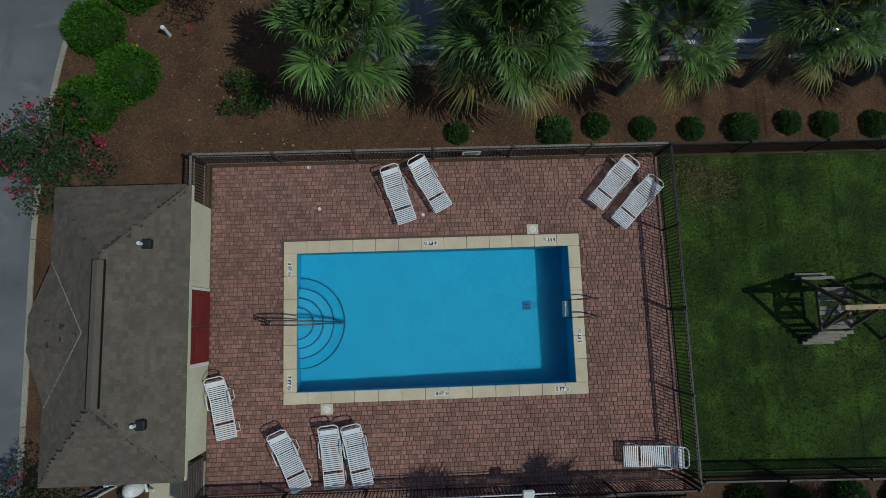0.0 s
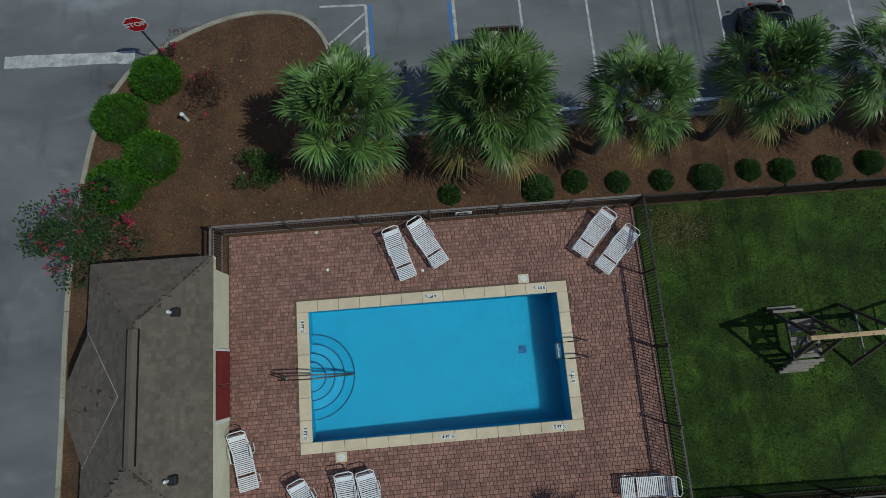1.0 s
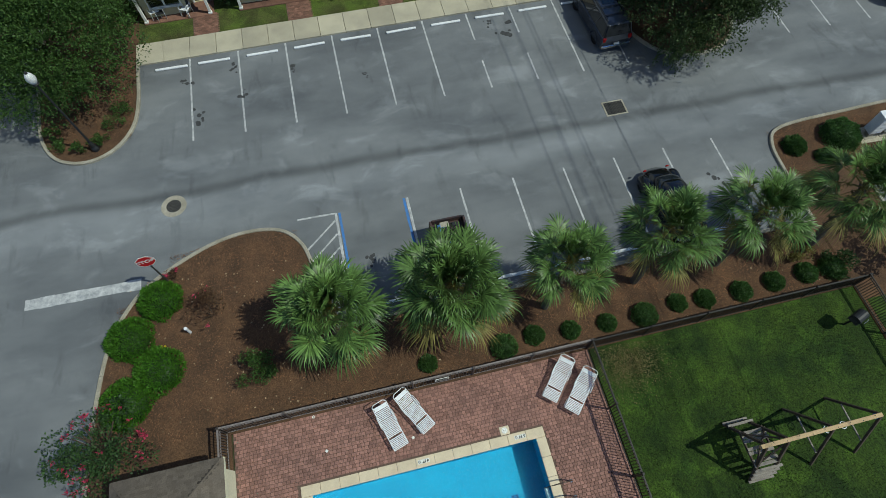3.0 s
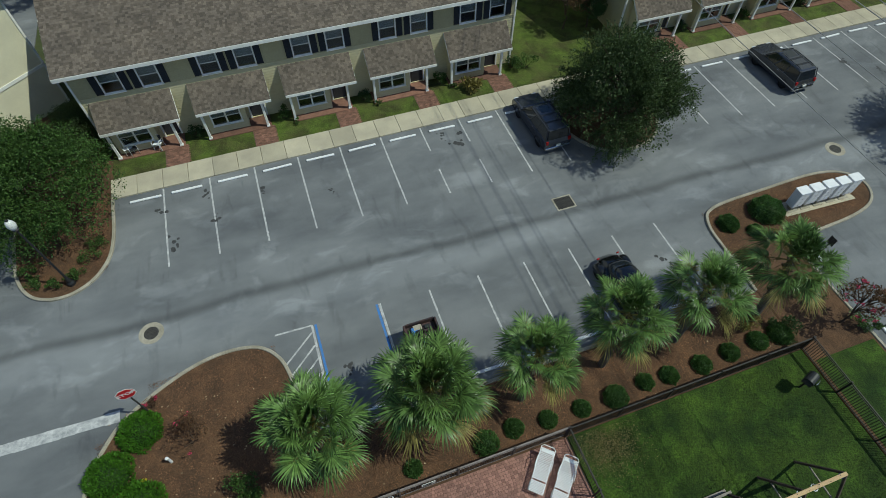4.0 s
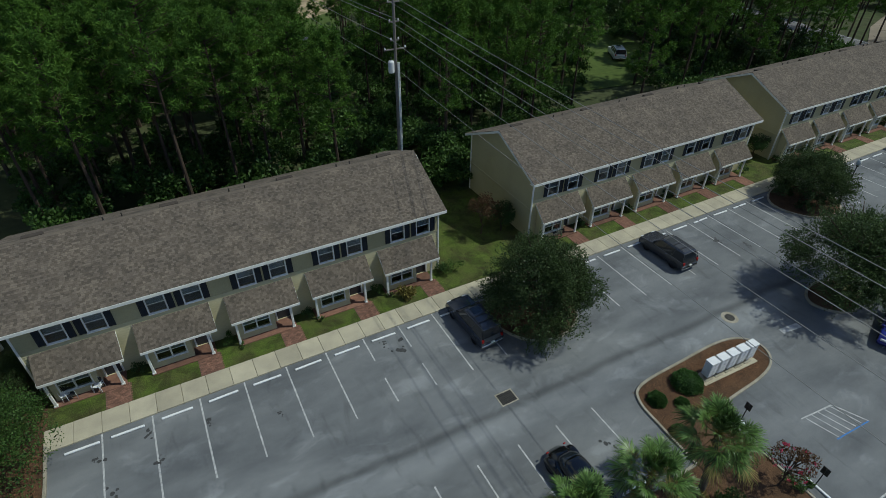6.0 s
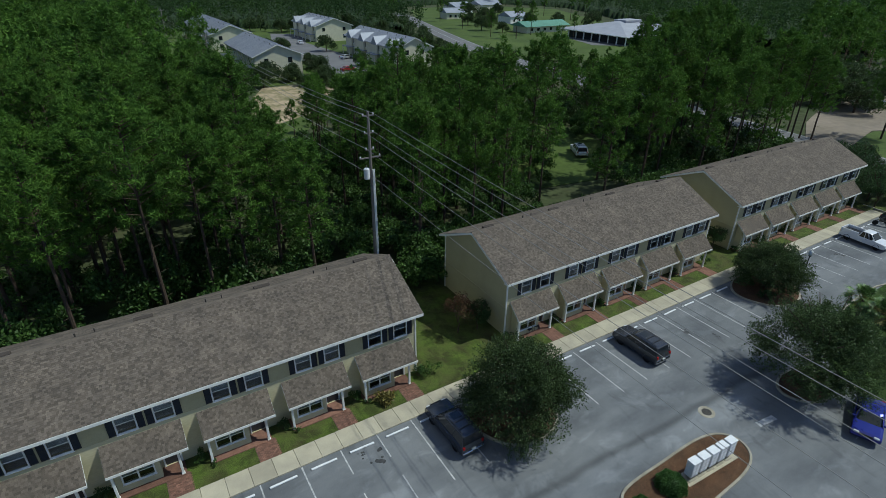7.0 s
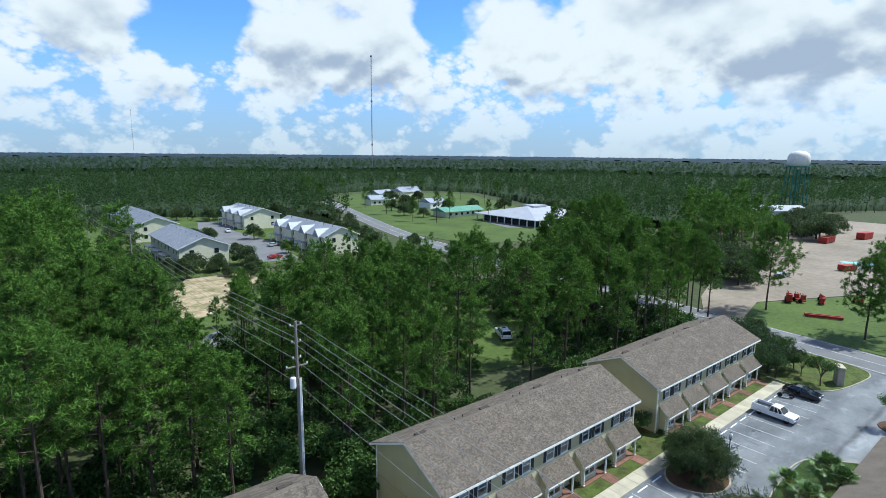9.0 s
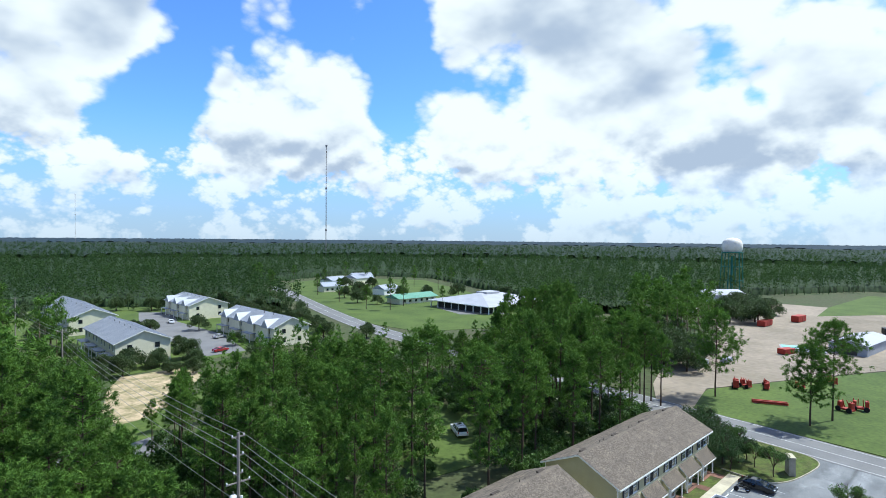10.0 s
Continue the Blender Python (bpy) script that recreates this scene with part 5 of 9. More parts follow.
# rounded entry steps at the shallow end
for k, (r, z) in enumerate(((1.55, -0.86), (1.2, -0.68), (0.86, -0.5), (0.55, -0.32))):
    pts = [(PX0, -r - 0.02), *[(PX0 + r * math.sin(a) * 0.98, -r * math.cos(a) - 0.02) for a in [math.pi * i / 24 for i in range(1, 24)]], (PX0, r - 0.02)]
    st = part("pool_step", Build().prism(pts, -1.2, z), M_step if k else M_basin, pool, "pale rounded pool step")
    e = Build()
    q = [(PX0 + (r - 0.025) * math.sin(a) * 0.98, -(r - 0.025) * math.cos(a) - 0.02) for a in [math.pi * i / 24 for i in range(0, 25)]]
    for p, s in zip(q[:-1], q[1:]):
        e.beam((*p, z + 0.004), (*s, z + 0.004), 0.034, 0.012)
    part("step_edge", e, M_stepline, st, "dark tile edge")
# coping stones
cop = thing("coping", "cream concrete coping stones round the pool", "coping", kind="structure")
OX0, OX1, OY0, OY1 = -4.80, 5.17, -2.62, 2.71
def stones(x0, y0, x1, y1, n, ax):
    for i in range(n):
        a, c = i / n, (i + 1) / n
        if ax:
            b = Build().box(x0 + (x1 - x0) * a + 0.004, y0, -0.075, x0 + (x1 - x0) * c - 0.004, y1, 0.012, 0.014)
        else:
            b = Build().box(x0, y0 + (y1 - y0) * a + 0.004, -0.075, x1, y0 + (y1 - y0) * c - 0.004, 0.012, 0.014)
        part("coping_stone", b, M_coping, cop)
stones(OX0, PY1 - 0.03, OX1, OY1, 13, True)
stones(OX0, OY0, OX1, PY0 + 0.03, 13, True)
stones(OX0, PY0 + 0.03, PX0 + 0.03, PY1 - 0.03, 6, False)
stones(PX1 - 0.03, PY0 + 0.03, OX1, PY1 - 0.03, 6, False)


def words(text, size, parent, m, material, name="lettering", lab=""):
    """Letters as flat raised shapes."""
    c = bpy.data.curves.new(name, "FONT")
    c.body, c.size, c.extrude, c.align_x, c.align_y = text, size, 0.0015, "CENTER", "CENTER"
    c.offset = size * 0.035
    tmp = bpy.data.objects.new("tmp", c)
    me = bpy.data.meshes.new_from_object(tmp)
    bpy.data.objects.remove(tmp)
    me.materials.clear()
    me.materials.append(material)
    ob = piece(name, me, parent, m)
    if lab:
        ob["label"] = lab
    return ob


def depth_mark(text, x, y, turn):
    t = thing("depth_marker", "white tile depth marker reading " + text + " with a no-diving sign", "depth marker", "depth markers", at=(x, y, 0.012), turn=turn)
    part("tile", Build().box(-0.24, -0.075, 0, 0.24, 0.075, 0.006, 0.002), M_marker, t)
    words(text, 0.15, t, pose(-0.07, 0, 0.008), M_ink, lab="black lettering")
    ring = Build()
    ring.tube([(0.165 + 0.05 * math.cos(k * math.pi / 7), 0.05 * math.sin(k * math.pi / 7), 0.008) for k in range(15)], 0.006, 4, caps=False)
    ring.beam((0.13, 0.035, 0.008), (0.2, -0.035, 0.008), 0.012, 0.003)
    part("no_diving_sign", ring, M_ink, t)


depth_mark("4 FT", 0.12, 2.52, 180)
depth_mark("5 FT", 4.15, 2.52, 180)
depth_mark("3 FT", -4.6, 1.78, -90)
depth_mark("3 FT", -4.6, -1.92, -90)
depth_mark("4 FT", 0.35, -2.44, 0)
depth_mark("5 FT", 4.30, -2.44, 0)
depth_mark("5 FT", 4.98, -0.75, 90)
for x, y in ((3.60, 2.90), (-3.40, -2.80)):
    sk = thing("skimmer_lid", "square cream skimmer lid set into the paving", "skimmer lid", "skimmer lids", at=(x, y, 0.0))
    part("plate", Build().box(-0.2, -0.17, -0.06, 0.2, 0.17, 0.016, 0.01), M_coping, sk)
    part("lid", Build().lathe([(0.125, 0.01), (0.125, 0.02), (0.11, 0.024), (0.0, 0.024)], 20), M_marker, sk)
    # black discs carry the holes' shade as colour on the lid
    for s in (-1, 1):
        part("finger_hole_disc", Build().lathe([(0.012, 0.02), (0.012, 0.0262), (0, 0.0262)], 8, (0.05 * s, 0, 0)), M_ink, sk)
dr = thing("main_drain", "square dark blue drain grate on the pool floor", "drain", at=(3.45, 0.35, -1.40))
part("grate", Build().box(-0.16, -0.16, -0.03, 0.16, 0.16, 0.012), M_basin_wall, dr)
# raised black bars stand for the shade in the grate's slots
for k in range(6):
    part("slot", Build().box(-0.13, -0.125 + k * 0.046, 0.008, 0.13, -0.105 + k * 0.046, 0.016), M_ink, dr)
hr = thing("handrail", "bronze metal handrail over the entry steps", "handrail")
for s in (-0.07, 0.07):
    part("rail", Build().tube([(-5.25, s * 0.6 + 0.03, 0.0), (-5.3, s * 0.7 + 0.03, 0.75), (-5.1, s + 0.03, 0.86), (-4.2, s + 0.0, 0.84), (-3.3, s * 0.5 - 0.02, 0.35), (-2.95, s * 0.3 - 0.03, -0.2), (-2.93, s * 0.3 - 0.03, -0.9)], 0.024, 8), M_bronze, hr, smooth=True)
for x, z in ((-5.25, 0), (-2.93, -0.88)):
    part("escutcheon", Build().lathe([(0.06, 0.0), (0.06, 0.012), (0.03, 0.03), (0, 0.03)], 14, (x, 0.0, z)), M_steel, hr)
ld = thing("pool_ladder", "bronze pool ladder with white treads at the deep end", "ladder")
for s in (0.28, -0.30):
    y = 0.18 + s
    part("rail", Build().tube([(5.62, y, 0.0), (5.60, y, 0.35), (5.45, y, 0.62), (5.15, y, 0.66), (4.85, y, 0.5), (4.70, y, 0.1), (4.66, y, -0.9)], 0.024, 8), M_bronze, ld, smooth=True)
    part("escutcheon", Build().lathe([(0.065, 0.0), (0.065, 0.012), (0.03, 0.03), (0, 0.03)], 14, (5.62, y, 0.0)), M_steel, ld)
for z in (-0.25, -0.5, -0.75):
    part("tread", Build().box(4.60, -0.1, z, 4.72, 0.44, z + 0.03, 0.008), M_whiteframe, ld)

for x, y in ((-3.95, 5.25), (-3.6, 3.8), (-0.1, 3.5), (5.6, 3.9)):
    solo("deck_drain", Build().lathe([(0.06, -0.03), (0.06, 0.004), (0.045, 0.006), (0.04, 0.001), (0, 0.001)], 14, (x, y, 0)), M_marker, "small round pale drain in the paving", "drain", "deck drains")

# ---------------------------------------------------------------- loungers


def lounger():
    t = thing("sun_lounger", "white strap sun lounger with a raised back", "sun lounger", "sun loungers round the pool")
    L, W, H = 1.95, 0.62, 0.34
    side = lambda y: [(0.02, y, H - 0.02), (1.28, y, H), (1.90, y, H + 0.26)]
    for y in (-W / 2, W / 2):
        part("side_rail", Build().tube(side(y), 0.02, 8), M_whiteframe, t, smooth=True)
        part("leg", Build().tube([(0.18, y, H), (0.14, y * 1.06, 0.02), (0.42, y * 1.06, 0.02), (0.50, y, H)], 0.018, 6), M_whiteframe, t, smooth=True)
        part("leg", Build().tube([(1.12, y, H), (1.16, y * 1.06, 0.02), (1.46, y * 1.06, 0.02), (1.55, y, H + 0.1)], 0.018, 6), M_whiteframe, t, smooth=True)
        part("armrest", Build().tube([(0.95, y * 1.08, H), (1.02, y * 1.12, H + 0.2), (1.42, y * 1.12, H + 0.22), (1.52, y * 1.05, H + 0.1)], 0.017, 6), M_whiteframe, t, smooth=True)
    part("foot_rail", Build().tube([(0.02, -W / 2, H - 0.02), (0.02, W / 2, H - 0.02)], 0.02, 8), M_whiteframe, t)
    part("head_rail", Build().tube([(1.90, -W / 2, H + 0.26), (1.97, -W / 2 + 0.1, H + 0.29), (1.97, W / 2 - 0.1, H + 0.29), (1.90, W / 2, H + 0.26)], 0.02, 8), M_whiteframe, t, smooth=True)
    strap = Build().box(-0.0205, -W / 2 - 0.012, -0.004, 0.0205, W / 2 + 0.012, 0.012, 0.003).mesh("strap")
    strap.materials.append(M_strap)
    for k in range(20):
        x = 0.07 + k * 0.062
        if k in (7,):
            continue
        piece("strap", strap, t, pose(x, 0, H + 0.014))
    for k in range(9):
        f = (k + 0.7) / 10
        if k == 7:
            continue
        piece("strap", strap, t, pose(1.28 + 0.62 * f, 0, H + 0.018 + 0.26 * f, 0, -22.7, 0))
    part("pillow", Build().box(1.70, -W / 2 + 0.03, 0, 1.86, W / 2 - 0.03, 0.04, 0.015), M_strap, t, "white vinyl headrest").matrix_basis = Matrix.Translation((0, 0, 0.515)) @ Matrix.Rotation(0, 4, "Y")
    return t


lo = lounger()
spots = [((-0.62, 3.20), 107.5), ((0.62, 3.62), 119.0), ((5.72, 3.62), 48.5), ((6.45, 2.95), 47.0), ((6.05, -4.55), 358.0), ((-6.45, -3.55), 101.0), ((-4.12, -5.17), 113.0), ((-3.10, -5.17), 95.0), ((-2.20, -5.15), 101.0)]
for i, ((x, y), a) in enumerate(spots):
    if i == 0:
        lo.matrix_world = pose(x, y, 0, 0, 0, a)
    else:
        copy_thing(lo, pose(x, y, 0, 0, 0, a))

# ---------------------------------------------------------------- fences


def fence(a, b, material, rail_material, label, h=1.22, step=0.115, post_every=2.4, rails=(0.12, 1.1), r=0.011, top_w=0.05):
    t = thing("fence", label, "fence", "pool and lawn fences")
    a, b = Vector(a), Vector(b)
    d = b - a
    n = int(d.length / step)
    ang = math.degrees(math.atan2(d.y, d.x))
    pk = Build().box(-r, -r, 0.05, r, r, h - 0.02, 0.0).mesh("picket")
    pk.materials.append(material)
    for i in range(n + 1):
        p = a.lerp(b, (i + 0.5) / (n + 1))
        piece("picket", pk, t, pose(p.x, p.y, 0, rng.uniform(-0.4, 0.4), rng.uniform(-0.4, 0.4), ang))
    m = max(1, round(d.length / post_every))
    ps = Build().box(-0.035, -0.035, -0.2, 0.035, 0.035, h + 0.06, 0.006).box(-0.05, -0.05, h + 0.05, 0.05, 0.05, h + 0.09, 0.012).mesh("post")
    ps.materials.append(material)
    for i in range(m + 1):
        p = a.lerp(b, i / m)
        piece("post", ps, t, pose(p.x, p.y, 0, 0, 0, ang))
    for z in rails:
        part("rail", Build().beam((a.x, a.y, z), (b.x, b.y, z), 0.032, 0.035), rail_material, t)
    part("top_rail", Build().beam((a.x, a.y, h), (b.x, b.y, h), top_w, 0.035), rail_material, t)
    return t


fence((-7.42, 5.42), (8.05, 5.42), M_fence_brown, M_rail, "weathered grey-brown picket fence north of the pool deck", rails=(0.14, 0.95), top_w=0.07)
fence((-7.42, 3.92), (-7.42, 5.42), M_fence_brown, M_rail, "short weathered fence between pool house and corner", rails=(0.14, 0.95), top_w=0.07)
fence((8.06, -5.30), (8.06, 5.40), M_fence_black, M_fence_black, "black metal picket fence between pool deck and lawn")
fence((8.12, 5.38), (21.15, 5.38), M_fence_black, M_fence_black, "black metal picket fence along the lawn")
fence((21.2, -14.0), (21.2, 5.38), M_fence_black, M_fence_black, "black metal picket fence at the lawn's far side")
fence((-7.2, -5.34), (8.0, -5.42), M_fence_black, M_fence_black, "black metal picket fence south of the pool deck")
fence((8.2, -5.18), (21.0, -5.45), M_fence_black, M_fence_black, "black metal picket fence south of the lawn")
gt = thing("gate", "dark grey slatted gate beside the pool house", "gate", at=(-7.3, -4.1, 0))
part("gate_frame", Build().box(-0.04, -1.55, 0.08, 0.04, -1.48, 1.6, 0.01).box(-0.04, -0.07, 0.08, 0.04, 0, 1.6, 0.01).box(-0.04, -1.48, 1.5, 0.04, -0.07, 1.6, 0.01).box(-0.04, -1.48, 0.08, 0.04, -0.07, 0.18, 0.01), M_fence_brown, gt)
for k in range(7):
    part("slat", Build().box(-0.03, -1.48, 0.24 + 0.18 * k, 0.02, -0.07, 0.37 + 0.18 * k, 0.006), M_fence_brown, gt)
pn = thing("pool_net", "white pole with a pale scoop lying along the south fence", "pool net", at=(0, -5.32, 1.26), turn=-0.4)
part("pole", Build().tube([(-2.6, 0.0, 0.0), (3.6, 0.05, 0.0)], 0.02, 8), M_whiteframe, pn)
part("scoop", Build().box(2.62, -0.16, -0.03, 2.98, 0.18, 0.07, 0.04), M_mail, pn, "pale blue-grey scoop")
sg = thing("notice_sign", "small pale notice on the north fence", "sign", at=(1.55, 5.36, 0.85))
part("board", Build().box(-0.30, -0.02, -0.16, 0.30, 0.0, 0.16, 0.005), M_marker, sg)
for k in range(4):
    part("text_bar", Build().box(-0.24, -0.026, 0.09 - k * 0.06, 0.24 - 0.08 * (k % 2), -0.019, 0.115 - k * 0.06), M_ink, sg)

# ---------------------------------------------------------------- plants


def tri_mesh(name, V, F, material):
    """A mesh of triangles straight from arrays."""
    V, F = np.asarray(V, np.float32), np.asarray(F, np.int32)
    me = bpy.data.meshes.new(name)
    me.vertices.add(len(V))
    me.vertices.foreach_set("co", V.ravel())
    me.loops.add(len(F) * 3)
    me.loops.foreach_set("vertex_index", F.ravel())
    me.polygons.add(len(F))
    me.polygons.foreach_set("loop_start", np.arange(0, len(F) * 3, 3, dtype=np.int32))
    me.polygons.foreach_set("loop_total", np.full(len(F), 3, np.int32))
    me.update(calc_edges=True)
    me.materials.append(material)
    return me


def unit(v):
    return v / np.maximum(np.linalg.norm(v, axis=-1, keepdims=True), 1e-6)


def blades(c, d, length, width, r, droop=0.0):
    """Narrow pointed leaves: from each c along d; two triangles each."""
    n = len(c)
    d = unit(d)
    s = unit(np.cross(d, unit(r.normal(size=(n, 3)))))
    L = np.asarray(length).reshape(-1, 1) * np.ones((n, 1))
    W = np.asarray(width).reshape(-1, 1) * np.ones((n, 1))
    mid = c + d * L * 0.5
    tip = c + d * L - np.array([0, 0, 1.0]) * droop * L
    V = np.stack([c, mid + s * W * 0.5, tip, mid - s * W * 0.5], 1).reshape(-1, 3)
    k = np.arange(n)[:, None] * 4
    return V, np.concatenate([k + np.array([[0, 1, 2]]), k + np.array([[0, 2, 3]])], 0)


def needles(c, d, length, width, r):
    """Single pointed triangles, the base at c."""
    n = len(c)
    d = unit(d)
    s = unit(np.cross(d, unit(r.normal(size=(n, 3)))))
    L = np.asarray(length).reshape(-1, 1) * np.ones((n, 1))
    V = np.stack([c - s * width * 0.5, c + s * width * 0.5, c + d * L], 1).reshape(-1, 3)
    return V, np.arange(n * 3).reshape(n, 3)


def join(parts):
    V, F, o = [], [], 0
    for v, f in parts:
        V.append(v)
        F.append(f + o)
        o += len(v)
    return np.concatenate(V), np.concatenate(F)


def leaves(c, size, r, up=0.3):
    """Short broad leaves, scattered every way, one per point."""
    n = len(c)
    d = unit(r.normal(size=(n, 3)) + np.array([0, 0, up]))
    return blades(c, d, size * r.uniform(0.7, 1.3, n), size * 0.55 * r.uniform(0.8, 1.2, n), r)


def clumps(r, n, rx, ry, rz, lump=0.28, hollow=0.55, k=0, low=0.25):
    """Points near the skin of an uneven crown: lobes of different size, with gaps between them."""
    k = k or max(5, int(n ** 0.5 / 3))
    a = unit(r.normal(size=(k, 3)))
    a[:, 2] = np.abs(a[:, 2]) * (0.7 + low) - low
    rad = r.uniform(hollow, 0.92, (k, 1))
    cen = a * rad
    w = r.uniform(lump * 0.6, lump * 1.35, k)
    i = r.integers(0, k, n)
    p = cen[i] + unit(r.normal(size=(n, 3))) * (w[i] * r.uniform(0.55, 1.05, n) ** 0.6)[:, None]
    return p * np.array([rx, ry, rz])


def trunk_mesh(b, h, r0, r1, lean=(0, 0), wobble=0.05, n=8, rr=None, steps=6):
    rr = rr or rng
    pts = []
    for i in range(steps + 1):
        f = i / steps
        pts.append((lean[0] * f * f + (rr.uniform(-wobble, wobble) if 0 < i < steps else 0), lean[1] * f * f + (rr.uniform(-wobble, wobble) if 0 < i < steps else 0), -0.1 + h * f))
    b.tube(pts, r0, n, r1)
    return pts


def palm_meshes(seed, R, H, lean, fronds=40):
    r = np.random.default_rng(seed)
    b = Build()
    q = random.Random(seed)
    trunk_mesh(b, H, 0.19, 0.15, lean, 0.04, 10, q, 8)
    for i in range(34):                      # old leaf bases round the upper trunk
        z = H * (0.45 + 0.55 * i / 34)
        a = i * 2.4
        f = z / H
        cx, cy = lean[0] * f * f, lean[1] * f * f
        b.beam((cx + 0.13 * math.cos(a), cy + 0.13 * math.sin(a), z - 0.1), (cx + 0.30 * math.cos(a), cy + 0.30 * math.sin(a), z + 0.12), 0.07, 0.03)
    green, old = [], []
    top = np.array([lean[0], lean[1], H - 0.05])
    stems = Build()
    for i in range(fronds):
        f = i / fronds
        az = i * 2.39996 + q.uniform(-0.35, 0.35)
        elev = math.radians(86 - 116 * f ** 1.2 + q.uniform(-11, 11))
        sl = R * q.uniform(0.40, 0.66) * (0.72 + 0.28 * math.cos(elev))
        d = np.array([math.cos(az) * math.cos(elev), math.sin(az) * math.cos(elev), math.sin(elev)])
        base = top + d * 0.08
        hub = base + d * sl - np.array([0, 0, 0.14 * sl])
        stems.tube([tuple(base), tuple((base + hub) / 2 + np.array([0, 0, 0.05])), tuple(hub)], 0.018, 4, 0.01, caps=False)
        side = unit(np.cross(d, np.array([0, 0, 1.0])))
        upv = np.cross(side, d)
        roll = q.uniform(-0.5, 0.5)
        side, upv = side * math.cos(roll) + upv * math.sin(roll), upv * math.cos(roll) - side * math.sin(roll)
        m = 30
        t = np.linspace(-1.75, 1.75, m) + r.uniform(-0.05, 0.05, m)
        fold = q.uniform(0.15, 0.4)
        dirs = np.cos(t)[:, None] * d + np.sin(t)[:, None] * side + (fold * np.abs(np.sin(t)))[:, None] * upv
        L = R * 0.50 * q.uniform(0.82, 1.12) * (0.68 + 0.32 * np.cos(t)) * r.uniform(0.85, 1.1, m)
        # the midrib arches back, so that the hub of the fan is drawn out along it
        c = hub + d[None] * (0.10 * R * np.maximum(0, np.cos(t)))[:, None]
        dd = unit(dirs)
        s = unit(np.cross(dd, upv[None]))
        W = 0.031 * R / 2.0
        mid = c + dd * (L * 0.42)[:, None] - np.array([0, 0, 1.0]) * (L * 0.03)[:, None]
        far = c + dd * (L * 0.76)[:, None] - np.array([0, 0, 1.0]) * (L * r.uniform(0.10, 0.26, m))[:, None]
        tip = c + dd * (L * 0.97)[:, None] - np.array([0, 0, 1.0]) * (L * r.uniform(0.30, 0.70, m))[:, None]
        V = np.stack([c, mid + s * W, mid - s * W, far + s * W * 0.42, far - s * W * 0.42, tip], 1).reshape(-1, 3)
        k = np.arange(m)[:, None] * 6
        F = np.concatenate([k + np.array([x]) for x in ([0, 1, 2], [1, 3, 2], [2, 3, 4], [3, 5, 4])], 0)
        (old if (f > 0.86 and q.random() < 0.75) else green).append((V, F))
    for i in range(4):                       # drooping sprays of old flower stalks
        az = q.uniform(0, 6.28)
        d = np.array([math.cos(az), math.sin(az), 0.25])
        n = 150
        fz = r.uniform(0.35, 1.0, n)
        c = top + d * (R * 0.85 * fz)[:, None] - np.array([0, 0, 1.0]) * (0.55 * fz ** 2)[:, None] + r.normal(size=(n, 3)) * np.array([0.16, 0.16, 0.10]) * fz[:, None]
        old.append(blades(c, r.normal(size=(n, 3)) + np.array([0, 0, -0.4]), r.uniform(0.07, 0.16, n), 0.03, r))
        stems.tube([tuple(top), tuple(top + d * R * 0.45 - np.array([0, 0, 0.08])), tuple(top + d * R * 0.85 - np.array([0, 0, 0.5]))], 0.015, 4, 0.006, caps=False)
    tm = b.mesh("trunk")
    tm.materials.append(M_palmbark)
    sm = stems.mesh("stems")
    sm.materials.append(M_palm_old)
    return tm, tri_mesh("crown", *join(green), M_palm), tri_mesh("dead_fronds", *join(old), M_palm_old), sm


palm_kinds = [palm_meshes(1, 2.35, 3.3, (0.15, 0.3), 60), palm_meshes(2, 2.5, 3.5, (-0.1, 0.35), 62), palm_meshes(3, 1.9, 4.0, (0.5, 0.4), 50), palm_meshes(4, 1.95, 4.1, (0.45, 0.5), 50)]


def palm(x, y, k, turn=0.0, s=1.0):
    t = thing("palm_tree", "cabbage palm with a round crown of fan leaves in pine straw", "palm tree", "palms along the lot", at=(x, y, 0.03), turn=turn)
    for nm, me in zip(("trunk", "crown", "dead_frond", "leaf_stalk"), palm_kinds[k]):
        ob = piece(nm, me, t, Matrix.Diagonal((s, s, s, 1)))
        if nm == "dead_frond":
            tagged(ob, "yellowed fan leaves and old flower stalks", kind="stuff")
    return t


for x, y, k, a, s in ((-2.3, 8.1, 0, 0, 1.0), (2.8, 7.9, 1, 0, 1.0), (6.9, 7.65, 2, 0, 0.97), (11.3, 7.9, 3, 0, 1.0), (15.4, 7.85, 2, 8, 1.02), (19.8, 7.6, 3, 10, 1.08),
                      (54.1, 15.8, 2, 0, 0.8), (61.1, 14.6, 1, 70, 0.8), (53.8, 14.0, 3, 140, 0.8), (59.5, 13.3, 0, 210, 0.8),
                      (3.0, -7.4, 3, 150, 0.9), (6.0, -6.9, 2, 250, 1.0), (9.4, -8.2, 3, 250, 1.0), (13.4, -8.6, 2, 10, 1.0)):
    palm(x, y, k, a, s)


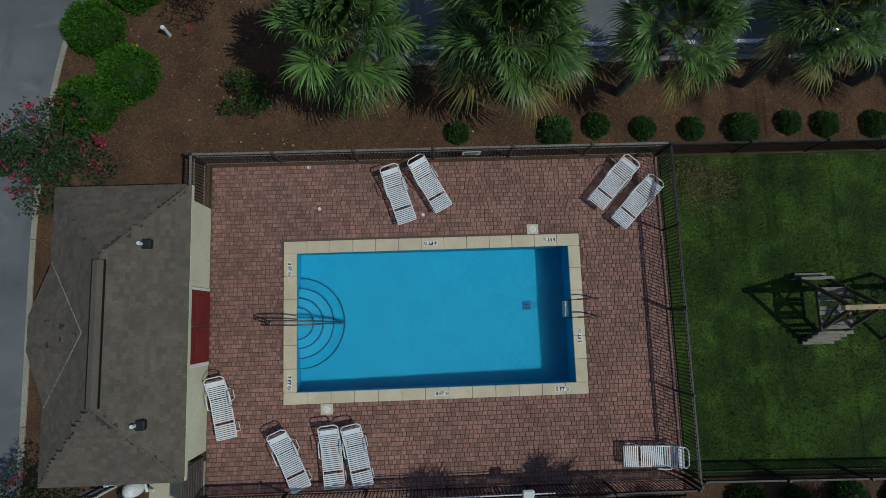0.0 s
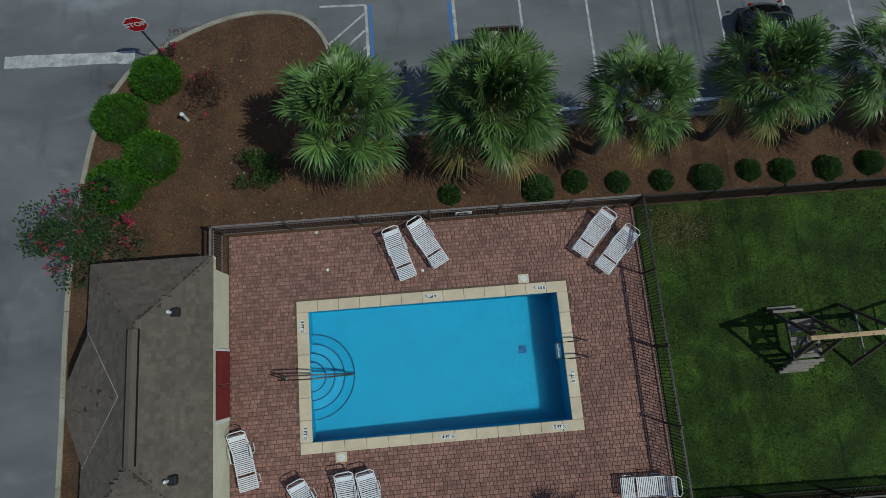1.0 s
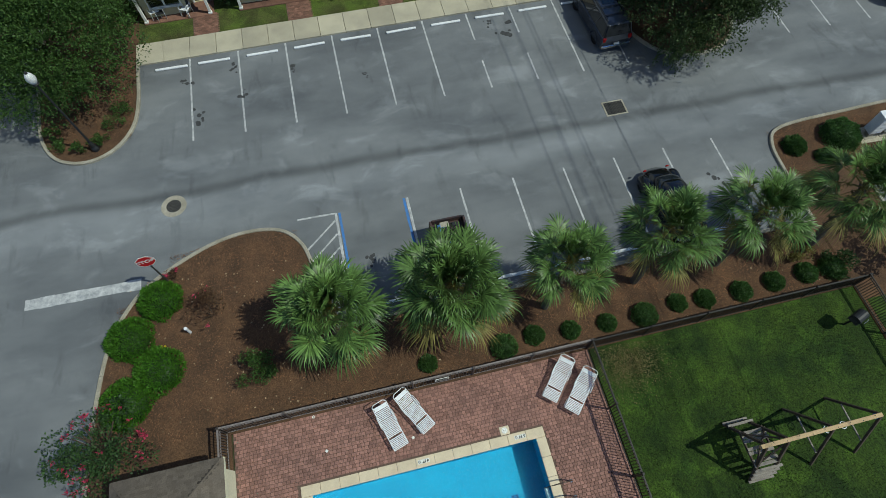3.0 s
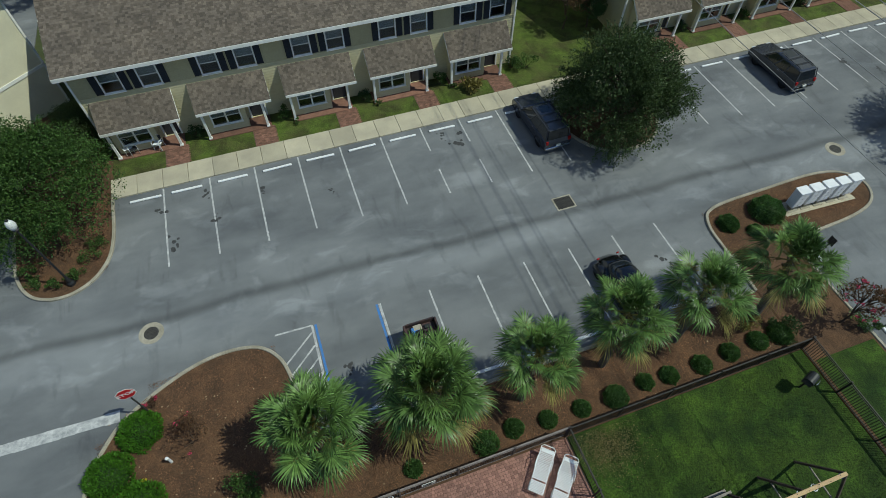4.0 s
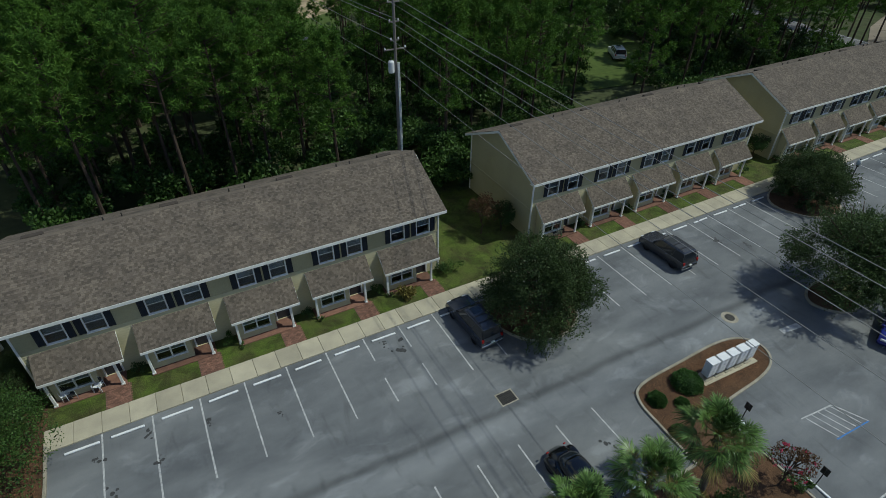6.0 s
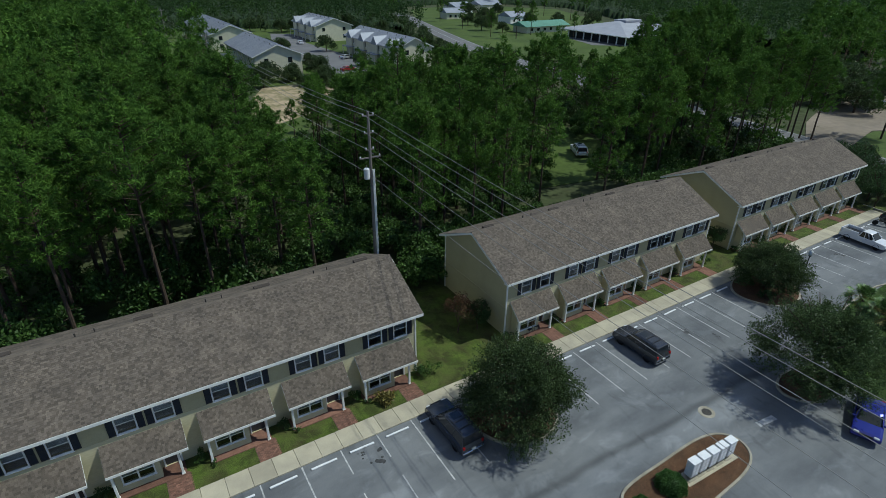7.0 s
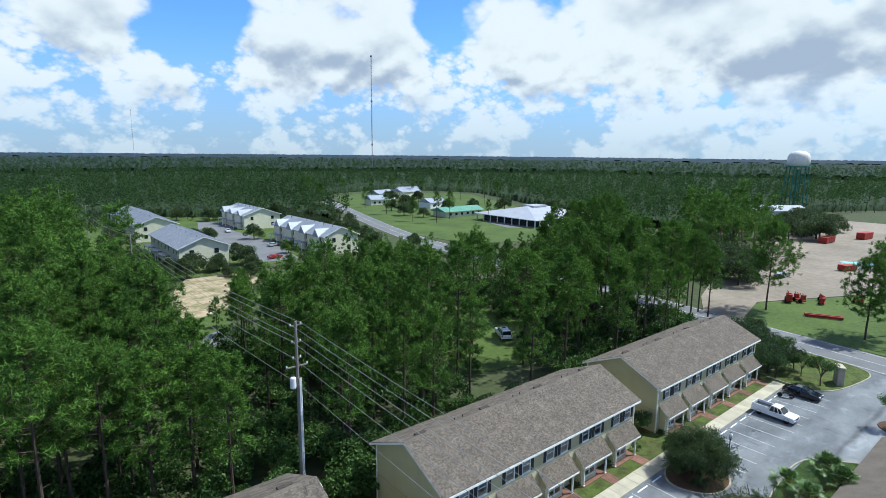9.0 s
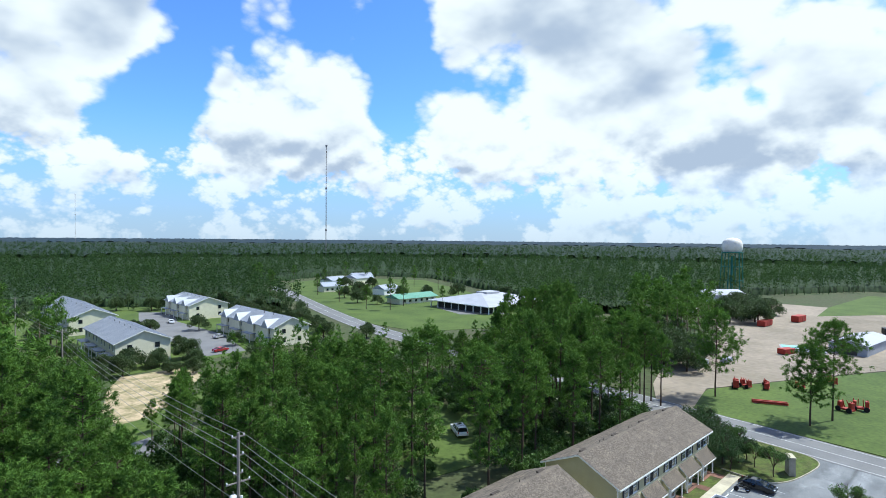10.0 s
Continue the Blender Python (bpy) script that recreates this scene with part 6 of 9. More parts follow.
def shrub(name, x, y, rx, rz, material, label, n=500, leaf=0.09, seed=1, group="", category="shrub", ground=0.05, flowers=0, upright=0.3, stemmed=True):
    """A bush of many small leaves on short stems, with an uneven outline."""
    r = np.random.default_rng(seed)
    c = clumps(r, n, rx, rx, rz, lump=0.34, hollow=0.5) + np.array([0, 0, rz * 0.75])
    c[:, 2] = np.maximum(c[:, 2], 0.03)
    V, F = leaves(c, leaf, r, upright)
    t = thing(name, label, category, group, at=(x, y, ground))
    piece("foliage", tri_mesh("foliage", V, F, material), t, pose(0, 0, 0))
    if stemmed:
        b = Build()
        for k in range(5):
            a = k * 1.26 + seed
            b.tube([(0.03 * math.cos(a), 0.03 * math.sin(a), -0.05), (0.5 * rx * math.cos(a), 0.5 * rx * math.sin(a), rz * 0.8)], 0.02, 5, 0.008)
        part("stem", b, M_bark, t)
    if flowers:
        c = clumps(r, flowers * 14, rx, rx, rz, lump=0.12, hollow=0.85, k=flowers) + np.array([0, 0, rz * 0.85])
        V, F = leaves(c, 0.10, r, 0.2)
        piece("flowers", tri_mesh("flowers", V, F, M_flower), t, pose(0, 0, 0))["label"] = "clusters of pink-red flowers"
    return t


def clipped(x, y, rx, rz, seed, lab="bright green clipped rounded bush beside the kerb", name="clipped_bush", group="clipped bushes at the corner", n=5200, size=1.0, material=None):
    """A round clipped bush: a dense skin of small leaves standing up."""
    r = np.random.default_rng(seed)
    material = material or M_bush
    u = unit(r.normal(size=(n, 3)))
    u[:, 2] = np.abs(u[:, 2])
    bump = 1 + 0.07 * np.sin(u[:, 0] * 5 + seed) * np.cos(u[:, 1] * 6) + 0.05 * np.sin(u[:, 2] * 9 + u[:, 0] * 7)
    c = u * np.array([rx, rx, rz]) * (bump * r.uniform(0.86, 1.0, n))[:, None]
    d = u * 0.8 + r.normal(size=(n, 3)) * 0.5 + np.array([0, 0, 0.4])
    V, F = blades(c, d, r.uniform(0.07, 0.14, n) * size, 0.05 * size, r)
    t = thing(name, lab, "bush", group, at=(x, y, 0.05))
    piece("foliage", tri_mesh("foliage", V, F, material), t, pose(0, 0, 0))
    # solid dark dome; its colour stands for the shade inside the bush
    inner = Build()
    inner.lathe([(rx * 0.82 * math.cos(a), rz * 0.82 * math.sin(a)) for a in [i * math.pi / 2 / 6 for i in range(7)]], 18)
    part("twig_core", inner, M_shrub, t, "dark dome inside the bush, inner shade in its colour")
    return t


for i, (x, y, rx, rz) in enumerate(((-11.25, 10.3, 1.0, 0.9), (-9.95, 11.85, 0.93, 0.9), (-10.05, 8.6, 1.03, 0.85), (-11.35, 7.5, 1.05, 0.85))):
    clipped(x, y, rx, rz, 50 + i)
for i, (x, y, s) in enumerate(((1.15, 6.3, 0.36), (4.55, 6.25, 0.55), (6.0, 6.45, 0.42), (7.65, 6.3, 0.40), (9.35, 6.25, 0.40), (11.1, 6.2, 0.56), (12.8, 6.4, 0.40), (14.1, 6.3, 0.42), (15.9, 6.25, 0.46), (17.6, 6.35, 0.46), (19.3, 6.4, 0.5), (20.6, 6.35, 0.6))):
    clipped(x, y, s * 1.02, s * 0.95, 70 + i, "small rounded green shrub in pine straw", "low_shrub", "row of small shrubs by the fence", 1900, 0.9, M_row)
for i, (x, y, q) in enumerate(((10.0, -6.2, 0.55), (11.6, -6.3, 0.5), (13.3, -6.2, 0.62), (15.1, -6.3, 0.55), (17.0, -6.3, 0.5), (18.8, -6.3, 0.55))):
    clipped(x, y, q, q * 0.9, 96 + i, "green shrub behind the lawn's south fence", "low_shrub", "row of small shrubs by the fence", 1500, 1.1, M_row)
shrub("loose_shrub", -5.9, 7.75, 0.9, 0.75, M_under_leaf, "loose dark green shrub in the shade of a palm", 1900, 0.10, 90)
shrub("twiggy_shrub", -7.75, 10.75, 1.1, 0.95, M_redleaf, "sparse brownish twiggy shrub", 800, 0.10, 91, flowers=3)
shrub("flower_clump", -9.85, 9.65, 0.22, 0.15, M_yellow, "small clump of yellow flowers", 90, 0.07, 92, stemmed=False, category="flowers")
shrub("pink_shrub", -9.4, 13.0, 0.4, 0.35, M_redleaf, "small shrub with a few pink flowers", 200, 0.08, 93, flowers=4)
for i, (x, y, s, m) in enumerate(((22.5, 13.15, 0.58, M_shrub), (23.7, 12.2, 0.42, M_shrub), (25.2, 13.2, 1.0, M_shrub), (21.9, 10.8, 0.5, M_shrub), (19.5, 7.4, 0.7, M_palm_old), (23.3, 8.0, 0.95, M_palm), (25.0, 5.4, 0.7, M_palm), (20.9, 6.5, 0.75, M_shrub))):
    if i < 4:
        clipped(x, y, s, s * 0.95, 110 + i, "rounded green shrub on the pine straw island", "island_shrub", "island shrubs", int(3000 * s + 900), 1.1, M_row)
        continue
    shrub("island_shrub", x, y, s, s * 0.8, m, "rounded shrub on the pine straw island", int(900 * s + 300), 0.11, 110 + i)
for i, (x, y, s) in enumerate(((-14.9, 21.8, 0.5), (-14.0, 21.3, 0.5), (-13.0, 21.7, 0.5), (-12.2, 22.6, 0.62), (-11.9, 23.6, 0.6), (-15.4, 22.6, 0.5))):
    shrub("island_shrub", x, y, s, s * 0.75, M_under_leaf, "small green shrub at the island's tip", 600, 0.09, 130 + i)
for s in (0, 36.85, 69.85):
    for k in range(6):
        x = X0 + 0.25 + k * UNIT - 0.45 + s
        i = int(200 + s + k)
        shrub("porch_shrub", x + 0.1, 30.75, 0.55, 0.6, M_shrub if k % 2 else M_under_leaf, "dark green shrub beside a porch", 600, 0.10, i, "shrubs between the porches")
        if s == 0 and k in (2, 3, 4):
            shrub("porch_shrub", x + 0.9, 30.0, 0.3, 0.28, M_under_leaf, "low plant at the lawn's edge", 260, 0.08, i + 300, "shrubs between the porches")
shrub("fern_clump", 12.9, 29.6, 0.75, 0.45, M_palm_old, "yellow-green fern-like plants before a porch", 380, 0.34, 260, category="ferns")
shrub("corner_bush", 17.4, 30.4, 0.95, 0.8, M_under_leaf, "green bush at the corner of the townhouses", 900, 0.11, 261)


def tree_meshes(seed, H, rx, rz, material, n=5200, leaf=0.17, limbs=9, r0=0.22, droop=0.0, flowers=0, low=0.25):
    """A broad tree: a tapered trunk, forked limbs and a crown of single leaves in lobes."""
    r, q = np.random.default_rng(seed), random.Random(seed)
    b = Build()
    fork = H * 0.32
    trunk_mesh(b, fork, r0, r0 * 0.72, (q.uniform(-0.15, 0.15), q.uniform(-0.15, 0.15)), 0.03, 9, q)
    for k in range(limbs):
        a = k * 2.4 + q.uniform(-0.3, 0.3)
        rr = rx * q.uniform(0.45, 0.8)
        zt = H - rz + rz * q.uniform(-0.2, 0.75)
        p1 = (0.3 * rr * math.cos(a), 0.3 * rr * math.sin(a), fork + (zt - fork) * 0.5)
        p2 = (rr * math.cos(a), rr * math.sin(a), zt)
        b.tube([(0, 0, fork - 0.15), p1, p2], r0 * 0.45, 6, 0.02)
        for j in range(3):
            aa = a + q.uniform(-0.9, 0.9)
            b.tube([p1, (p1[0] + rx * 0.4 * math.cos(aa), p1[1] + rx * 0.4 * math.sin(aa), p1[2] + rz * q.uniform(0.1, 0.7))], 0.05, 5, 0.012)
    c = clumps(r, n, rx, rx, rz, lump=0.30, hollow=0.45, low=low) + np.array([0, 0, H - rz])
    V, F = leaves(c, leaf, r, 0.15 - droop)
    tm = b.mesh("trunk")
    tm.materials.append(M_bark)
    out = [("trunk", tm), ("crown", tri_mesh("crown", V, F, material))]
    if flowers:
        c = clumps(r, flowers * 34, rx, rx, rz, lump=0.055, hollow=0.9, k=flowers * 3) + np.array([0, 0, H - rz])
        out.append(("flowers", tri_mesh("flowers", *leaves(c, 0.11, r), M_flower)))
    return out


def shooty_meshes(seed, H, rx, rz, material, shoots=1500, per=30, leaf=0.12, low=0.85):
    """A willowy oak: small leaves along arching shoots that stand out of the crown all round."""
    made = tree_meshes(seed, H, rx * 0.92, rz * 0.92, material, 34000, 0.135, low=low)
    r = np.random.default_rng(seed + 9)
    c0 = clumps(r, shoots, rx * 0.88, rx * 0.88, rz * 0.88, lump=0.26, hollow=0.62, k=26, low=low)
    d = unit(c0 / np.array([rx, rx, rz]) + r.normal(size=(shoots, 3)) * 0.35 + np.array([0, 0, 0.25]))
    ln = r.uniform(0.5, 1.25, shoots)
    f = r.uniform(0, 1, (shoots, per))
    p = c0[:, None] + d[:, None] * (f * ln[:, None])[..., None] - np.array([0, 0, 1.0]) * (0.30 * f * f * ln[:, None])[..., None]
    p = p.reshape(-1, 3) + r.normal(size=(shoots * per, 3)) * 0.05 + np.array([0, 0, H - rz])
    V, F = blades(p, np.repeat(d, per, 0) + r.normal(size=(shoots * per, 3)) * 0.7, leaf * r.uniform(0.8, 1.5, shoots * per), leaf * 0.42, r)
    me = tri_mesh("crown", *join([(V, F)]), material)
    return made + [("outer_foliage", me)]


def tree(meshes, x, y, label, category="tree", group="", turn=0.0, s=1.0, z=0.0, name="tree"):
    t = thing(name, label, category, group, at=(x, y, z), turn=turn)
    for nm, me in meshes:
        piece(nm, me, t, Matrix.Diagonal((s, s, s, 1)))
    return t


oak = shooty_meshes(300, 6.4, 3.9, 3.05, M_oak)
oak2 = shooty_meshes(301, 7.0, 4.3, 3.3, M_oak)
bright_oak = shooty_meshes(305, 7.0, 4.2, 3.3, M_under_leaf)
tree(oak, 20.4, 22.8, "dense dark green oak in a bed beside the parking bays", group="lot trees", s=1.12)
tree(oak2, 42.6, 13.9, "broad dark oak shading the lot's corner", group="lot trees", turn=40, s=1.15)
ragged = shooty_meshes(304, 5.9, 3.9, 2.9, M_oak, 1000, 26, 0.15, 0.95)
tree(ragged, 54.2, 24.2, "low dense oak on a round island with a lamp", group="lot trees", turn=130, s=0.98)
for i, (x, y, q) in enumerate(((52.3, 23.0, 0.8), (54.6, 22.0, 0.85), (56.3, 23.4, 0.8), (53.0, 25.6, 0.8), (55.9, 25.4, 0.7))):
    shrub("island_shrub", x, y, q, q * 0.8, M_shrub, "dark shrub under the island oak", 700, 0.14, 140 + i)
tree(bright_oak, -14.3, 26.4, "dense green oak at the end of the parking row", group="lot trees", turn=200, s=1.0)
tree(oak, -12.3, 32.6, "leafy tree beside the townhouses", group="lot trees", turn=80, s=0.5)
far_oak = tree_meshes(302, 6.4, 3.9, 3.05, M_oak, 6500, 0.36, low=0.75)
far_oak2 = tree_meshes(303, 7.2, 4.2, 3.4, M_oak, 6500, 0.38, low=0.7)
crape = tree_meshes(310, 2.9, 1.85, 1.15, M_shrub, 3900, 0.12, 9, 0.07, flowers=12)
tree(crape, -11.55, 5.45, "crape myrtle with pink-red blossoms beside the pool house", "crape myrtle", name="crape_myrtle")
tree(crape, -11.7, -5.6, "crape myrtle with pink blossoms behind the pool house", "crape myrtle", name="crape_myrtle", turn=120, s=0.9)
crape2 = tree_meshes(311, 3.4, 1.25, 1.1, M_redleaf, 1500, 0.12, 6, 0.06, flowers=7)
tree(crape2, 24.1, 5.9, "small crape myrtle with pink flowers by the fence", "crape myrtle", name="crape_myrtle")
crape3 = tree_meshes(314, 3.6, 1.4, 1.2, M_redleaf, 1800, 0.12, 6, 0.06)
tree(crape3, 22.3, 34.0, "small reddish crape myrtle between the townhouses", "crape myrtle", name="crape_myrtle", turn=70, s=1.15)
thin = tree_meshes(312, 5.2, 2.3, 2.0, M_under_leaf, 3800, 0.17, 8, 0.10)
for x, y, s in ((90.5, 23.6, 0.95), (92.2, 26.6, 0.8), (96.0, 30.5, 1.0), (83.0, 13.5, 1.0), (112.0, 4.0, 1.0), (106.5, 8.5, 1.1)):
    tree(thin, x, y, "thin young tree by the entrance", group="entrance trees", turn=x * 17, s=s)
holly = tree_meshes(313, 4.2, 1.7, 1.9, M_shrub, 4200, 0.16, 8, 0.10)
for x, y, s in ((87.6, 31.4, 1.15), (88.4, 28.8, 1.1), (90.4, 30.6, 1.25), (92.2, 28.8, 1.1), (90.0, 33.8, 1.3), (93.5, 31.6, 1.25), (94.6, 28.4, 1.0), (97.0, 32.4, 1.2), (92.6, 35.6, 1.35), (96.0, 36.0, 1.4), (100.0, 35.4, 1.2), (103.0, 38.0, 1.3), (98.5, 39.0, 1.4), (57.2, 32.5, 0.8), (24.2, 33.6, 0.8)):
    tree(holly, x, y, "dense dark evergreen at the end of the townhouses", group="evergreens", turn=x * 31, s=s)


def pine_arrays(seed, H, tufts, per, R, bare=0.42, leaf=0.45, width=0.06, rise=0.35, spreadout=0.34):
    """Starry brushes of long needles in flat sprays along uneven whorled limbs, with sky between them."""
    r = np.random.default_rng(seed)
    nl = max(9, int(tufts / 5.5))
    f = np.sort(r.uniform(0, 1, nl)) ** 0.8
    z = H * (bare + (0.96 - bare) * f)
    az = np.arange(nl) * 2.4 + r.uniform(-0.7, 0.7, nl)
    ln = R * (0.22 + 0.85 * np.sin(np.pi * (0.26 + 0.70 * f)) ** 0.9) * r.uniform(0.45, 1.2, nl)
    i = np.arange(tufts) % nl
    t = np.where(np.arange(tufts) < nl, 1.0, r.uniform(0.30, 1.0, tufts) ** 0.7)
    side = r.normal(size=tufts) * spreadout * ln[i] * 0.55
    out = ln[i] * t
    ca, sa = np.cos(az[i]), np.sin(az[i])
    c = np.stack([ca * out - sa * side, sa * out + ca * side, z[i] + out * rise + r.normal(size=tufts) * 0.22], 1)
    top = np.array([0, 0, H * 0.97])
    c[: max(3, tufts // 24)] = top + r.normal(size=(max(3, tufts // 24), 3)) * np.array([0.28, 0.28, 0.55])
    u = unit(r.normal(size=(tufts * per, 3)) + np.repeat(np.stack([ca, sa, np.full(tufts, 0.9)], 1), per, 0) * 0.45)
    cc = np.repeat(c, per, 0) + r.normal(size=(tufts * per, 3)) * leaf * 0.22
    size = np.repeat(r.uniform(0.7, 1.25, tufts), per) * leaf
    V, F = needles(cc, u, size * r.uniform(0.7, 1.2, tufts * per), width, r)
    limbs = [((0, 0, z[k] - 0.25), (math.cos(az[k]) * ln[k] * 0.92, math.sin(az[k]) * ln[k] * 0.92, z[k] + ln[k] * rise * 0.92 - 0.08)) for k in range(nl)]
    return V, F, limbs


def pine_meshes(seed, H, R, tufts=260, per=26, bare=0.42, leaf=0.46, width=0.085, rise=0.40):
    V, F, limbs = pine_arrays(seed, H, tufts, per, R, bare, leaf, width, rise)
    b = Build()
    q = random.Random(seed)
    trunk_mesh(b, H * 0.97, 0.20, 0.03, (0, 0), 0.05, 7, q, 7)
    for p, e in limbs:
        b.tube([p, e], 0.04, 4, 0.012, caps=False)
    for k in range(7):                     # dead stubs on the bare stem
        z, a, w = H * (0.14 + 0.04 * k), k * 2.1, q.uniform(0.4, 1.1)
        b.tube([(0, 0, z), (w * math.cos(a), w * math.sin(a), z + 0.1)], 0.025, 4, 0.01, caps=False)
    tm = b.mesh("trunk")
    tm.materials.append(M_bark)
    return [("trunk", tm), ("crown", tri_mesh("crown", V, F, M_pine))]


pines = [pine_meshes(400, 17.0, 2.9, 330, bare=0.36), pine_meshes(401, 15.0, 2.7, 290, bare=0.30), pine_meshes(402, 19.0, 2.9, 290, bare=0.48), pine_meshes(403, 13.0, 2.8, 280, bare=0.20), pine_meshes(404, 16.5, 2.3, 220, bare=0.50)]
# old pines standing free: wide open crowns on strong limbs
old_pines = [pine_meshes(405, 19.5, 5.4, 640, 26, 0.28, 0.58, 0.10, 0.25), pine_meshes(406, 20.0, 5.6, 480, 26, 0.44, 0.58, 0.10, 0.22), pine_meshes(407, 15.5, 4.6, 520, 26, 0.22, 0.55, 0.10, 0.2)]


PINE_H = (17.0, 15.0, 19.0, 13.0, 16.5)


def inside(x, y, poly):
    hit = False
    for (x0, y0), (x1, y1) in zip(poly, poly[1:] + poly[:1]):
        if (y0 > y) != (y1 > y) and x < (x1 - x0) * (y - y0) / (y1 - y0) + x0:
            hit = not hit
    return hit


def near_path(x, y, path, d):
    for (x0, y0), (x1, y1) in zip(path[:-1], path[1:]):
        vx, vy = x1 - x0, y1 - y0
        t = max(0, min(1, ((x - x0) * vx + (y - y0) * vy) / (vx * vx + vy * vy)))
        if (x0 + t * vx - x) ** 2 + (y0 + t * vy - y) ** 2 < d * d:
            return True
    return False


OPEN = [[(22, 93), (31, 93), (36, 110), (46, 121), (58, 142), (60, 156), (30, 156), (26, 125), (18, 110)],       # sandy plot and its street
        [(28, 150), (56, 154), (70, 152), (112, 150), (118, 200), (108, 240), (100, 268), (76, 276), (58, 292), (30, 292), (24, 250)],  # houses
        [(131, 146), (128, 186), (142, 236), (172, 325), (198, 380), (268, 408), (306, 330), (266, 240), (238, 186), (208, 142), (160, 134)],  # field
        [(110, 44), (130, 66), (215, 74), (262, 100), (296, 140), (350, 118), (460, 66), (460, -40), (345, -120), (100, -120), (105, 20)],  # yard
        [(46, 49), (57, 46.5), (79, 66), (81, 86), (67, 94), (55, 80)],                                             # glade, with a wedge opened along the camera's line to the white suv
        [(-80, -80), (104, -80), (108, 47), (88, 44.5), (-11, 44.5), (-14, 64), (-80, 64)]]                       # the estate itself


def woods(x, y):
    if any(inside(x, y, p) for p in OPEN) or near_path(x, y, hw, 10):
        return False
    if 15.2 < x < 26.0 and y < 330 and not (y < 54 and (x < 16 or x > 25)):
        return False
    return True


wr = random.Random(21)


def spread(n, pick, gap):
    """Places at random, no two nearer than the gap."""
    got, grid, tries = [], {}, 0
    while len(got) < n and tries < n * 30:
        tries += 1
        x, y = pick()
        k = (int(x // gap), int(y // gap))
        if any((a - x) ** 2 + (c - y) ** 2 < gap * gap for i in (-1, 0, 1) for j in (-1, 0, 1) for a, c in grid.get((k[0] + i, k[1] + j), ())):
            continue
        if not woods(x, y):
            continue
        grid.setdefault(k, []).append((x, y))
        got.append((x, y))
    return got


PINE = "tall slender pine with a tufted dark green crown"
near_west = spread(150, lambda: (wr.uniform(-48, 15), 48.5 + 56 * wr.random() ** 1.3), 3.0)
near_east = spread(120, lambda: (wr.uniform(26, 112), 46 + 58 * wr.random()), 4.2)
# bearing and ground distance of the treetop line, read off the camera's view
SIGHT_LIMIT = ((4, 342), (7, 288), (8.8, 222), (11.2, 178), (12.9, 148), (14.5, 112), (17, 150), (19, 182), (21.5, 163), (24.5, 201), (31, 204), (36, 200), (39, 189), (44.5, 205), (49.3, 227), (51, 409), (57, 500), (59.6, 265), (62, 256), (65.5, 313), (67.5, 221), (69.5, 173), (74, 150), (95, 150))


def top_limit(x, y):
    """How high a tree may stand in the camera's view before it hides the far fields, by its bearing from the pool."""
    a, d = math.degrees(math.atan2(x, y)), math.hypot(x, y)
    if a <= SIGHT_LIMIT[0][0]:
        return 34.0 * (1 - d / SIGHT_LIMIT[0][1])
    for (a0, d0), (a1, d1) in zip(SIGHT_LIMIT[:-1], SIGHT_LIMIT[1:]):
        if a <= a1:
            return 34.0 * (1 - d / (d0 + (d1 - d0) * (a - a0) / (a1 - a0)))
    return 34.0 * (1 - d / 150)


for x, y in near_west + near_east:
    k = wr.randrange(5) if x < 20 else wr.choice((0, 1, 2, 2, 4, 4))
    s = wr.uniform(0.85, 1.15)
    if x < 20 and y < 62:            # tall bare stems at the wood's edge
        k, s = wr.choice((2, 4, 0, 1)), wr.uniform(0.9, 1.12)
    if x < 20:
        s = min(s, top_limit(x, y) * wr.uniform(0.9, 1.0) / PINE_H[k])
    if x > 20:                       # heights fitted to the camera's treetop line
        s = min(22.0, top_limit(x, y)) * wr.uniform(0.70, 1.0) / PINE_H[k]
    if y < 52 and x > 20:
        s *= 0.85
    # no trees on the camera's sight line to the white suv
    if s < 0.42 or near_path(x, y, [(48, 46.5), (69.4, 67.5)], 2.0):
        continue
    t = tree(pines[k], x, y, PINE, "pine tree", "pine wood", turn=wr.uniform(0, 360), s=s, name="pine_tree")
for x, y, k, s in ((60.2, 65.9, 2, 1.1), (50.5, 58.5, 2, 1.12), (112.0, 50.0, 0, 0.9), (114.0, 53.0, 2, 0.85), (117.0, 57.0, 0, 0.9), (121.0, 62.0, 2, 0.95), (108.5, 52.0, 2, 0.95), (124.0, 68.0, 0, 0.9), (119, 70, 2, 1.0), (23.5, 63, 4, 0.8)):
    tree(pines[k], x, y, PINE, "pine tree", "pine wood", turn=x * 7, s=s, name="pine_tree")


for x, y, k, s in ((127.9, 44.7, 0, 1.0), (127.6, 23.1, 1, 0.98), (120.9, 25.4, 2, 1.0), (62.6, 56.4, 1, 0.92), (98.0, 62.0, 0, 0.95), (110.0, 58.0, 0, 1.0), (84.0, 60.0, 1, 0.9)):
    tree(old_pines[k], x, y, "old pine with a wide open crown of needle tufts", "pine tree", "old pines", turn=x * 11, s=s, name="pine_tree")
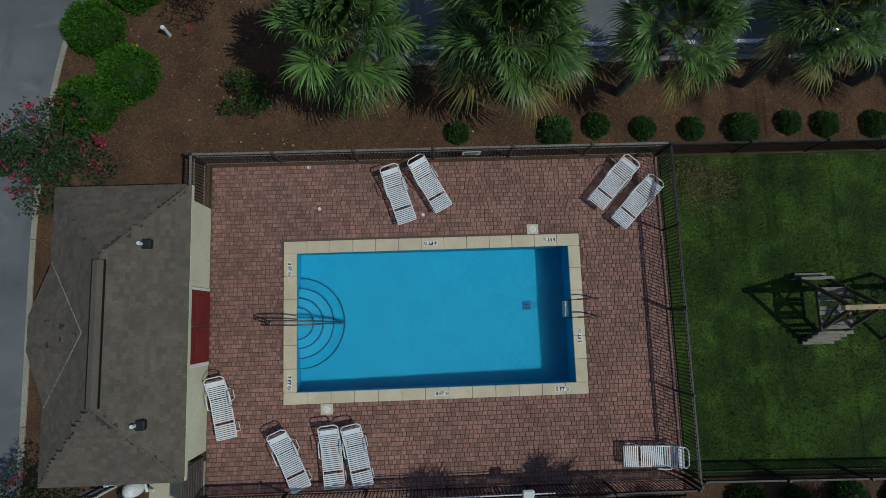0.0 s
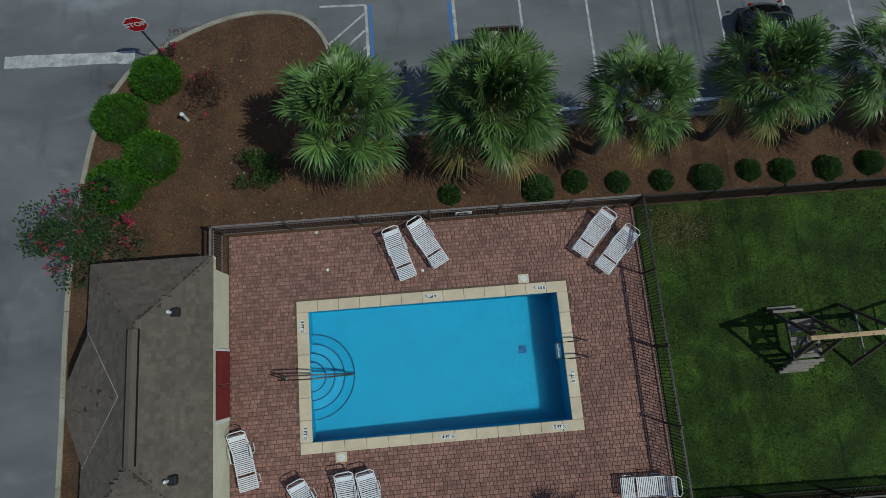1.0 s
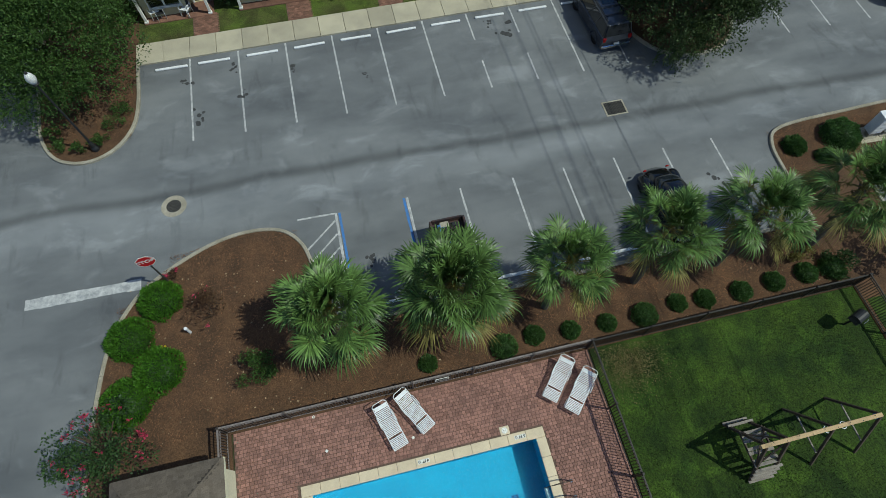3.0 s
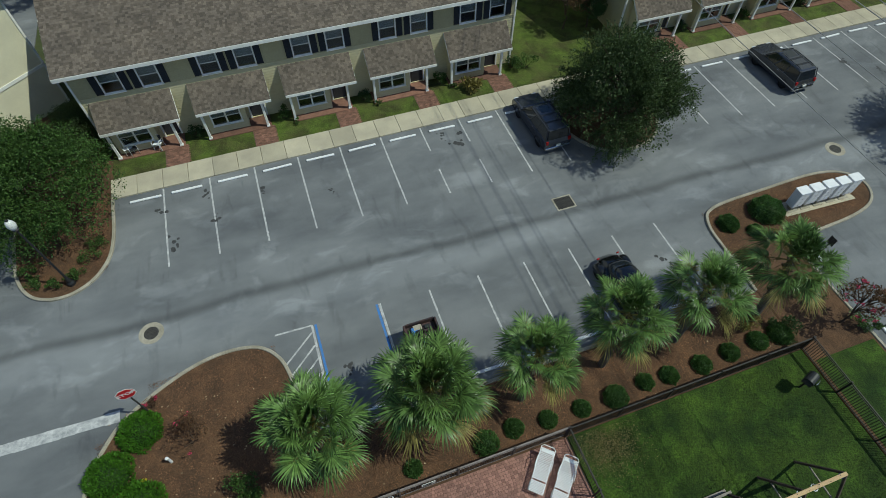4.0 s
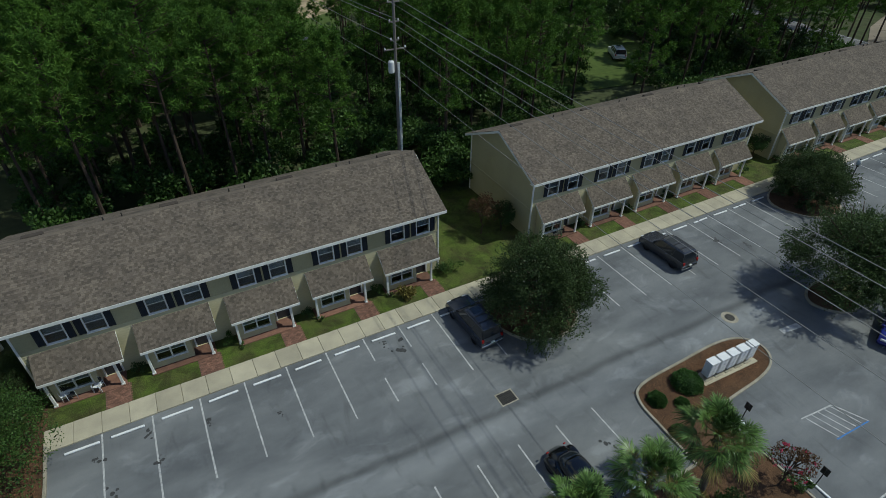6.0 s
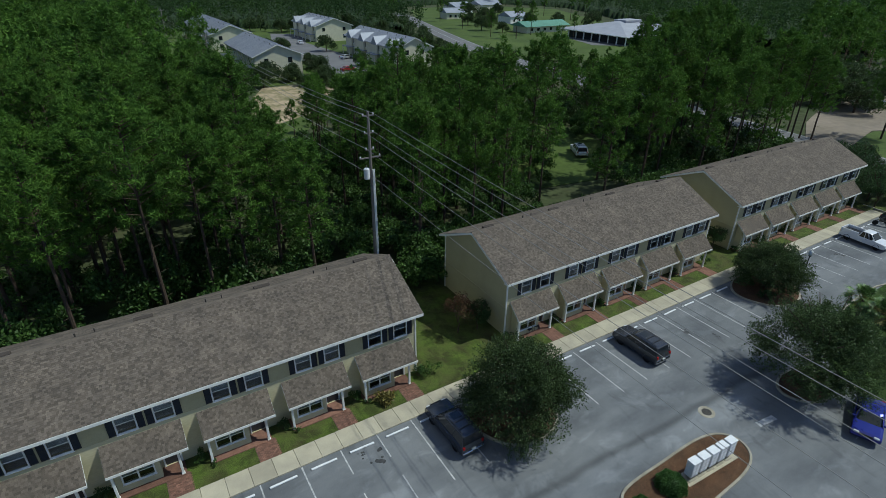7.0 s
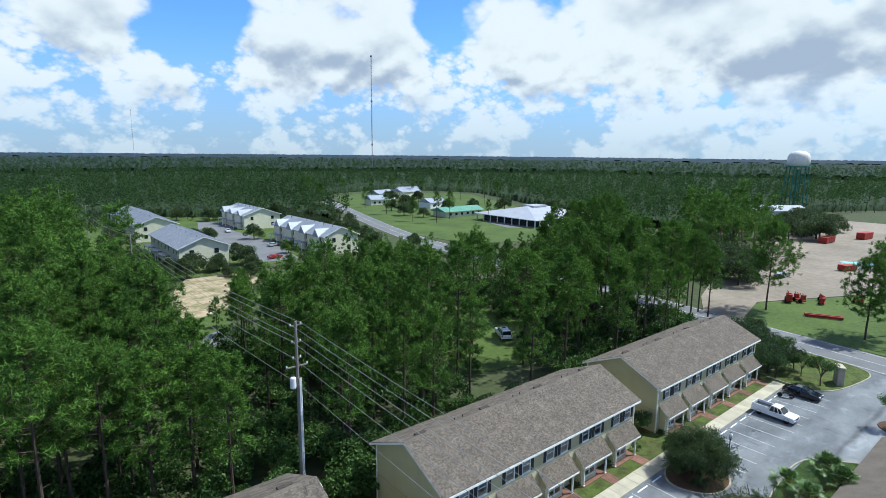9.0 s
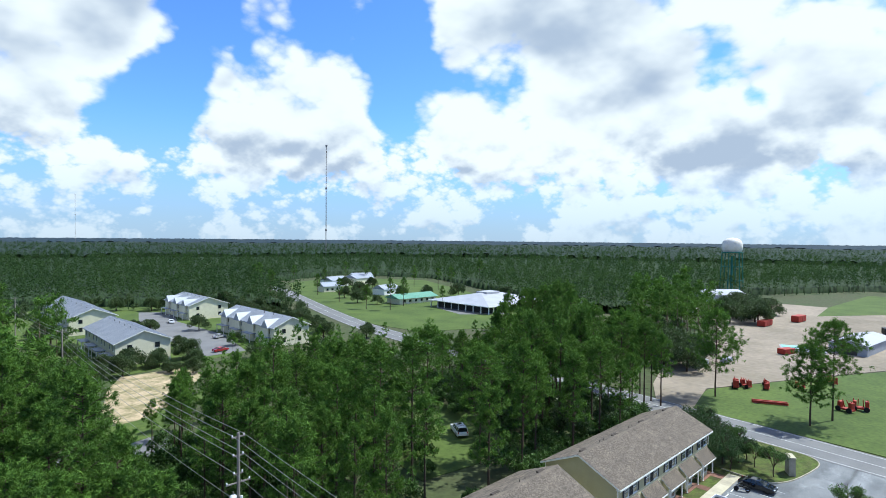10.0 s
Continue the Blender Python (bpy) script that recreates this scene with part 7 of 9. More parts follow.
for i, (x, y, k, q) in enumerate(((173, 286, 0, 0.75), (164, 249, 1, 0.85), (157, 215, 1, 0.8), (163, 204, 4, 0.95), (178, 212, 0, 0.85), (190, 345, 2, 0.8), (152, 304, 1, 1.0), (241, 330, 2, 0.8), (255, 292, 0, 0.9), (300, 270, 2, 1.0), (236, 350, 2, 0.85), (168, 352, 0, 1.0), (250, 262, 4, 0.9), (158, 338, 1, 1.1), (226, 300, 2, 0.8), (205, 330, 0, 0.75), (146, 290, 0, 0.9), (240, 240, 2, 0.9), (184, 190, 4, 0.7))):
    tree(pines[k], x, y, "single pine standing on the mown field", "pine tree", "field pines", turn=i * 77, s=q, name="pine_tree")
yard_pines = spread(46, lambda: (wr.uniform(104, 165), wr.uniform(66, 112)), 4.0)
for x, y in yard_pines:
    k = wr.choice((0, 2, 2, 4))
    tree(pines[k], x, y, PINE, "pine tree", "pine wood", turn=wr.uniform(0, 360), s=min(24.0, max(9.0, top_limit(x, y))) * wr.uniform(0.78, 1.0) / PINE_H[k], name="pine_tree")


def scatter(name, places, arrays, material, label, smin, smax, seed, z=0.0, category="woods"):
    """Many trees too far or too many to count, joined into one."""
    r = np.random.default_rng(seed)
    Vs, Fs, o = [], [], 0
    for x, y in places:
        V, F = arrays[r.integers(len(arrays))]
        a, s = r.uniform(0, 6.283), r.uniform(smin, smax)
        c, q = math.cos(a) * s, math.sin(a) * s
        W = np.stack([V[:, 0] * c - V[:, 1] * q + x, V[:, 0] * q + V[:, 1] * c + y, V[:, 2] * s * r.uniform(0.9, 1.1) + z], 1)
        Vs.append(W)
        Fs.append(F + o)
        o += len(V)
    ob = new(name, tri_mesh(name, np.concatenate(Vs), np.concatenate(Fs), material))
    return tagged(ob, label, category, kind="stuff")


def stem(H, r=0.18):
    V = np.array([[r, 0, 0], [-r / 2, r * 0.87, 0], [-r / 2, -r * 0.87, 0], [0, 0, H]], float)
    return V, np.array([[0, 1, 3], [1, 2, 3], [2, 0, 3]])


mids, mid_stems = [], []
for k in range(5):
    V, F, _ = pine_arrays(500 + k, 15 + k, 72, 10, 2.9, 0.24, 0.95, 0.24)
    mids.append((V, F))
    mid_stems.append(stem(13 + k))
far_kinds = []
for k in range(8):                      # far off: a ragged crown of loose sprays on a thin stem
    rr = np.random.default_rng(520 + k)
    H, n = rr.uniform(12.5, 17.5), 46
    f = rr.uniform(0, 1, n)
    a = rr.uniform(0, 6.283, n)
    w = (0.35 + 1.75 * np.sin(np.pi * (0.12 + 0.75 * f))) * rr.uniform(0.2, 1.0, n) ** 0.6
    c = np.stack([np.cos(a) * w, np.sin(a) * w, H - 0.6 - 7.0 * f], 1) + rr.normal(size=(n, 3)) * 0.25
    u = unit(np.stack([np.cos(a), np.sin(a), np.full(n, 0.6)], 1) + rr.normal(size=(n, 3)) * 0.9)
    far_kinds.append(join([needles(c - u * 0.4, u, rr.uniform(1.0, 1.9, n), 0.62, rr), stem(H - 3.0, 0.22)]))


def sector(r0, r1, a0=-16, a1=92):
    d, a = math.sqrt(wr.uniform(r0 * r0, r1 * r1)), radians(wr.uniform(a0, a1))
    return d * math.sin(a), d * math.cos(a)


mid_all = [p for p in spread(1700, lambda: sector(70, 260), 5.0) if not (p[1] < 104 and -48 < p[0] < 15) and not (26 < p[0] < 112 and p[1] < 98) and not (100 < p[0] < 168 and p[1] < 114)]
for lot, seed in ((mid_all[::2], 61), (mid_all[1::2], 68)):
    tall = [p for p in lot if p[0] < 0.17 * p[1] or p[0] > 2.0 * p[1]]
    low = [p for p in lot if not (p[0] < 0.17 * p[1] or p[0] > 2.0 * p[1]) and top_limit(*p) > 5.0]
    scatter("mid_pine_wood", tall, mids, M_pine, "continuous pine wood beyond the houses", 0.8, 1.2, seed)
    scatter("mid_pine_stems", tall, mid_stems, M_bark, "bare stems of the pine wood", 0.8, 1.2, seed)
    scatter("mid_pine_wood", low, mids, M_pine, "lower pines in front of the highway", 0.3, 0.58, seed + 1)
    scatter("mid_pine_stems", low, mid_stems, M_bark, "bare stems of the lower pines", 0.3, 0.58, seed + 1)


def thinning(r0, r1):
    """Places in the sector, fewer and fewer with the distance."""
    d, a = r0 * (r1 / r0) ** (wr.random() ** 0.85), radians(wr.uniform(-16, 92))
    return d * math.sin(a), d * math.cos(a)


far_places = spread(13000, lambda: thinning(250, 1900), 3.4)
scatter("far_pine_wood", far_places, far_kinds, M_woods, "far pine woods", 0.66, 1.1, 62)


def clear_far(x, y):
    return not (near_path(x, y, hw, 14) or any(inside(x, y, p) for p in OPEN))


def canopy_sheet(name, r0, r1, rows, cols, material, label, seed, base, cell):
    """The closed top of the woods: crowns side by side, each a small ragged dome of its own height."""
    r = np.random.default_rng(seed)
    rad = np.geomspace(r0, r1, rows)[:, None]
    ang = np.radians(np.linspace(-18, 95, cols))[None]
    X, Y = rad * np.sin(ang), rad * np.cos(ang)
    size = cell * np.ones_like(X)
    gx, gy = np.floor(X / size).astype(int), np.floor(Y / (size * 1.3)).astype(int)
    table = r.uniform(0, 1, (4, 512, 512))
    pick = lambda k: table[k][gx % 512, gy % 512]
    u = X / size - gx - 0.5 - 0.3 * (pick(1) - 0.5)
    v = Y / (size * 1.3) - gy - 0.5 - 0.3 * (pick(2) - 0.5)
    dome = np.clip(1 - 2.6 * (u * u + v * v), 0, 1)
    Z = base * (0.62 + 0.30 * pick(0)) * (0.55 + 0.45 * np.sqrt(dome)) + r.normal(size=X.shape) * 0.3
    Z += base * 0.10 * np.sin(X * 0.013 + 1) * np.cos(Y * 0.017)
    keep = np.array([[clear_far(x, y) and clear_far(x * 0.955, y * 0.955) and clear_far(x * 1.02, y * 0.98) and clear_far(x * 0.98, y * 1.02) for x, y in zip(xs, ys)] for xs, ys in zip(X[:, ::6], Y[:, ::6])]) if r0 < 800 else np.ones((rows, len(range(0, cols, 6))), bool)
    keep = np.repeat(keep, 6, 1)[:, :cols]
    Z = np.where(keep, Z, -0.6)
    V = np.stack([X, Y, Z], 2).reshape(-1, 3)
    i = (np.arange(rows - 1)[:, None] * cols + np.arange(cols - 1)[None]).reshape(-1)
    i = i[(keep[:-1, :-1] | keep[1:, 1:]).reshape(-1)]
    F = np.concatenate([np.stack([i, i + cols, i + 1], 1), np.stack([i + 1, i + cols, i + cols + 1], 1)])
    return tagged(new(name, tri_mesh(name, V, F, material)), label, "woods", kind="stuff")


# dark sheet fills the gaps; its colour stands for shade
canopy_sheet("lower_canopy", 268, 900, 110, 1500, M_woods_low, "dark canopy sheet under the far pines, shade in its colour", 69, 5.0, 5.2)
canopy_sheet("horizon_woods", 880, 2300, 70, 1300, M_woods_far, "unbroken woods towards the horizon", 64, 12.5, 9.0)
canopy_sheet("hazy_woods", 2250, 4700, 40, 900, M_haze, "horizon woods coloured blue-green for distance haze", 65, 15.0, 24.0)

# undergrowth: broad-leaved bushes at the wood's edge and between the stems
under = []
for k in range(4):
    rr = np.random.default_rng(600 + k)
    c = clumps(rr, 900, 1.6, 1.6, 1.5, lump=0.34, hollow=0.45) + np.array([0, 0, 1.3])
    under.append(leaves(c, 0.26, rr, 0.25))
ug = spread(85, lambda: (wr.uniform(-40, 26), wr.uniform(44.5, 62)), 2.2) + [p for p in spread(430, lambda: (wr.uniform(24, 112), 45 + 50 * wr.random() ** 1.1), 2.2) if not near_path(*p, [(50, 50), (69.4, 67.5)], 2.5)]
ug += [(wr.uniform(15.5, 26), wr.uniform(49, 92)) for _ in range(70)]
ug += [p for p in [(wr.uniform(47, 80), wr.uniform(48, 92)) for _ in range(110)] if inside(*p, OPEN[4]) and not near_path(*p, [(50, 49), (71, 69)], 3.2)]
ug += [(wr.uniform(17.5, 24.5), wr.uniform(42.5, 46)) for _ in range(9)]
scatter("undergrowth", ug, under, M_under_leaf, "leafy undergrowth at the wood's edge", 0.6, 1.7, 66, category="undergrowth")
ug2 = [p for p in spread(430, lambda: sector(95, 330), 5.0) if p[0] < 0.17 * p[1] or top_limit(*p) > 6.0 or p[1] > 210]
scatter("far_undergrowth", ug2, under[:2], M_oak, "broad-leaved trees among the far pines", 1.2, 2.3, 67, category="undergrowth")

# broad trees round the far houses, on the field and by the yard
for i, (x, y, s) in enumerate(((34, 158, 0.8), (40, 157, 0.9), (46, 156.5, 0.8), (55, 160, 0.9), (57, 172, 0.8), (58, 205, 0.9), (56, 215, 0.8), (75, 206, 0.9), (73, 170, 0.7), (99, 160, 1.0), (104, 172, 1.1), (108, 190, 1.1), (100, 214, 1.0), (103, 226, 1.1), (112, 236, 1.2), (78, 272, 1.0), (66, 282, 1.1), (30, 205, 1.0), (32, 226, 1.0), (98, 270, 1.2), (110, 268, 1.3),
                               (168, 238, 1.1), (176, 262, 1.1), (182, 250, 1.0), (200, 240, 1.2), (196, 276, 1.2), (224, 300, 1.3), (172, 226, 0.8), (236, 172, 1.3), (238, 196, 1.3), (216, 236, 1.2), (232, 226, 1.3), (210, 310, 1.3),
                               (146.5, 58.2, 1.15), (152, 60.5, 1.3), (158, 60.5, 1.35), (150, 66, 1.4), (160, 68, 1.4), (168, 73, 1.4), (178, 77, 1.3), (190, 80, 1.3), (246, 80, 1.5), (252, 71, 1.7), (258, 74, 1.6), (266, 78, 1.6), (276, 80, 1.5), (240, 86, 1.4), (288, 76, 1.3), (270, 92, 1.5), (282, 84, 1.6), (262, 84, 1.4), (292, 92, 1.5))):
    tree((far_oak, far_oak2)[i % 2], x, y, "broad leafy tree in the distance", "tree", "distant broad trees", turn=i * 53, s=s)

sr = random.Random(33)
boxes_ = ((33, 156, 56, 280), (58, 154, 79, 275), (76, 153, 101, 268))
kept_ = 0
while kept_ < 34:                       # bushes and small trees about the houses
    x, y = sr.uniform(26, 116), sr.uniform(142, 290)
    if any(a < x < c and b < y < d for a, b, c, d in boxes_) or near_path(x, y, hw, 9):
        continue
    kept_ += 1
    tree((far_oak, far_oak2)[kept_ % 2], x, y, "bushy green tree near the grey-roofed houses", "tree", "distant broad trees", turn=kept_ * 47, s=sr.uniform(0.4, 0.95))
# dry grass in the lawn's corner
dr_ = np.random.default_rng(72)
n = 5200
c = np.stack([9.6 + dr_.normal(size=n) * 0.75, 4.3 + dr_.normal(size=n) * 0.6, np.full(n, 0.045)], 1)
c = c[(c[:, 0] > 8.3) & (c[:, 1] < 5.2)]
n = len(c)
V, F = blades(c, np.stack([dr_.normal(size=n), dr_.normal(size=n), np.full(n, 0.5)], 1), dr_.uniform(0.05, 0.12, n), 0.02, dr_)
tagged(new("dry_grass", tri_mesh("dry_grass", V, F, mat("dry_straw", (0.24, 0.19, 0.09), (0.14, 0.12, 0.05), scale=2, rough=1, bump=0, vary=0.4))), "dry straw-coloured grass patch", "grass", kind="stuff")

# blades of grass near the pool
gr = np.random.default_rng(71)
n = 26000
c = np.stack([gr.uniform(8.3, 21.0, n), gr.uniform(-5.1, 5.2, n), np.full(n, 0.04)], 1)
patch = np.sin(c[:, 0] * 0.9 + 1) * np.cos(c[:, 1] * 0.7) + gr.normal(size=n) * 0.6
c = c[patch > -0.5]
n = len(c)
V, F = blades(c, np.stack([gr.normal(size=n) * 0.5, gr.normal(size=n) * 0.5, np.ones(n)], 1), gr.uniform(0.05, 0.11, n), 0.02, gr)
tagged(new("grass_blades", tri_mesh("grass_blades", V, F, M_grass)), "short blades of lawn grass", "grass", kind="stuff")

# ---------------------------------------------------------------- vehicles


def car(name, label, category, profile, cabin, W, wheels, colour, wheel_r=0.36, bed=None, chrome=True):
    """profile: side outline (x, z) of the lower body, nose at +x, counter-clockwise from the lower rear; cabin: (x0, x1 at the foot, x2, x3 at the roof, z foot, z roof)."""
    t = thing(name, label, category, "parked vehicles")
    cx = sum(p[0] for p in profile) / len(profile)
    cz = sum(p[1] for p in profile) / len(profile)
    rings = []
    for y, s in ((-W / 2, 0.90), (-W / 2 + 0.04, 0.965), (-W / 2 + 0.16, 1.0), (0, 1.012), (W / 2 - 0.16, 1.0), (W / 2 - 0.04, 0.965), (W / 2, 0.90)):
        rings.append([(cx + (x - cx) * (0.985 + 0.015 * s if abs(y) < W / 2 else 0.985), y, cz + (z - cz) * s) for x, z in profile])
    body = part("body", Build().loft([list(q) for q in rings]), colour, t, smooth=False)
    x0, x1, x2, x3, z0, z1 = cabin
    w0, w1 = W / 2 - 0.07, W / 2 - 0.26
    g = Build()
    def ring(z, a, b, w):
        k = 0.10
        return [(a, -w + k, z), (a + k, -w, z), (b - k * 1.5, -w, z), (b, -w + k * 1.6, z), (b, w - k * 1.6, z), (b - k * 1.5, w, z), (a + k, w, z), (a, w - k, z)]
    zm = z1 - 0.07
    f = (zm - z0) / (z1 - z0)
    g.loft([ring(z0 - 0.05, x0, x1, w0), ring(zm, x0 + (x2 - x0) * f, x1 + (x3 - x1) * f, w0 + (w1 - w0) * f)])
    part("glazing", g, M_glass, t, "dark tinted glass")
    part("roof", Build().loft([ring(zm - 0.01, x0 + (x2 - x0) * f - 0.02, x1 + (x3 - x1) * f + 0.02, w0 + (w1 - w0) * f + 0.015), ring(z1 - 0.02, x2 + 0.04, x3 - 0.05, w1), ring(z1, x2 + 0.16, x3 - 0.2, w1 - 0.14)]), colour, t)
    for s in (-1, 1):                      # pillars
        for fx in (0.0, 0.36, 0.66, 1.0):
            a = (x0 + (x1 - x0) * fx, s * (w0 + 0.004), z0 - 0.04)
            e = (x2 + (x3 - x2) * fx, s * (w1 + 0.03), z1 - 0.05)
            part("pillar", Build().beam(a, e, 0.05, 0.07), colour, t)
        part("mirror", Build().box(x1 - 0.28, s * (W / 2 - 0.06) - (0.0 if s > 0 else 0.2), z0 + 0.02, x1 - 0.12, s * (W / 2 - 0.06) + (0.2 if s > 0 else 0.0), z0 + 0.16, 0.03), colour, t)
        part("door_handle", Build().box((x0 + x1) / 2 - 0.1, s * W / 2 - 0.02, z0 - 0.14, (x0 + x1) / 2 + 0.08, s * W / 2 + 0.015, z0 - 0.10, 0.008), M_chrome, t)
    tyre = Build().lathe([(wheel_r * 0.55, -0.11), (wheel_r * 0.93, -0.11), (wheel_r, -0.08), (wheel_r, 0.08), (wheel_r * 0.93, 0.11), (wheel_r * 0.55, 0.11)], 20).mesh("tyre")
    tyre.materials.append(M_tyre)
    rim = Build().lathe([(wheel_r * 0.58, -0.09), (wheel_r * 0.6, 0.09), (wheel_r * 0.5, 0.105), (wheel_r * 0.42, 0.06), (wheel_r * 0.16, 0.09), (0, 0.09)], 14).mesh("rim")
    rim.materials.append(M_rim)
    for x in wheels:
        for s in (-1, 1):
            wh = piece("wheel", tyre, t, pose(x, s * (W / 2 - 0.12), wheel_r, -90 * s, 0, 0))
            piece("rim", rim, wh, pose(0, 0, 0))
            part("wheel_arch", Build().tube([(x - wheel_r - 0.07, s * (W / 2 + 0.003), wheel_r * 0.9), (x - wheel_r * 0.7, s * (W / 2 + 0.003), wheel_r * 1.75), (x, s * (W / 2 + 0.003), wheel_r * 2.1), (x + wheel_r * 0.7, s * (W / 2 + 0.003), wheel_r * 1.75), (x + wheel_r + 0.07, s * (W / 2 + 0.003), wheel_r * 0.9)], 0.025, 5), M_black, t)
    xn, xt = max(p[0] for p in profile), min(p[0] for p in profile)
    zb = z0 - 0.28
    for s in (-1, 1):
        part("headlight", Build().box(xn - 0.16, s * (W / 2 - 0.3) - 0.17, zb - 0.02, xn + 0.0, s * (W / 2 - 0.3) + 0.17, zb + 0.13, 0.03), M_head, t)
        part("tail_light", Build().box(xt - 0.0, s * (W / 2 - 0.17) - 0.10, zb, xt + 0.12, s * (W / 2 - 0.17) + 0.10, zb + 0.26, 0.02), M_tail, t)
    part("bumper", Build().box(xt - 0.06, -W / 2 + 0.06, 0.36, xt + 0.1, W / 2 - 0.06, 0.58, 0.04), M_chrome if chrome else colour, t)
    part("grille", Build().box(xn - 0.05, -W / 2 + 0.5, zb - 0.1, xn + 0.02, W / 2 - 0.5, zb + 0.1, 0.02), M_black, t)
    part("number_plate", Build().box(xt - 0.075, -0.16, 0.62, xt - 0.0, 0.16, 0.74, 0.005), M_marker, t, "pale plate with a plain bar")
    return t, body


def suv(label, colour):
    prof = [(-2.5, 0.34), (2.45, 0.34), (2.55, 0.55), (2.52, 0.82), (2.38, 1.00), (1.25, 1.12), (-2.42, 1.10), (-2.55, 0.85)]
    t, b = car("suv", label, "suv", prof, (-2.42, 1.22, -2.22, 0.35, 1.12, 1.86), 1.98, (-1.52, 1.55), colour, 0.39)
    for s in (-1, 1):
        part("roof_rack", Build().tube([(-2.0, s * 0.62, 1.87), (-1.9, s * 0.62, 1.93), (0.0, s * 0.62, 1.93), (0.1, s * 0.62, 1.86)], 0.02, 6), M_black, t)
    part("sunroof", Build().box(-0.55, -0.38, 1.84, 0.15, 0.38, 1.875, 0.01), M_glass, t, "dark glass sunroof")
    for x in (-1.5, -0.8):
        part("roof_bar", Build().box(x - 0.03, -0.62, 1.90, x + 0.03, 0.62, 1.935, 0.01), M_black, t)
    part("windshield_wiper", Build().beam((1.2, -0.3, 1.16), (0.95, 0.25, 1.36), 0.015, 0.02), M_black, t)
    return t


def sedan(label, colour, name="car"):
    prof = [(-2.25, 0.30), (2.20, 0.30), (2.30, 0.48), (2.26, 0.68), (2.05, 0.80), (1.05, 0.93), (-1.75, 0.98), (-2.28, 0.92), (-2.32, 0.6)]
    t, b = car(name, label, "car", prof, (-1.75, 1.10, -0.95, 0.25, 0.95, 1.42), 1.80, (-1.35, 1.38), colour, 0.33, chrome=False)
    return t


dark = paint("graphite_paint", (0.058, 0.062, 0.074))
black = paint("black_paint", (0.010, 0.011, 0.013), 0.12)
blue = paint("blue_paint_car", (0.018, 0.024, 0.22))
white = paint("white_paint", (0.72, 0.73, 0.75), 0.3, 0.0)
silver = paint("silver_paint", (0.45, 0.46, 0.48))
rust = mat("rusted_body", (0.075, 0.040, 0.034), (0.030, 0.030, 0.040), scale=2.5, fine=18, rough=0.75, bump=0.3)
red = paint("red_paint", (0.35, 0.02, 0.025))

suv("dark graphite suv parked nose to the pavement", dark).matrix_world = pose(15.7, 24.3, 0, 0, 0, 92) @ Matrix.Diagonal((0.95, 0.95, 0.95, 1))
suv("dark grey suv with roof rack in a parking bay", paint("slate_paint", (0.052, 0.055, 0.064))).matrix_world = pose(34.7, 23.9, 0, 0, 0, 91) @ Matrix.Diagonal((0.93, 0.95, 0.95, 1))


def round_car(label, colour):
    """A small car with a domed roof, rounded bonnet and arched wings."""
    t = thing("car", label, "car")
    def hull(x0, x1, w, z0, z1, px, pz, cut=0.0, n=14):
        b, rings = Build(), []
        for i in range(n + 1):
            u = -1 + 2 * i / n
            k = max(0.04, (1 - abs(u) ** px)) ** 0.5
            rings.append([((x0 + x1) / 2 + u * (x1 - x0) / 2, w / 2 * (0.35 + 0.65 * k) * math.copysign(abs(math.cos(a)) ** 0.6, math.cos(a)), z0 + (z1 - z0) * k ** pz * max(0.0, math.sin(a)) ** 0.6) for a in [math.pi * j / 12 for j in range(13)]])
        return b.loft(rings)
    body = part("body", hull(-2.05, 2.05, 1.74, 0.28, 0.98, 3.0, 0.8), colour, t, smooth=True)
    part("cabin_glass", hull(-1.35, 0.95, 1.46, 0.80, 1.42, 2.4, 1.0), M_glass, t, "dark windows", True)
    part("roof", hull(-0.95, 0.50, 1.32, 1.02, 1.475, 2.6, 0.8), colour, t, smooth=True)
    for x in (-1.28, 1.28):
        for s in (-1, 1):
            part("wing", hull(x - 0.52, x + 0.52, 0.42, 0.30, 0.86, 2.2, 0.8), colour, body, smooth=True).matrix_basis = pose(0, s * 0.74, 0)
            wh = part("wheel", Build().lathe([(0.17, -0.10), (0.31, -0.10), (0.33, 0.0), (0.31, 0.10), (0.17, 0.10)], 18), M_tyre, t)
            wh.matrix_basis = pose(x, s * 0.80, 0.33, 90, 0, 0)
            part("rim", Build().lathe([(0.0, -0.08), (0.18, -0.08), (0.18, 0.08), (0.0, 0.08)], 14), M_rim, wh)
    for s in (-1, 1):
        part("headlight", Build().lathe([(0.0, 0.06), (0.09, 0.04), (0.12, -0.03)], 12), M_head, t).matrix_basis = pose(1.80, s * 0.60, 0.70, 0, 65, 0)
        part("tail_light", Build().lathe([(0.0, 0.05), (0.07, 0.03), (0.09, -0.03)], 12), M_tail, t).matrix_basis = pose(-1.86, s * 0.58, 0.70, 0, -65, 0)
        part("mirror", Build().box(0.55, s * 0.86 - 0.07, 0.86, 0.68, s * 0.86 + 0.07, 0.98, 0.03), colour, t)
    return t


round_car("glossy black rounded car half hidden by a palm", black).matrix_world = pose(14.5, 11.15, 0, 0, 0, 272) @ Matrix.Diagonal((1.08, 1.06, 1.05, 1))
sedan("deep blue car in the shade of an oak", blue).matrix_world = pose(42.1, 9.35, 0, 0, 0, 200)
sedan("black car beside the entrance island", black).matrix_world = pose(84.6, 24.0, 0, 0, 0, 270)
suv("white suv standing on a glade behind the townhouses", white).matrix_world = pose(69.4, 67.5, 0, 0, 0, 60)
sedan("pale silver car by the grey-roofed houses", silver).matrix_world = pose(74.5, 186.0, 0.03, 0, 0, 20)
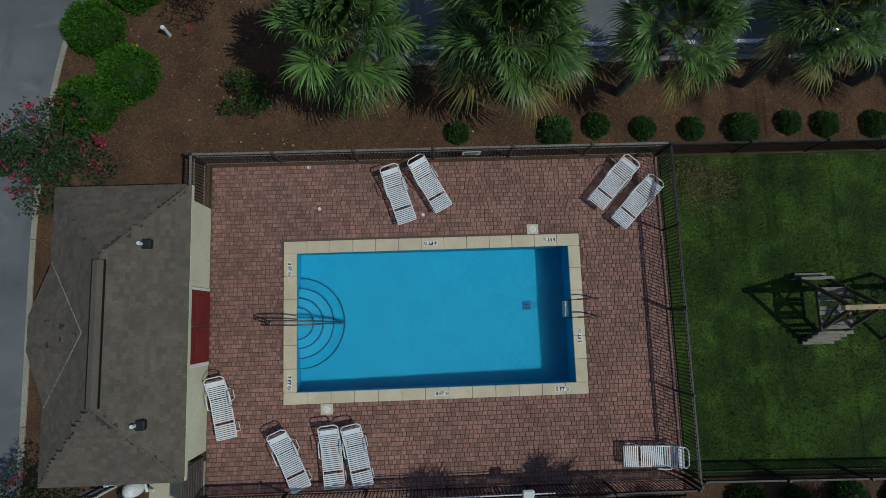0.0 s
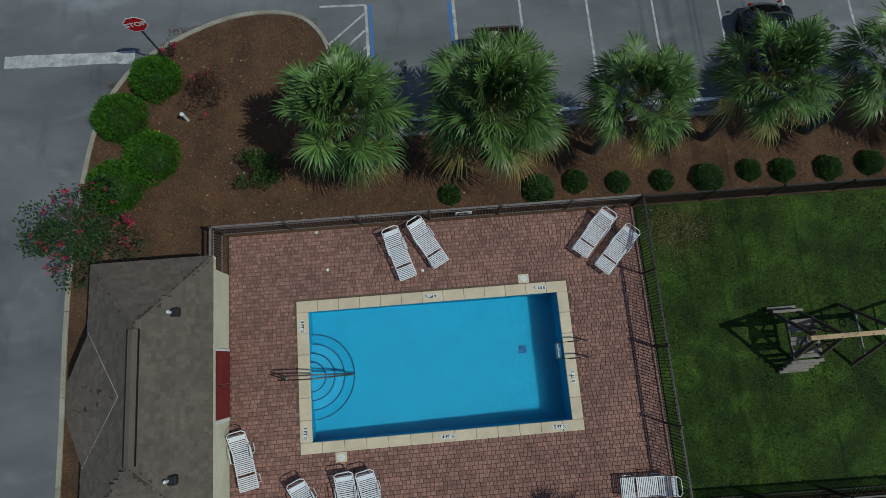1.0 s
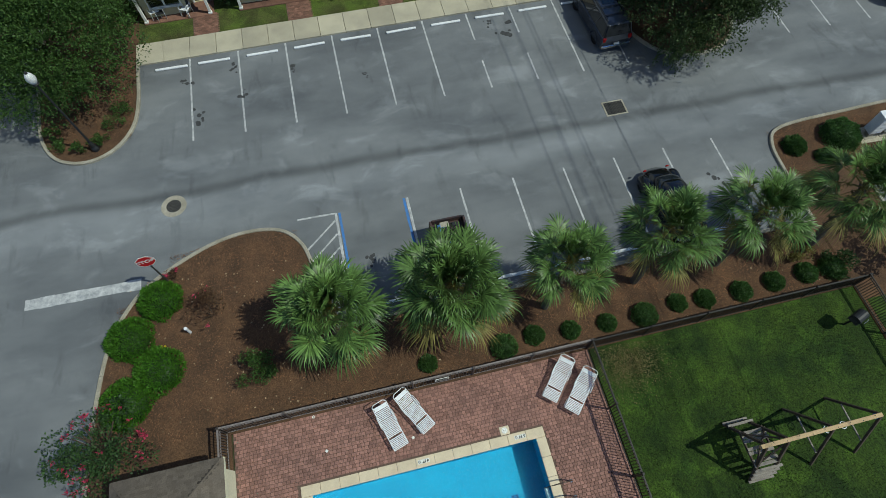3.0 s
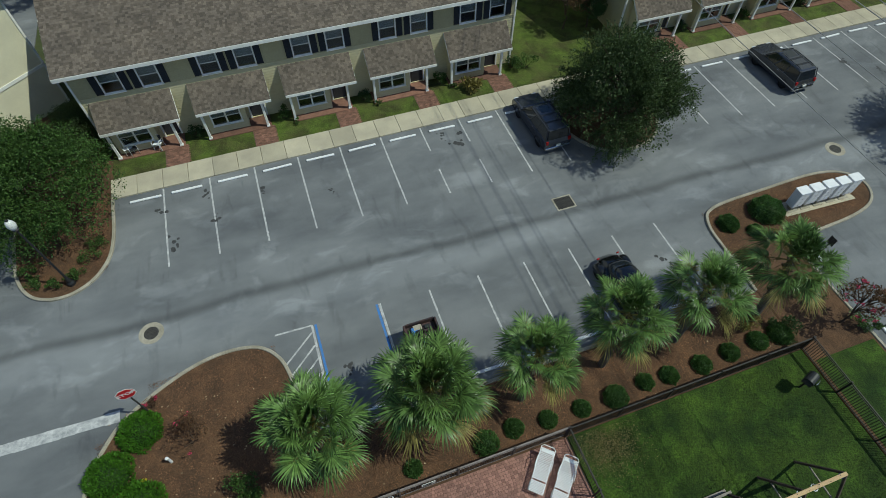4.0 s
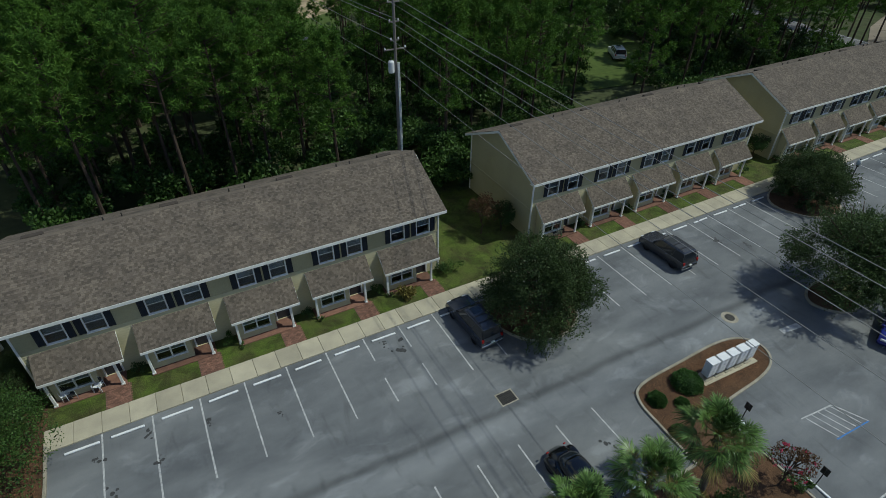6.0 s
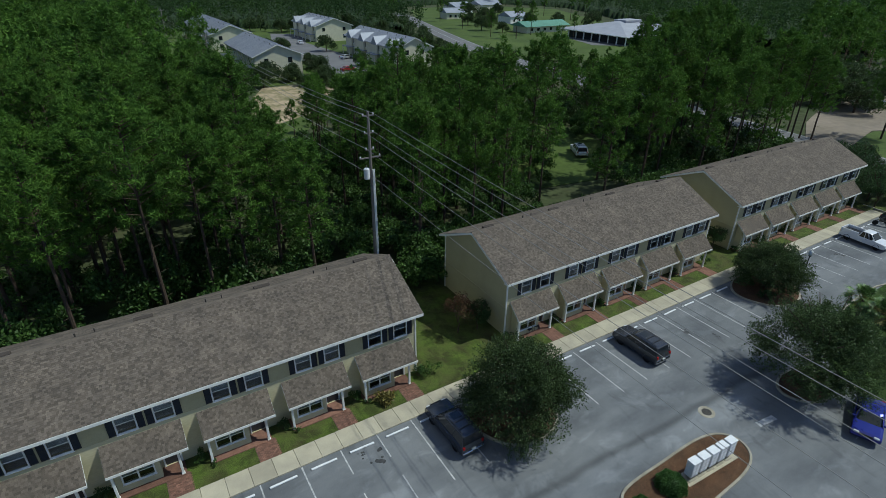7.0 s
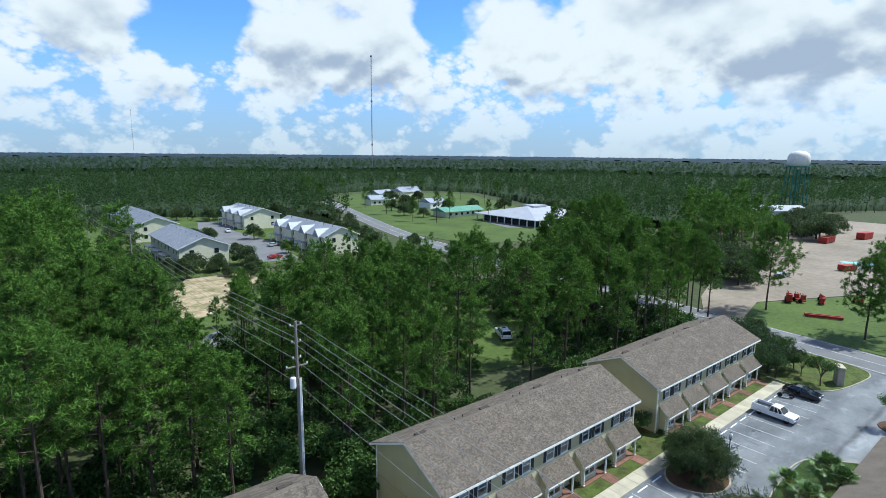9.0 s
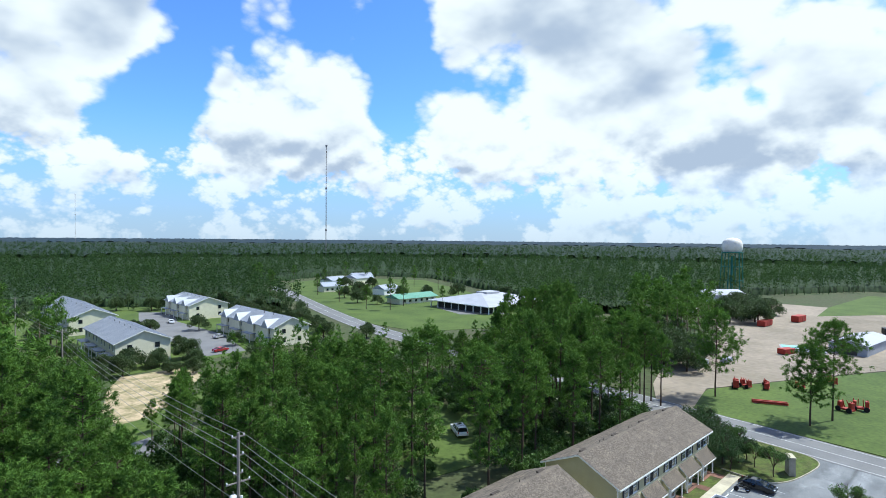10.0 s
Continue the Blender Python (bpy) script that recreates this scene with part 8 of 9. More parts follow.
sedan("bright red car by the grey-roofed houses", red).matrix_world = pose(66.0, 164.0, 0.03, 0, 0, 10)
sedan("white car near the house court", white).matrix_world = pose(73.0, 230.0, 0.03, 0, 0, 80)


def pickup(label, colour, load=None):
    prof = [(-2.75, 0.42), (2.60, 0.36), (2.72, 0.6), (2.68, 0.86), (2.5, 1.00), (1.45, 1.08), (-2.70, 1.04), (-2.78, 0.7)]
    t, b = car("pickup_truck", label, "pickup truck", prof, (-0.55, 1.40, -0.30, 0.72, 1.08, 1.78), 1.92, (-1.75, 1.75), colour, 0.37)
    part("bed_floor", Build().box(-2.66, -0.80, 1.085, -0.64, 0.80, 1.11), M_black if load is None else load, t, "truck bed")
    for s in (-1, 1):
        part("bed_side", Build().box(-2.72, s * 0.88 - 0.06, 1.03, -0.60, s * 0.88 + 0.06, 1.46, 0.03), colour, t)
    part("tailgate", Build().box(-2.76, -0.82, 1.0, -2.66, 0.82, 1.46, 0.03), colour, t)
    if load:
        q = random.Random(5)
        for k in range(14):
            x, y = q.uniform(-2.5, -0.8), q.uniform(-0.6, 0.6)
            part("load", Build().box(x - q.uniform(0.1, 0.3), y - q.uniform(0.1, 0.25), 1.06, x + q.uniform(0.1, 0.3), y + q.uniform(0.1, 0.25), 1.2 + q.uniform(0, 0.35), 0.03), (load, M_iron, M_kerb, M_shutter, M_blue_line)[k % 5], t, "piled junk")
    return t


pickup("white pickup truck parked by the last townhouses", white).matrix_world = pose(74.7, 24.0, 0, 0, 0, 268) @ Matrix.Diagonal((0.93, 0.95, 0.95, 1))
pickup("old rust-brown pickup with a cluttered bed under a palm", rust, rust).matrix_world = pose(3.45, 10.3, 0, 0, 0, 270) @ Matrix.Diagonal((0.8, 0.9, 0.9, 1))

mc = thing("motorcycle", "black motorcycle standing beside the parking bays", "motorcycle", at=(82.2, 25.3, 0), turn=115)
for x in (-0.7, 0.72):
    part("wheel", Build().lathe([(0.2, -0.06), (0.31, -0.06), (0.33, 0), (0.31, 0.06), (0.2, 0.06)], 18), M_tyre, mc).matrix_basis = pose(x, 0, 0.33, 90, 0, 0)
part("tank", Build().box(-0.1, -0.15, 0.62, 0.4, 0.15, 0.9, 0.08), black, mc)
part("seat", Build().box(-0.65, -0.15, 0.62, -0.1, 0.15, 0.76, 0.05), M_tyre, mc)
part("engine", Build().box(-0.2, -0.2, 0.25, 0.3, 0.2, 0.62, 0.04), M_chrome, mc)
part("fork", Build().tube([(0.72, 0, 0.33), (0.42, 0, 1.0)], 0.04, 8), M_chrome, mc)
part("handlebar", Build().tube([(0.25, -0.4, 1.05), (0.42, 0, 1.02), (0.25, 0.4, 1.05)], 0.02, 6), M_chrome, mc)
part("exhaust", Build().tube([(0.1, 0.2, 0.35), (-0.8, 0.22, 0.35)], 0.045, 8), M_chrome, mc)

# ---------------------------------------------------------------- street furniture
st = thing("stop_sign", "red octagonal stop sign on a thin dark post", "stop sign", at=(-9.48, 12.62, 0.03), turn=8)
part("post", Build().box(-0.03, -0.03, -0.1, 0.03, 0.03, 2.9, 0.006), M_iron, st)
oct8 = lambda r: [(r * math.cos(math.pi / 8 + k * math.pi / 4), r * math.sin(math.pi / 8 + k * math.pi / 4)) for k in range(8)]
rot = pose(0, -0.045, 2.62, 90, 0, 0)
plate = part("plate", Build().prism(oct8(0.41), -0.006, 0.004), M_marker, st, "white-bordered sign plate")
plate.matrix_basis = rot
part("face", Build().prism(oct8(0.375), 0.004, 0.009), M_stopred, plate, "red sign face")
words("STOP", 0.30, plate, pose(0, 0, 0.012), M_marker, lab="white lettering")


def globe_lamp(x, y, h, label):
    t = thing("street_lamp", label, "street lamp", "lot lamps", at=(x, y, 0.05))
    part("base", Build().lathe([(0.2, -0.1), (0.2, 0.18), (0.13, 0.3), (0.09, 0.6), (0, 0.6)], 14), M_black, t)
    part("pole", Build().tube([(0, 0, 0.3), (0, 0, h)], 0.065, 10, 0.045), M_black, t)
    part("collar", Build().lathe([(0.05, h - 0.05), (0.14, h), (0.16, h + 0.06), (0.1, h + 0.1), (0, h + 0.1)], 14), M_black, t)
    part("globe", Build().lathe([(0.1, h + 0.08), (0.18, h + 0.2), (0.215, h + 0.36), (0.18, h + 0.52), (0.11, h + 0.64), (0.0, h + 0.67)], 18), M_globe, t, "milky white globe", True)
    part("finial", Build().lathe([(0.07, h + 0.66), (0.05, h + 0.74), (0, h + 0.8)], 10), M_black, t)


globe_lamp(56.4, 22.1, 4.1, "black lamp post with a white globe on an island")
globe_lamp(-13.2, 21.35, 4.75, "grey lamp post with a white globe among shrubs")
for x, y in ((25.75, 9.6), (25.75, 4.9)):
    t = thing("sign_post", "thin post with a small dark sign at the bay's head", "sign", "bay signs", at=(x, y, 0.05))
    part("post", Build().box(-0.025, -0.025, -0.1, 0.025, 0.025, 1.75, 0.004), M_iron, t)
    part("plate", Build().box(0.025, -0.2, 1.25, 0.045, 0.2, 1.8, 0.008), M_iron, t, "back of a dark metal sign")

# cluster mailboxes
for k in range(5):
    x = 26.78 + k * 0.90
    t = thing("cluster_mailbox", "white metal cluster mailbox on a pedestal", "mailbox", "row of cluster mailboxes", at=(x, 12.98 - 0.04 * k, 0.07), turn=-2)
    t.scale = (0.83, 1.0, 1.0)
    part("pedestal", Build().box(-0.18, -0.16, -0.1, 0.18, 0.16, 0.42, 0.02).box(-0.4, -0.3, -0.1, 0.4, 0.3, 0.05, 0.02), M_kerb, t)
    part("cabinet", Build().box(-0.42, -0.26, 0.40, 0.42, 0.26, 1.62, 0.02), M_mail, t)
    part("cap", Build().box(-0.45, -0.29, 1.60, 0.45, 0.29, 1.66, 0.015), M_mail, t)
    for i in range(2):
        for j in range(4):
            d = part("mail_door", Build().box(-0.39 + i * 0.40, -0.275, 0.48 + j * 0.28, -0.02 + i * 0.40, -0.258, 0.73 + j * 0.28, 0.005), M_mail, t)
            part("lock", Build().lathe([(0.016, 0), (0.016, 0.01), (0, 0.01)], 8), M_iron, d).matrix_basis = pose(-0.06 + i * 0.40, -0.275, 0.6 + j * 0.28, 90, 0, 0)
slab("mailbox_pad", [(26.2, 12.5), (31.1, 12.3), (31.0, 13.3), (26.2, 13.5)], -0.1, 0.085, M_concrete, "concrete pad under the mailboxes", "pad")

# swing set: a low climbing tower between two A-frames, two more A-frames under one long beam
ps = thing("swing_set", "weathered wooden swing set with a climbing tower and pale beam", "swing set", at=(12.15, -0.09, 0.05))
part("beam", Build().box(0.0, -0.075, 2.30, 4.98, 0.075, 2.48, 0.012), M_newwood, ps, "pale new timber beam")
for k in range(9):
    part("bolt", Build().lathe([(0.018, 2.478), (0.018, 2.492), (0, 2.492)], 8, (0.5 + 0.52 * k, 0.03 * (-1) ** k, 0)), M_iron, ps)
for x0, x1, w in ((0.20, 0.33, 0.10), (1.10, 1.20, 0.10), (2.93, 3.02, 0.09), (4.90, 4.98, 0.09)):
    for s in (-1, 1):
        part("leg", Build().beam((x0, s * 0.06, 2.40), (x1, s * 1.14, -0.08), w, w), M_darkwood, ps)
for x in (2.96, 4.93):
    part("crossbar", Build().beam((x - 0.09, -0.72, 0.88), (x - 0.09, 0.72, 0.88), 0.05, 0.05), M_wood, ps)
part("beam_bracket", Build().box(4.80, -0.10, 2.16, 4.95, 0.10, 2.31, 0.01), M_blue_line, ps, "blue-green steel bracket")
for s, zs in ((1, (0.10, 0.42)), (-1, (0.10, 0.36, 0.62, 0.88))):
    for k, z in enumerate(zs):                 # climbing rungs along the outside of the legs
        y = 1.14 - (z + 0.08) * 1.08 / 2.48 + 0.07
        part("rung", Build().box(0.22, s * y - 0.055, z, 1.30 + 0.03 * k, s * y + 0.055, z + 0.035, 0.008), M_wood, ps)
for x in (0.22, 1.16):
    part("deck_joist", Build().box(x - 0.03, -0.72, 1.02, x + 0.03, 0.72, 1.13, 0.008), M_darkwood, ps)
for k in range(9):
    if k in (2, 5):
        continue
    y = -0.66 + k * 0.148
    part("deck_board", Build().box(0.17 + 0.02 * (k % 3), y, 1.13, 1.24 - 0.03 * (k % 2), y + 0.128, 1.16, 0.006), M_wood, ps)
for s in (-1, 1):
    part("brace", Build().beam((0.30, s * 0.55, 1.2), (1.08, s * 0.12, 2.05), 0.05, 0.07), M_darkwood, ps)
part("brace", Build().beam((0.28, -0.5, 1.20), (1.12, 0.5, 1.22), 0.05, 0.06), M_darkwood, ps)
for x in (3.30, 4.0):
    rg = part("trapeze_ring", Build().tube([(x + 0.13 * math.cos(a), 0.13 * math.sin(a) - 0.02, 1.55) for a in [math.pi * i / 8 for i in range(17)]], 0.018, 6, caps=False), M_whiteframe, ps, "white plastic ring")
    part("chain", Build().tube([(x, 0.1, 1.55), (x, 0.0, 2.31)], 0.01, 4), M_iron, rg)

bq = thing("barbecue_grill", "black park barbecue on a single post", "barbecue", at=(19.7, 3.75, 0.05), turn=20)
part("post", Build().tube([(0, 0, -0.1), (0, 0, 0.8)], 0.045, 10), M_black, bq)
part("firebox", Build().box(-0.3, -0.22, 0.78, 0.3, 0.22, 1.05, 0.03), M_iron, bq)
part("lid", Build().loft([[(x, 0.24 * math.cos(a), 1.04 + 0.2 * math.sin(a)) for a in [math.pi * k / 8 for k in range(9)]] for x in (-0.3, 0.3)]), M_black, bq)
part("handle", Build().tube([(-0.15, -0.27, 1.1), (-0.15, -0.31, 1.1), (0.15, -0.31, 1.1), (0.15, -0.27, 1.1)], 0.012, 6), M_steel, bq)

pd = thing("equipment_pad", "yellowish concrete pad behind the pool house", "pad", at=(-8.1, -5.0, 0.0))
part("pad", Build().box(-0.85, -1.2, -0.1, 0.85, 0.75, 0.09, 0.02), M_concrete, pd)
pp = thing("pool_pump", "white pool pump with dark motor and bent pipes", "pump", at=(-9.6, -4.75, 0.05))
part("tank", Build().lathe([(0.0, 0.0), (0.24, 0.02), (0.26, 0.3), (0.22, 0.62), (0.1, 0.74), (0, 0.76)], 16, (0.35, -0.15, 0)), M_whiteframe, pp, "white filter tank", True)
part("motor", Build().tube([(-0.15, -0.35, 0.22), (0.35, -0.45, 0.22)], 0.13, 12), M_black, pp)
part("pipe", Build().tube([(-0.4, 0.05, 0.5), (0.75, 0.08, 0.5), (0.8, -0.2, 0.45), (0.8, -0.3, 0.0)], 0.05, 8), M_whiteframe, pp)
part("pipe", Build().tube([(-0.42, 0.0, 0.0), (-0.42, 0.02, 0.55), (-0.3, 0.05, 0.62)], 0.05, 8), M_whiteframe, pp)
sgt = thing("slat_screen", "white slatted screen beside the pump", "screen", at=(-10.35, -4.9, 0.0))
for k in range(5):
    part("slat", Build().box(-0.28 + k * 0.15, -0.03, 0.05, -0.19 + k * 0.15, 0.03, 1.3, 0.008), M_whiteframe if k % 2 == 0 else M_iron, sgt)
for z in (0.25, 1.1):
    part("rail", Build().box(-0.30, 0.03, z, 0.44, 0.06, z + 0.07, 0.006), M_iron, sgt)

cp = thing("pipe_stub", "short white pipe standing in the pine straw", "pipe", at=(-8.75, 10.1, 0.05), turn=0)
part("pipe", Build().tube([(0, 0, -0.1), (0.02, 0.0, 0.55)], 0.06, 12), M_whiteframe, cp)
part("cap", Build().lathe([(0.075, 0.52), (0.075, 0.58), (0.05, 0.6), (0, 0.6)], 12), M_whiteframe, cp)

for x, a in ((-9.75, 20), (-8.25, -30)):
    t = thing("garden_chair", "white metal garden chair on a porch", "chair", "porch chairs", at=(x, 30.45, 0.13), turn=a)
    part("seat", Build().box(-0.24, -0.24, 0.40, 0.24, 0.24, 0.43, 0.01), M_black, t)
    part("backrest", Build().box(-0.24, 0.22, 0.45, 0.24, 0.26, 0.9, 0.015), M_black, t)
    for sx in (-0.24, 0.24):
        part("arm", Build().tube([(sx, -0.26, 0.0), (sx, -0.24, 0.6), (sx, -0.1, 0.66), (sx, 0.24, 0.64), (sx, 0.3, 0.0)], 0.018, 6), M_whiteframe, t, smooth=True)

# ---------------------------------------------------------------- utility pole and wires
def utility_pole(x, y, h, label, full=True):
    t = thing("utility_pole", label, "utility pole", "power line poles", at=(x, y, 0))
    part("pole", Build().tube([(0, 0, -0.5), (0.05, 0.02, h * 0.5), (0, 0, h)], 0.19, 10, 0.12), M_pole, t)
    for k, (z, w) in enumerate(((h - 0.35, 1.2), (h - 2.0, 1.0), (h - 3.6, 0.9), (h - 4.4, 2.2)) if full else ((h - 0.4, 1.6),)):
        arm = part("crossarm", Build().box(-w / 2, -0.06, z - 0.06, w / 2, 0.06, z + 0.06, 0.01), M_pole, t)
        for s in (-1, 1):
            part("insulator", Build().lathe([(0.05, z + 0.06), (0.08, z + 0.1), (0.05, z + 0.14), (0.08, z + 0.18), (0.03, z + 0.24), (0, z + 0.24)], 10, (s * (w / 2 - 0.08), 0, 0)), M_globe, arm)
    if full:
        tr = part("transformer", Build().lathe([(0.0, h - 6.5), (0.27, h - 6.5), (0.29, h - 6.4), (0.29, h - 5.5), (0.2, h - 5.4), (0, h - 5.4)], 16, (-0.45, 0, 0)), M_mail, t, "grey-white transformer can")
        part("bushing", Build().tube([(-0.45, 0, h - 5.4), (-0.45, 0, h - 5.1)], 0.04, 8), M_pole, tr)
        for dx in (0.17, 0.30):
            part("riser_pipe", Build().tube([(dx, -0.16, 0), (dx, -0.14, h - 5.6)], 0.06, 10), M_whiteframe, t, "pale conduit up the pole")
    return t


utility_pole(20.55, 47.4, 17.4, "tall weathered utility pole with crossarms and a transformer")
utility_pole(21.5, 205.0, 16.0, "far utility pole on the cleared line", False)
utility_pole(21.0, 130.0, 16.0, "far utility pole on the cleared line", False)
utility_pole(22.0, 300.0, 16.0, "far utility pole on the cleared line", False)
utility_pole(20.6, -45.0, 17.0, "tall utility pole on the power line", True)
levels = [(-0.52, 17.2), (0.52, 17.2), (-0.42, 15.5), (0.42, 15.5), (-0.38, 13.9), (0.0, 11.2)]
for dx, z in levels:
    for y0, y1, e in ((-45.0, 47.4, 0.0), (47.4, 130.0, -1.4), (130.0, 205.0, -1.4)):
        z0 = z if y0 < 100 else z - 1.4
        pts = []
        for k in range(13):
            f = k / 12
            pts.append((20.58 + dx + 0.4 * f * (y0 > 40), y0 + (y1 - y0) * f, z0 + e * f - 4 * 1.1 * f * (1 - f)))
        solo("power_line", Build().tube(pts, 0.017 if y0 < 40 else 0.022, 5, caps=False), M_wire, "thin sagging power line", "wire", "power lines")

# ---------------------------------------------------------------- far houses, shop, towers


def estate_house(x0, x1, y0, y1, label, dormers=True):
    t = thing("estate_house", label, "house", "grey-roofed houses")
    xm, ze, zr = (x0 + x1) / 2, 6.0, 9.0
    part("wall", Build().loft([[(x0 + 0.6, y, -0.1), (x1 - 0.6, y, -0.1), (x1 - 0.6, y, ze), (xm, y, zr - 0.25), (x0 + 0.6, y, ze)] for y in (y0 + 0.5, y1 - 0.5)]), M_cream, t)
    roof = part("roof", Build().loft([[(x0, y, ze - 0.05), (xm, y, zr), (x1, y, ze - 0.05), (x1, y, ze - 0.25), (xm, y, zr - 0.2), (x0, y, ze - 0.25)] for y in (y0, y1)]), M_greymetal, t)
    n = int((y1 - y0) / 0.9)
    for s, xe in ((-1, x0), (1, x1)):
        b = Build()
        for k in range(n + 1):
            y = y0 + (y1 - y0) * k / n
            b.beam((xe, y, ze), (xm, y, zr + 0.05), 0.05, 0.07)
        tagged(part("roof_seams", b, M_greymetal, roof), kind="stuff")
    for y in (y0 - 0.01, y1 + 0.01):
        for xe in (x0, x1):
            part("rake_board", Build().beam((xe, y, ze - 0.12), (xm, y, zr - 0.08), 0.06, 0.25), M_trim, roof)
    units = max(2, int((y1 - y0) / 9))
    for k in range(units):
        y = y0 + (y1 - y0) * (k + 0.5) / units
        for s, xe in ((-1, x0 + 0.6), (1, x1 - 0.6)):
            for z in (1.0, 3.9):
                for dy in (-2.0, 1.6):
                    w = part("window", Build().box(min(xe, xe + s * 0.06), y + dy - 0.55, z, max(xe, xe + s * 0.06), y + dy + 0.55, z + 1.5), M_glass, t)
                    part("window_frame", Build().box(min(xe, xe + s * 0.1), y + dy - 0.68, z + 1.5, max(xe, xe + s * 0.1), y + dy + 0.68, z + 1.64).box(min(xe, xe + s * 0.1), y + dy - 0.68, z - 0.12, max(xe, xe + s * 0.1), y + dy + 0.68, z).box(min(xe, xe + s * 0.1), y + dy - 0.66, z, max(xe, xe + s * 0.1), y + dy - 0.54, z + 1.5).box(min(xe, xe + s * 0.1), y + dy + 0.54, z, max(xe, xe + s * 0.1), y + dy + 0.66, z + 1.5), M_trim, w)
        if dormers:
            # a gabled dormer on the west slope
            zz = ze + 0.9
            part("dormer", Build().loft([[(x, y - 2.4, ze - 0.4), (x, y + 2.4, ze - 0.4), (x, y, zz + 1.35)] for x in (x0 - 0.3, xm - 0.6)]), M_greymetal, t)
            part("dormer_wall", Build().loft([[(x, y - 1.9, 0.1), (x, y + 1.9, 0.1), (x, y + 1.9, ze - 0.3), (x, y, zz + 1.0), (x, y - 1.9, ze - 0.3)] for x in (x0 - 0.1, x0 + 0.7)]), M_cream, t)
        # porch
        part("porch_roof", Build().box(x0 - 1.8, y - 3.0, 2.7, x0 + 0.6, y + 3.0, 2.9, 0.03), M_greymetal, t)
        for dy in (-2.8, 2.8):
            part("porch_post", Build().box(x0 - 1.7, y + dy - 0.1, 0, x0 - 1.5, y + dy + 0.1, 2.75), M_trim, t)
    for x in (x0 + 4.0, x1 - 4.0):
        for z in (1.2, 4.0):
            part("gable_window", Build().box(x - 0.6, y0 + 0.44, z, x + 0.6, y0 + 0.52, z + 1.4), M_glass, t)
    for k in range(6):
        y = y0 + (y1 - y0) * (k + 0.7) / 6.5
        part("vent_pipe", Build().tube([(xm - 1.0, y, zr - 0.6), (xm - 1.0, y, zr + 0.1)], 0.08, 6), M_iron, roof)
    return t


estate_house(37.0, 52.5, 221.0, 275.0, "two-storey cream house row with grey metal roof", False)
estate_house(37.2, 52.0, 162.0, 198.0, "long two-storey cream house with seamed grey metal roof", False)
estate_house(80.0, 97.0, 231.5, 262.0, "cream house with dormers and grey metal roof")
estate_house(80.0, 93.5, 158.5, 200.5, "cream house row with gabled dormers and grey metal roof")

sh = thing("roadside_shop", "low shop with a big white metal hip roof and pillared front", "shop")
part("wall", Build().box(190, 165.5, -0.1, 228, 200.0, 3.6), M_shutter, sh, "dark wall under the roof")
part("roof", Build().add(*hip(186.5, 232, 162, 203, 3.6, 7.6, 17)), M_whitemetal, sh)
part("fascia", Build().box(186.5, 162, 3.3, 232, 203, 3.62), M_trim, sh)
part("cupola", Build().box(204, 179, 7.0, 214, 186, 8.0, 0.1), M_whitemetal, sh)
for k in range(9):
    part("pillar", Build().box(187.3, 163 + k * 4.8, -0.1, 187.7, 163.4 + k * 4.8, 3.4), M_trim, sh)
for k in range(8):
    part("pillar", Build().box(190 + k * 5.6, 162.4, -0.1, 190.4 + k * 5.6, 162.8, 3.4), M_trim, sh)
gs = thing("green_roofed_hall", "long low building with a green metal roof", "building")
part("wall", Build().box(180, 217.5, -0.1, 206, 228, 3.0), M_cream, gs)
part("roof", Build().loft([[(x, 216.5, 2.9), (x, 223, 5.0), (x, 229.5, 2.9)] for x in (178.8, 207)]), M_greenmetal, gs)
for k in range(6):
    part("window", Build().box(182.5 + k * 4, 217.42, 0.9, 184 + k * 4, 217.52, 2.2), M_glass, gs)
for x, y, w, d, h, m in ((214, 331, 16, 12, 4.5, M_trim), (236, 332, 18, 14, 5.0, M_cream), (208, 264, 14, 10, 3.6, M_trim), (252, 352, 16, 12, 4.5, M_trim), (190, 300, 12, 9, 3.6, M_cream)):
    t = thing("far_house", "small pale house at the field's edge", "house", "far houses", at=(x, y, 0), turn=rng.uniform(-15, 15))
    part("wall", Build().box(-w / 2, -d / 2, -0.1, w / 2, d / 2, h), m, t)
    part("roof", Build().loft([[(q, -d / 2 - 0.5, h - 0.1), (q, 0, h + 2.4), (q, d / 2 + 0.5, h - 0.1)] for q in (-w / 2 - 0.4, w / 2 + 0.4)]), M_greymetal, t)
    for k in (-1, 0, 1):
        part("window", Build().box(k * w / 3.5 - 0.7, -d / 2 - 0.06, 1.0, k * w / 3.5 + 0.7, -d / 2 + 0.02, 2.3), M_glass, t)

wtw = thing("water_tower", "white water tank on green steel legs above the woods", "water tower", at=(381, 123, 0))
wtw.scale = (0.82, 0.82, 1.0)
part("tank", Build().lathe([(0.0, 26.2), (3.2, 26.4), (6.2, 27.4), (7.4, 29.0), (7.5, 31.0), (7.3, 33.0), (6.2, 34.9), (3.6, 36.3), (0, 36.8)], 28), M_tank, wtw, "white steel tank", True)
part("tank_band", Build().lathe([(7.0, 26.9), (7.9, 26.9), (7.9, 27.5), (7.0, 27.5)], 28), M_greensteel, wtw, "green balcony band")
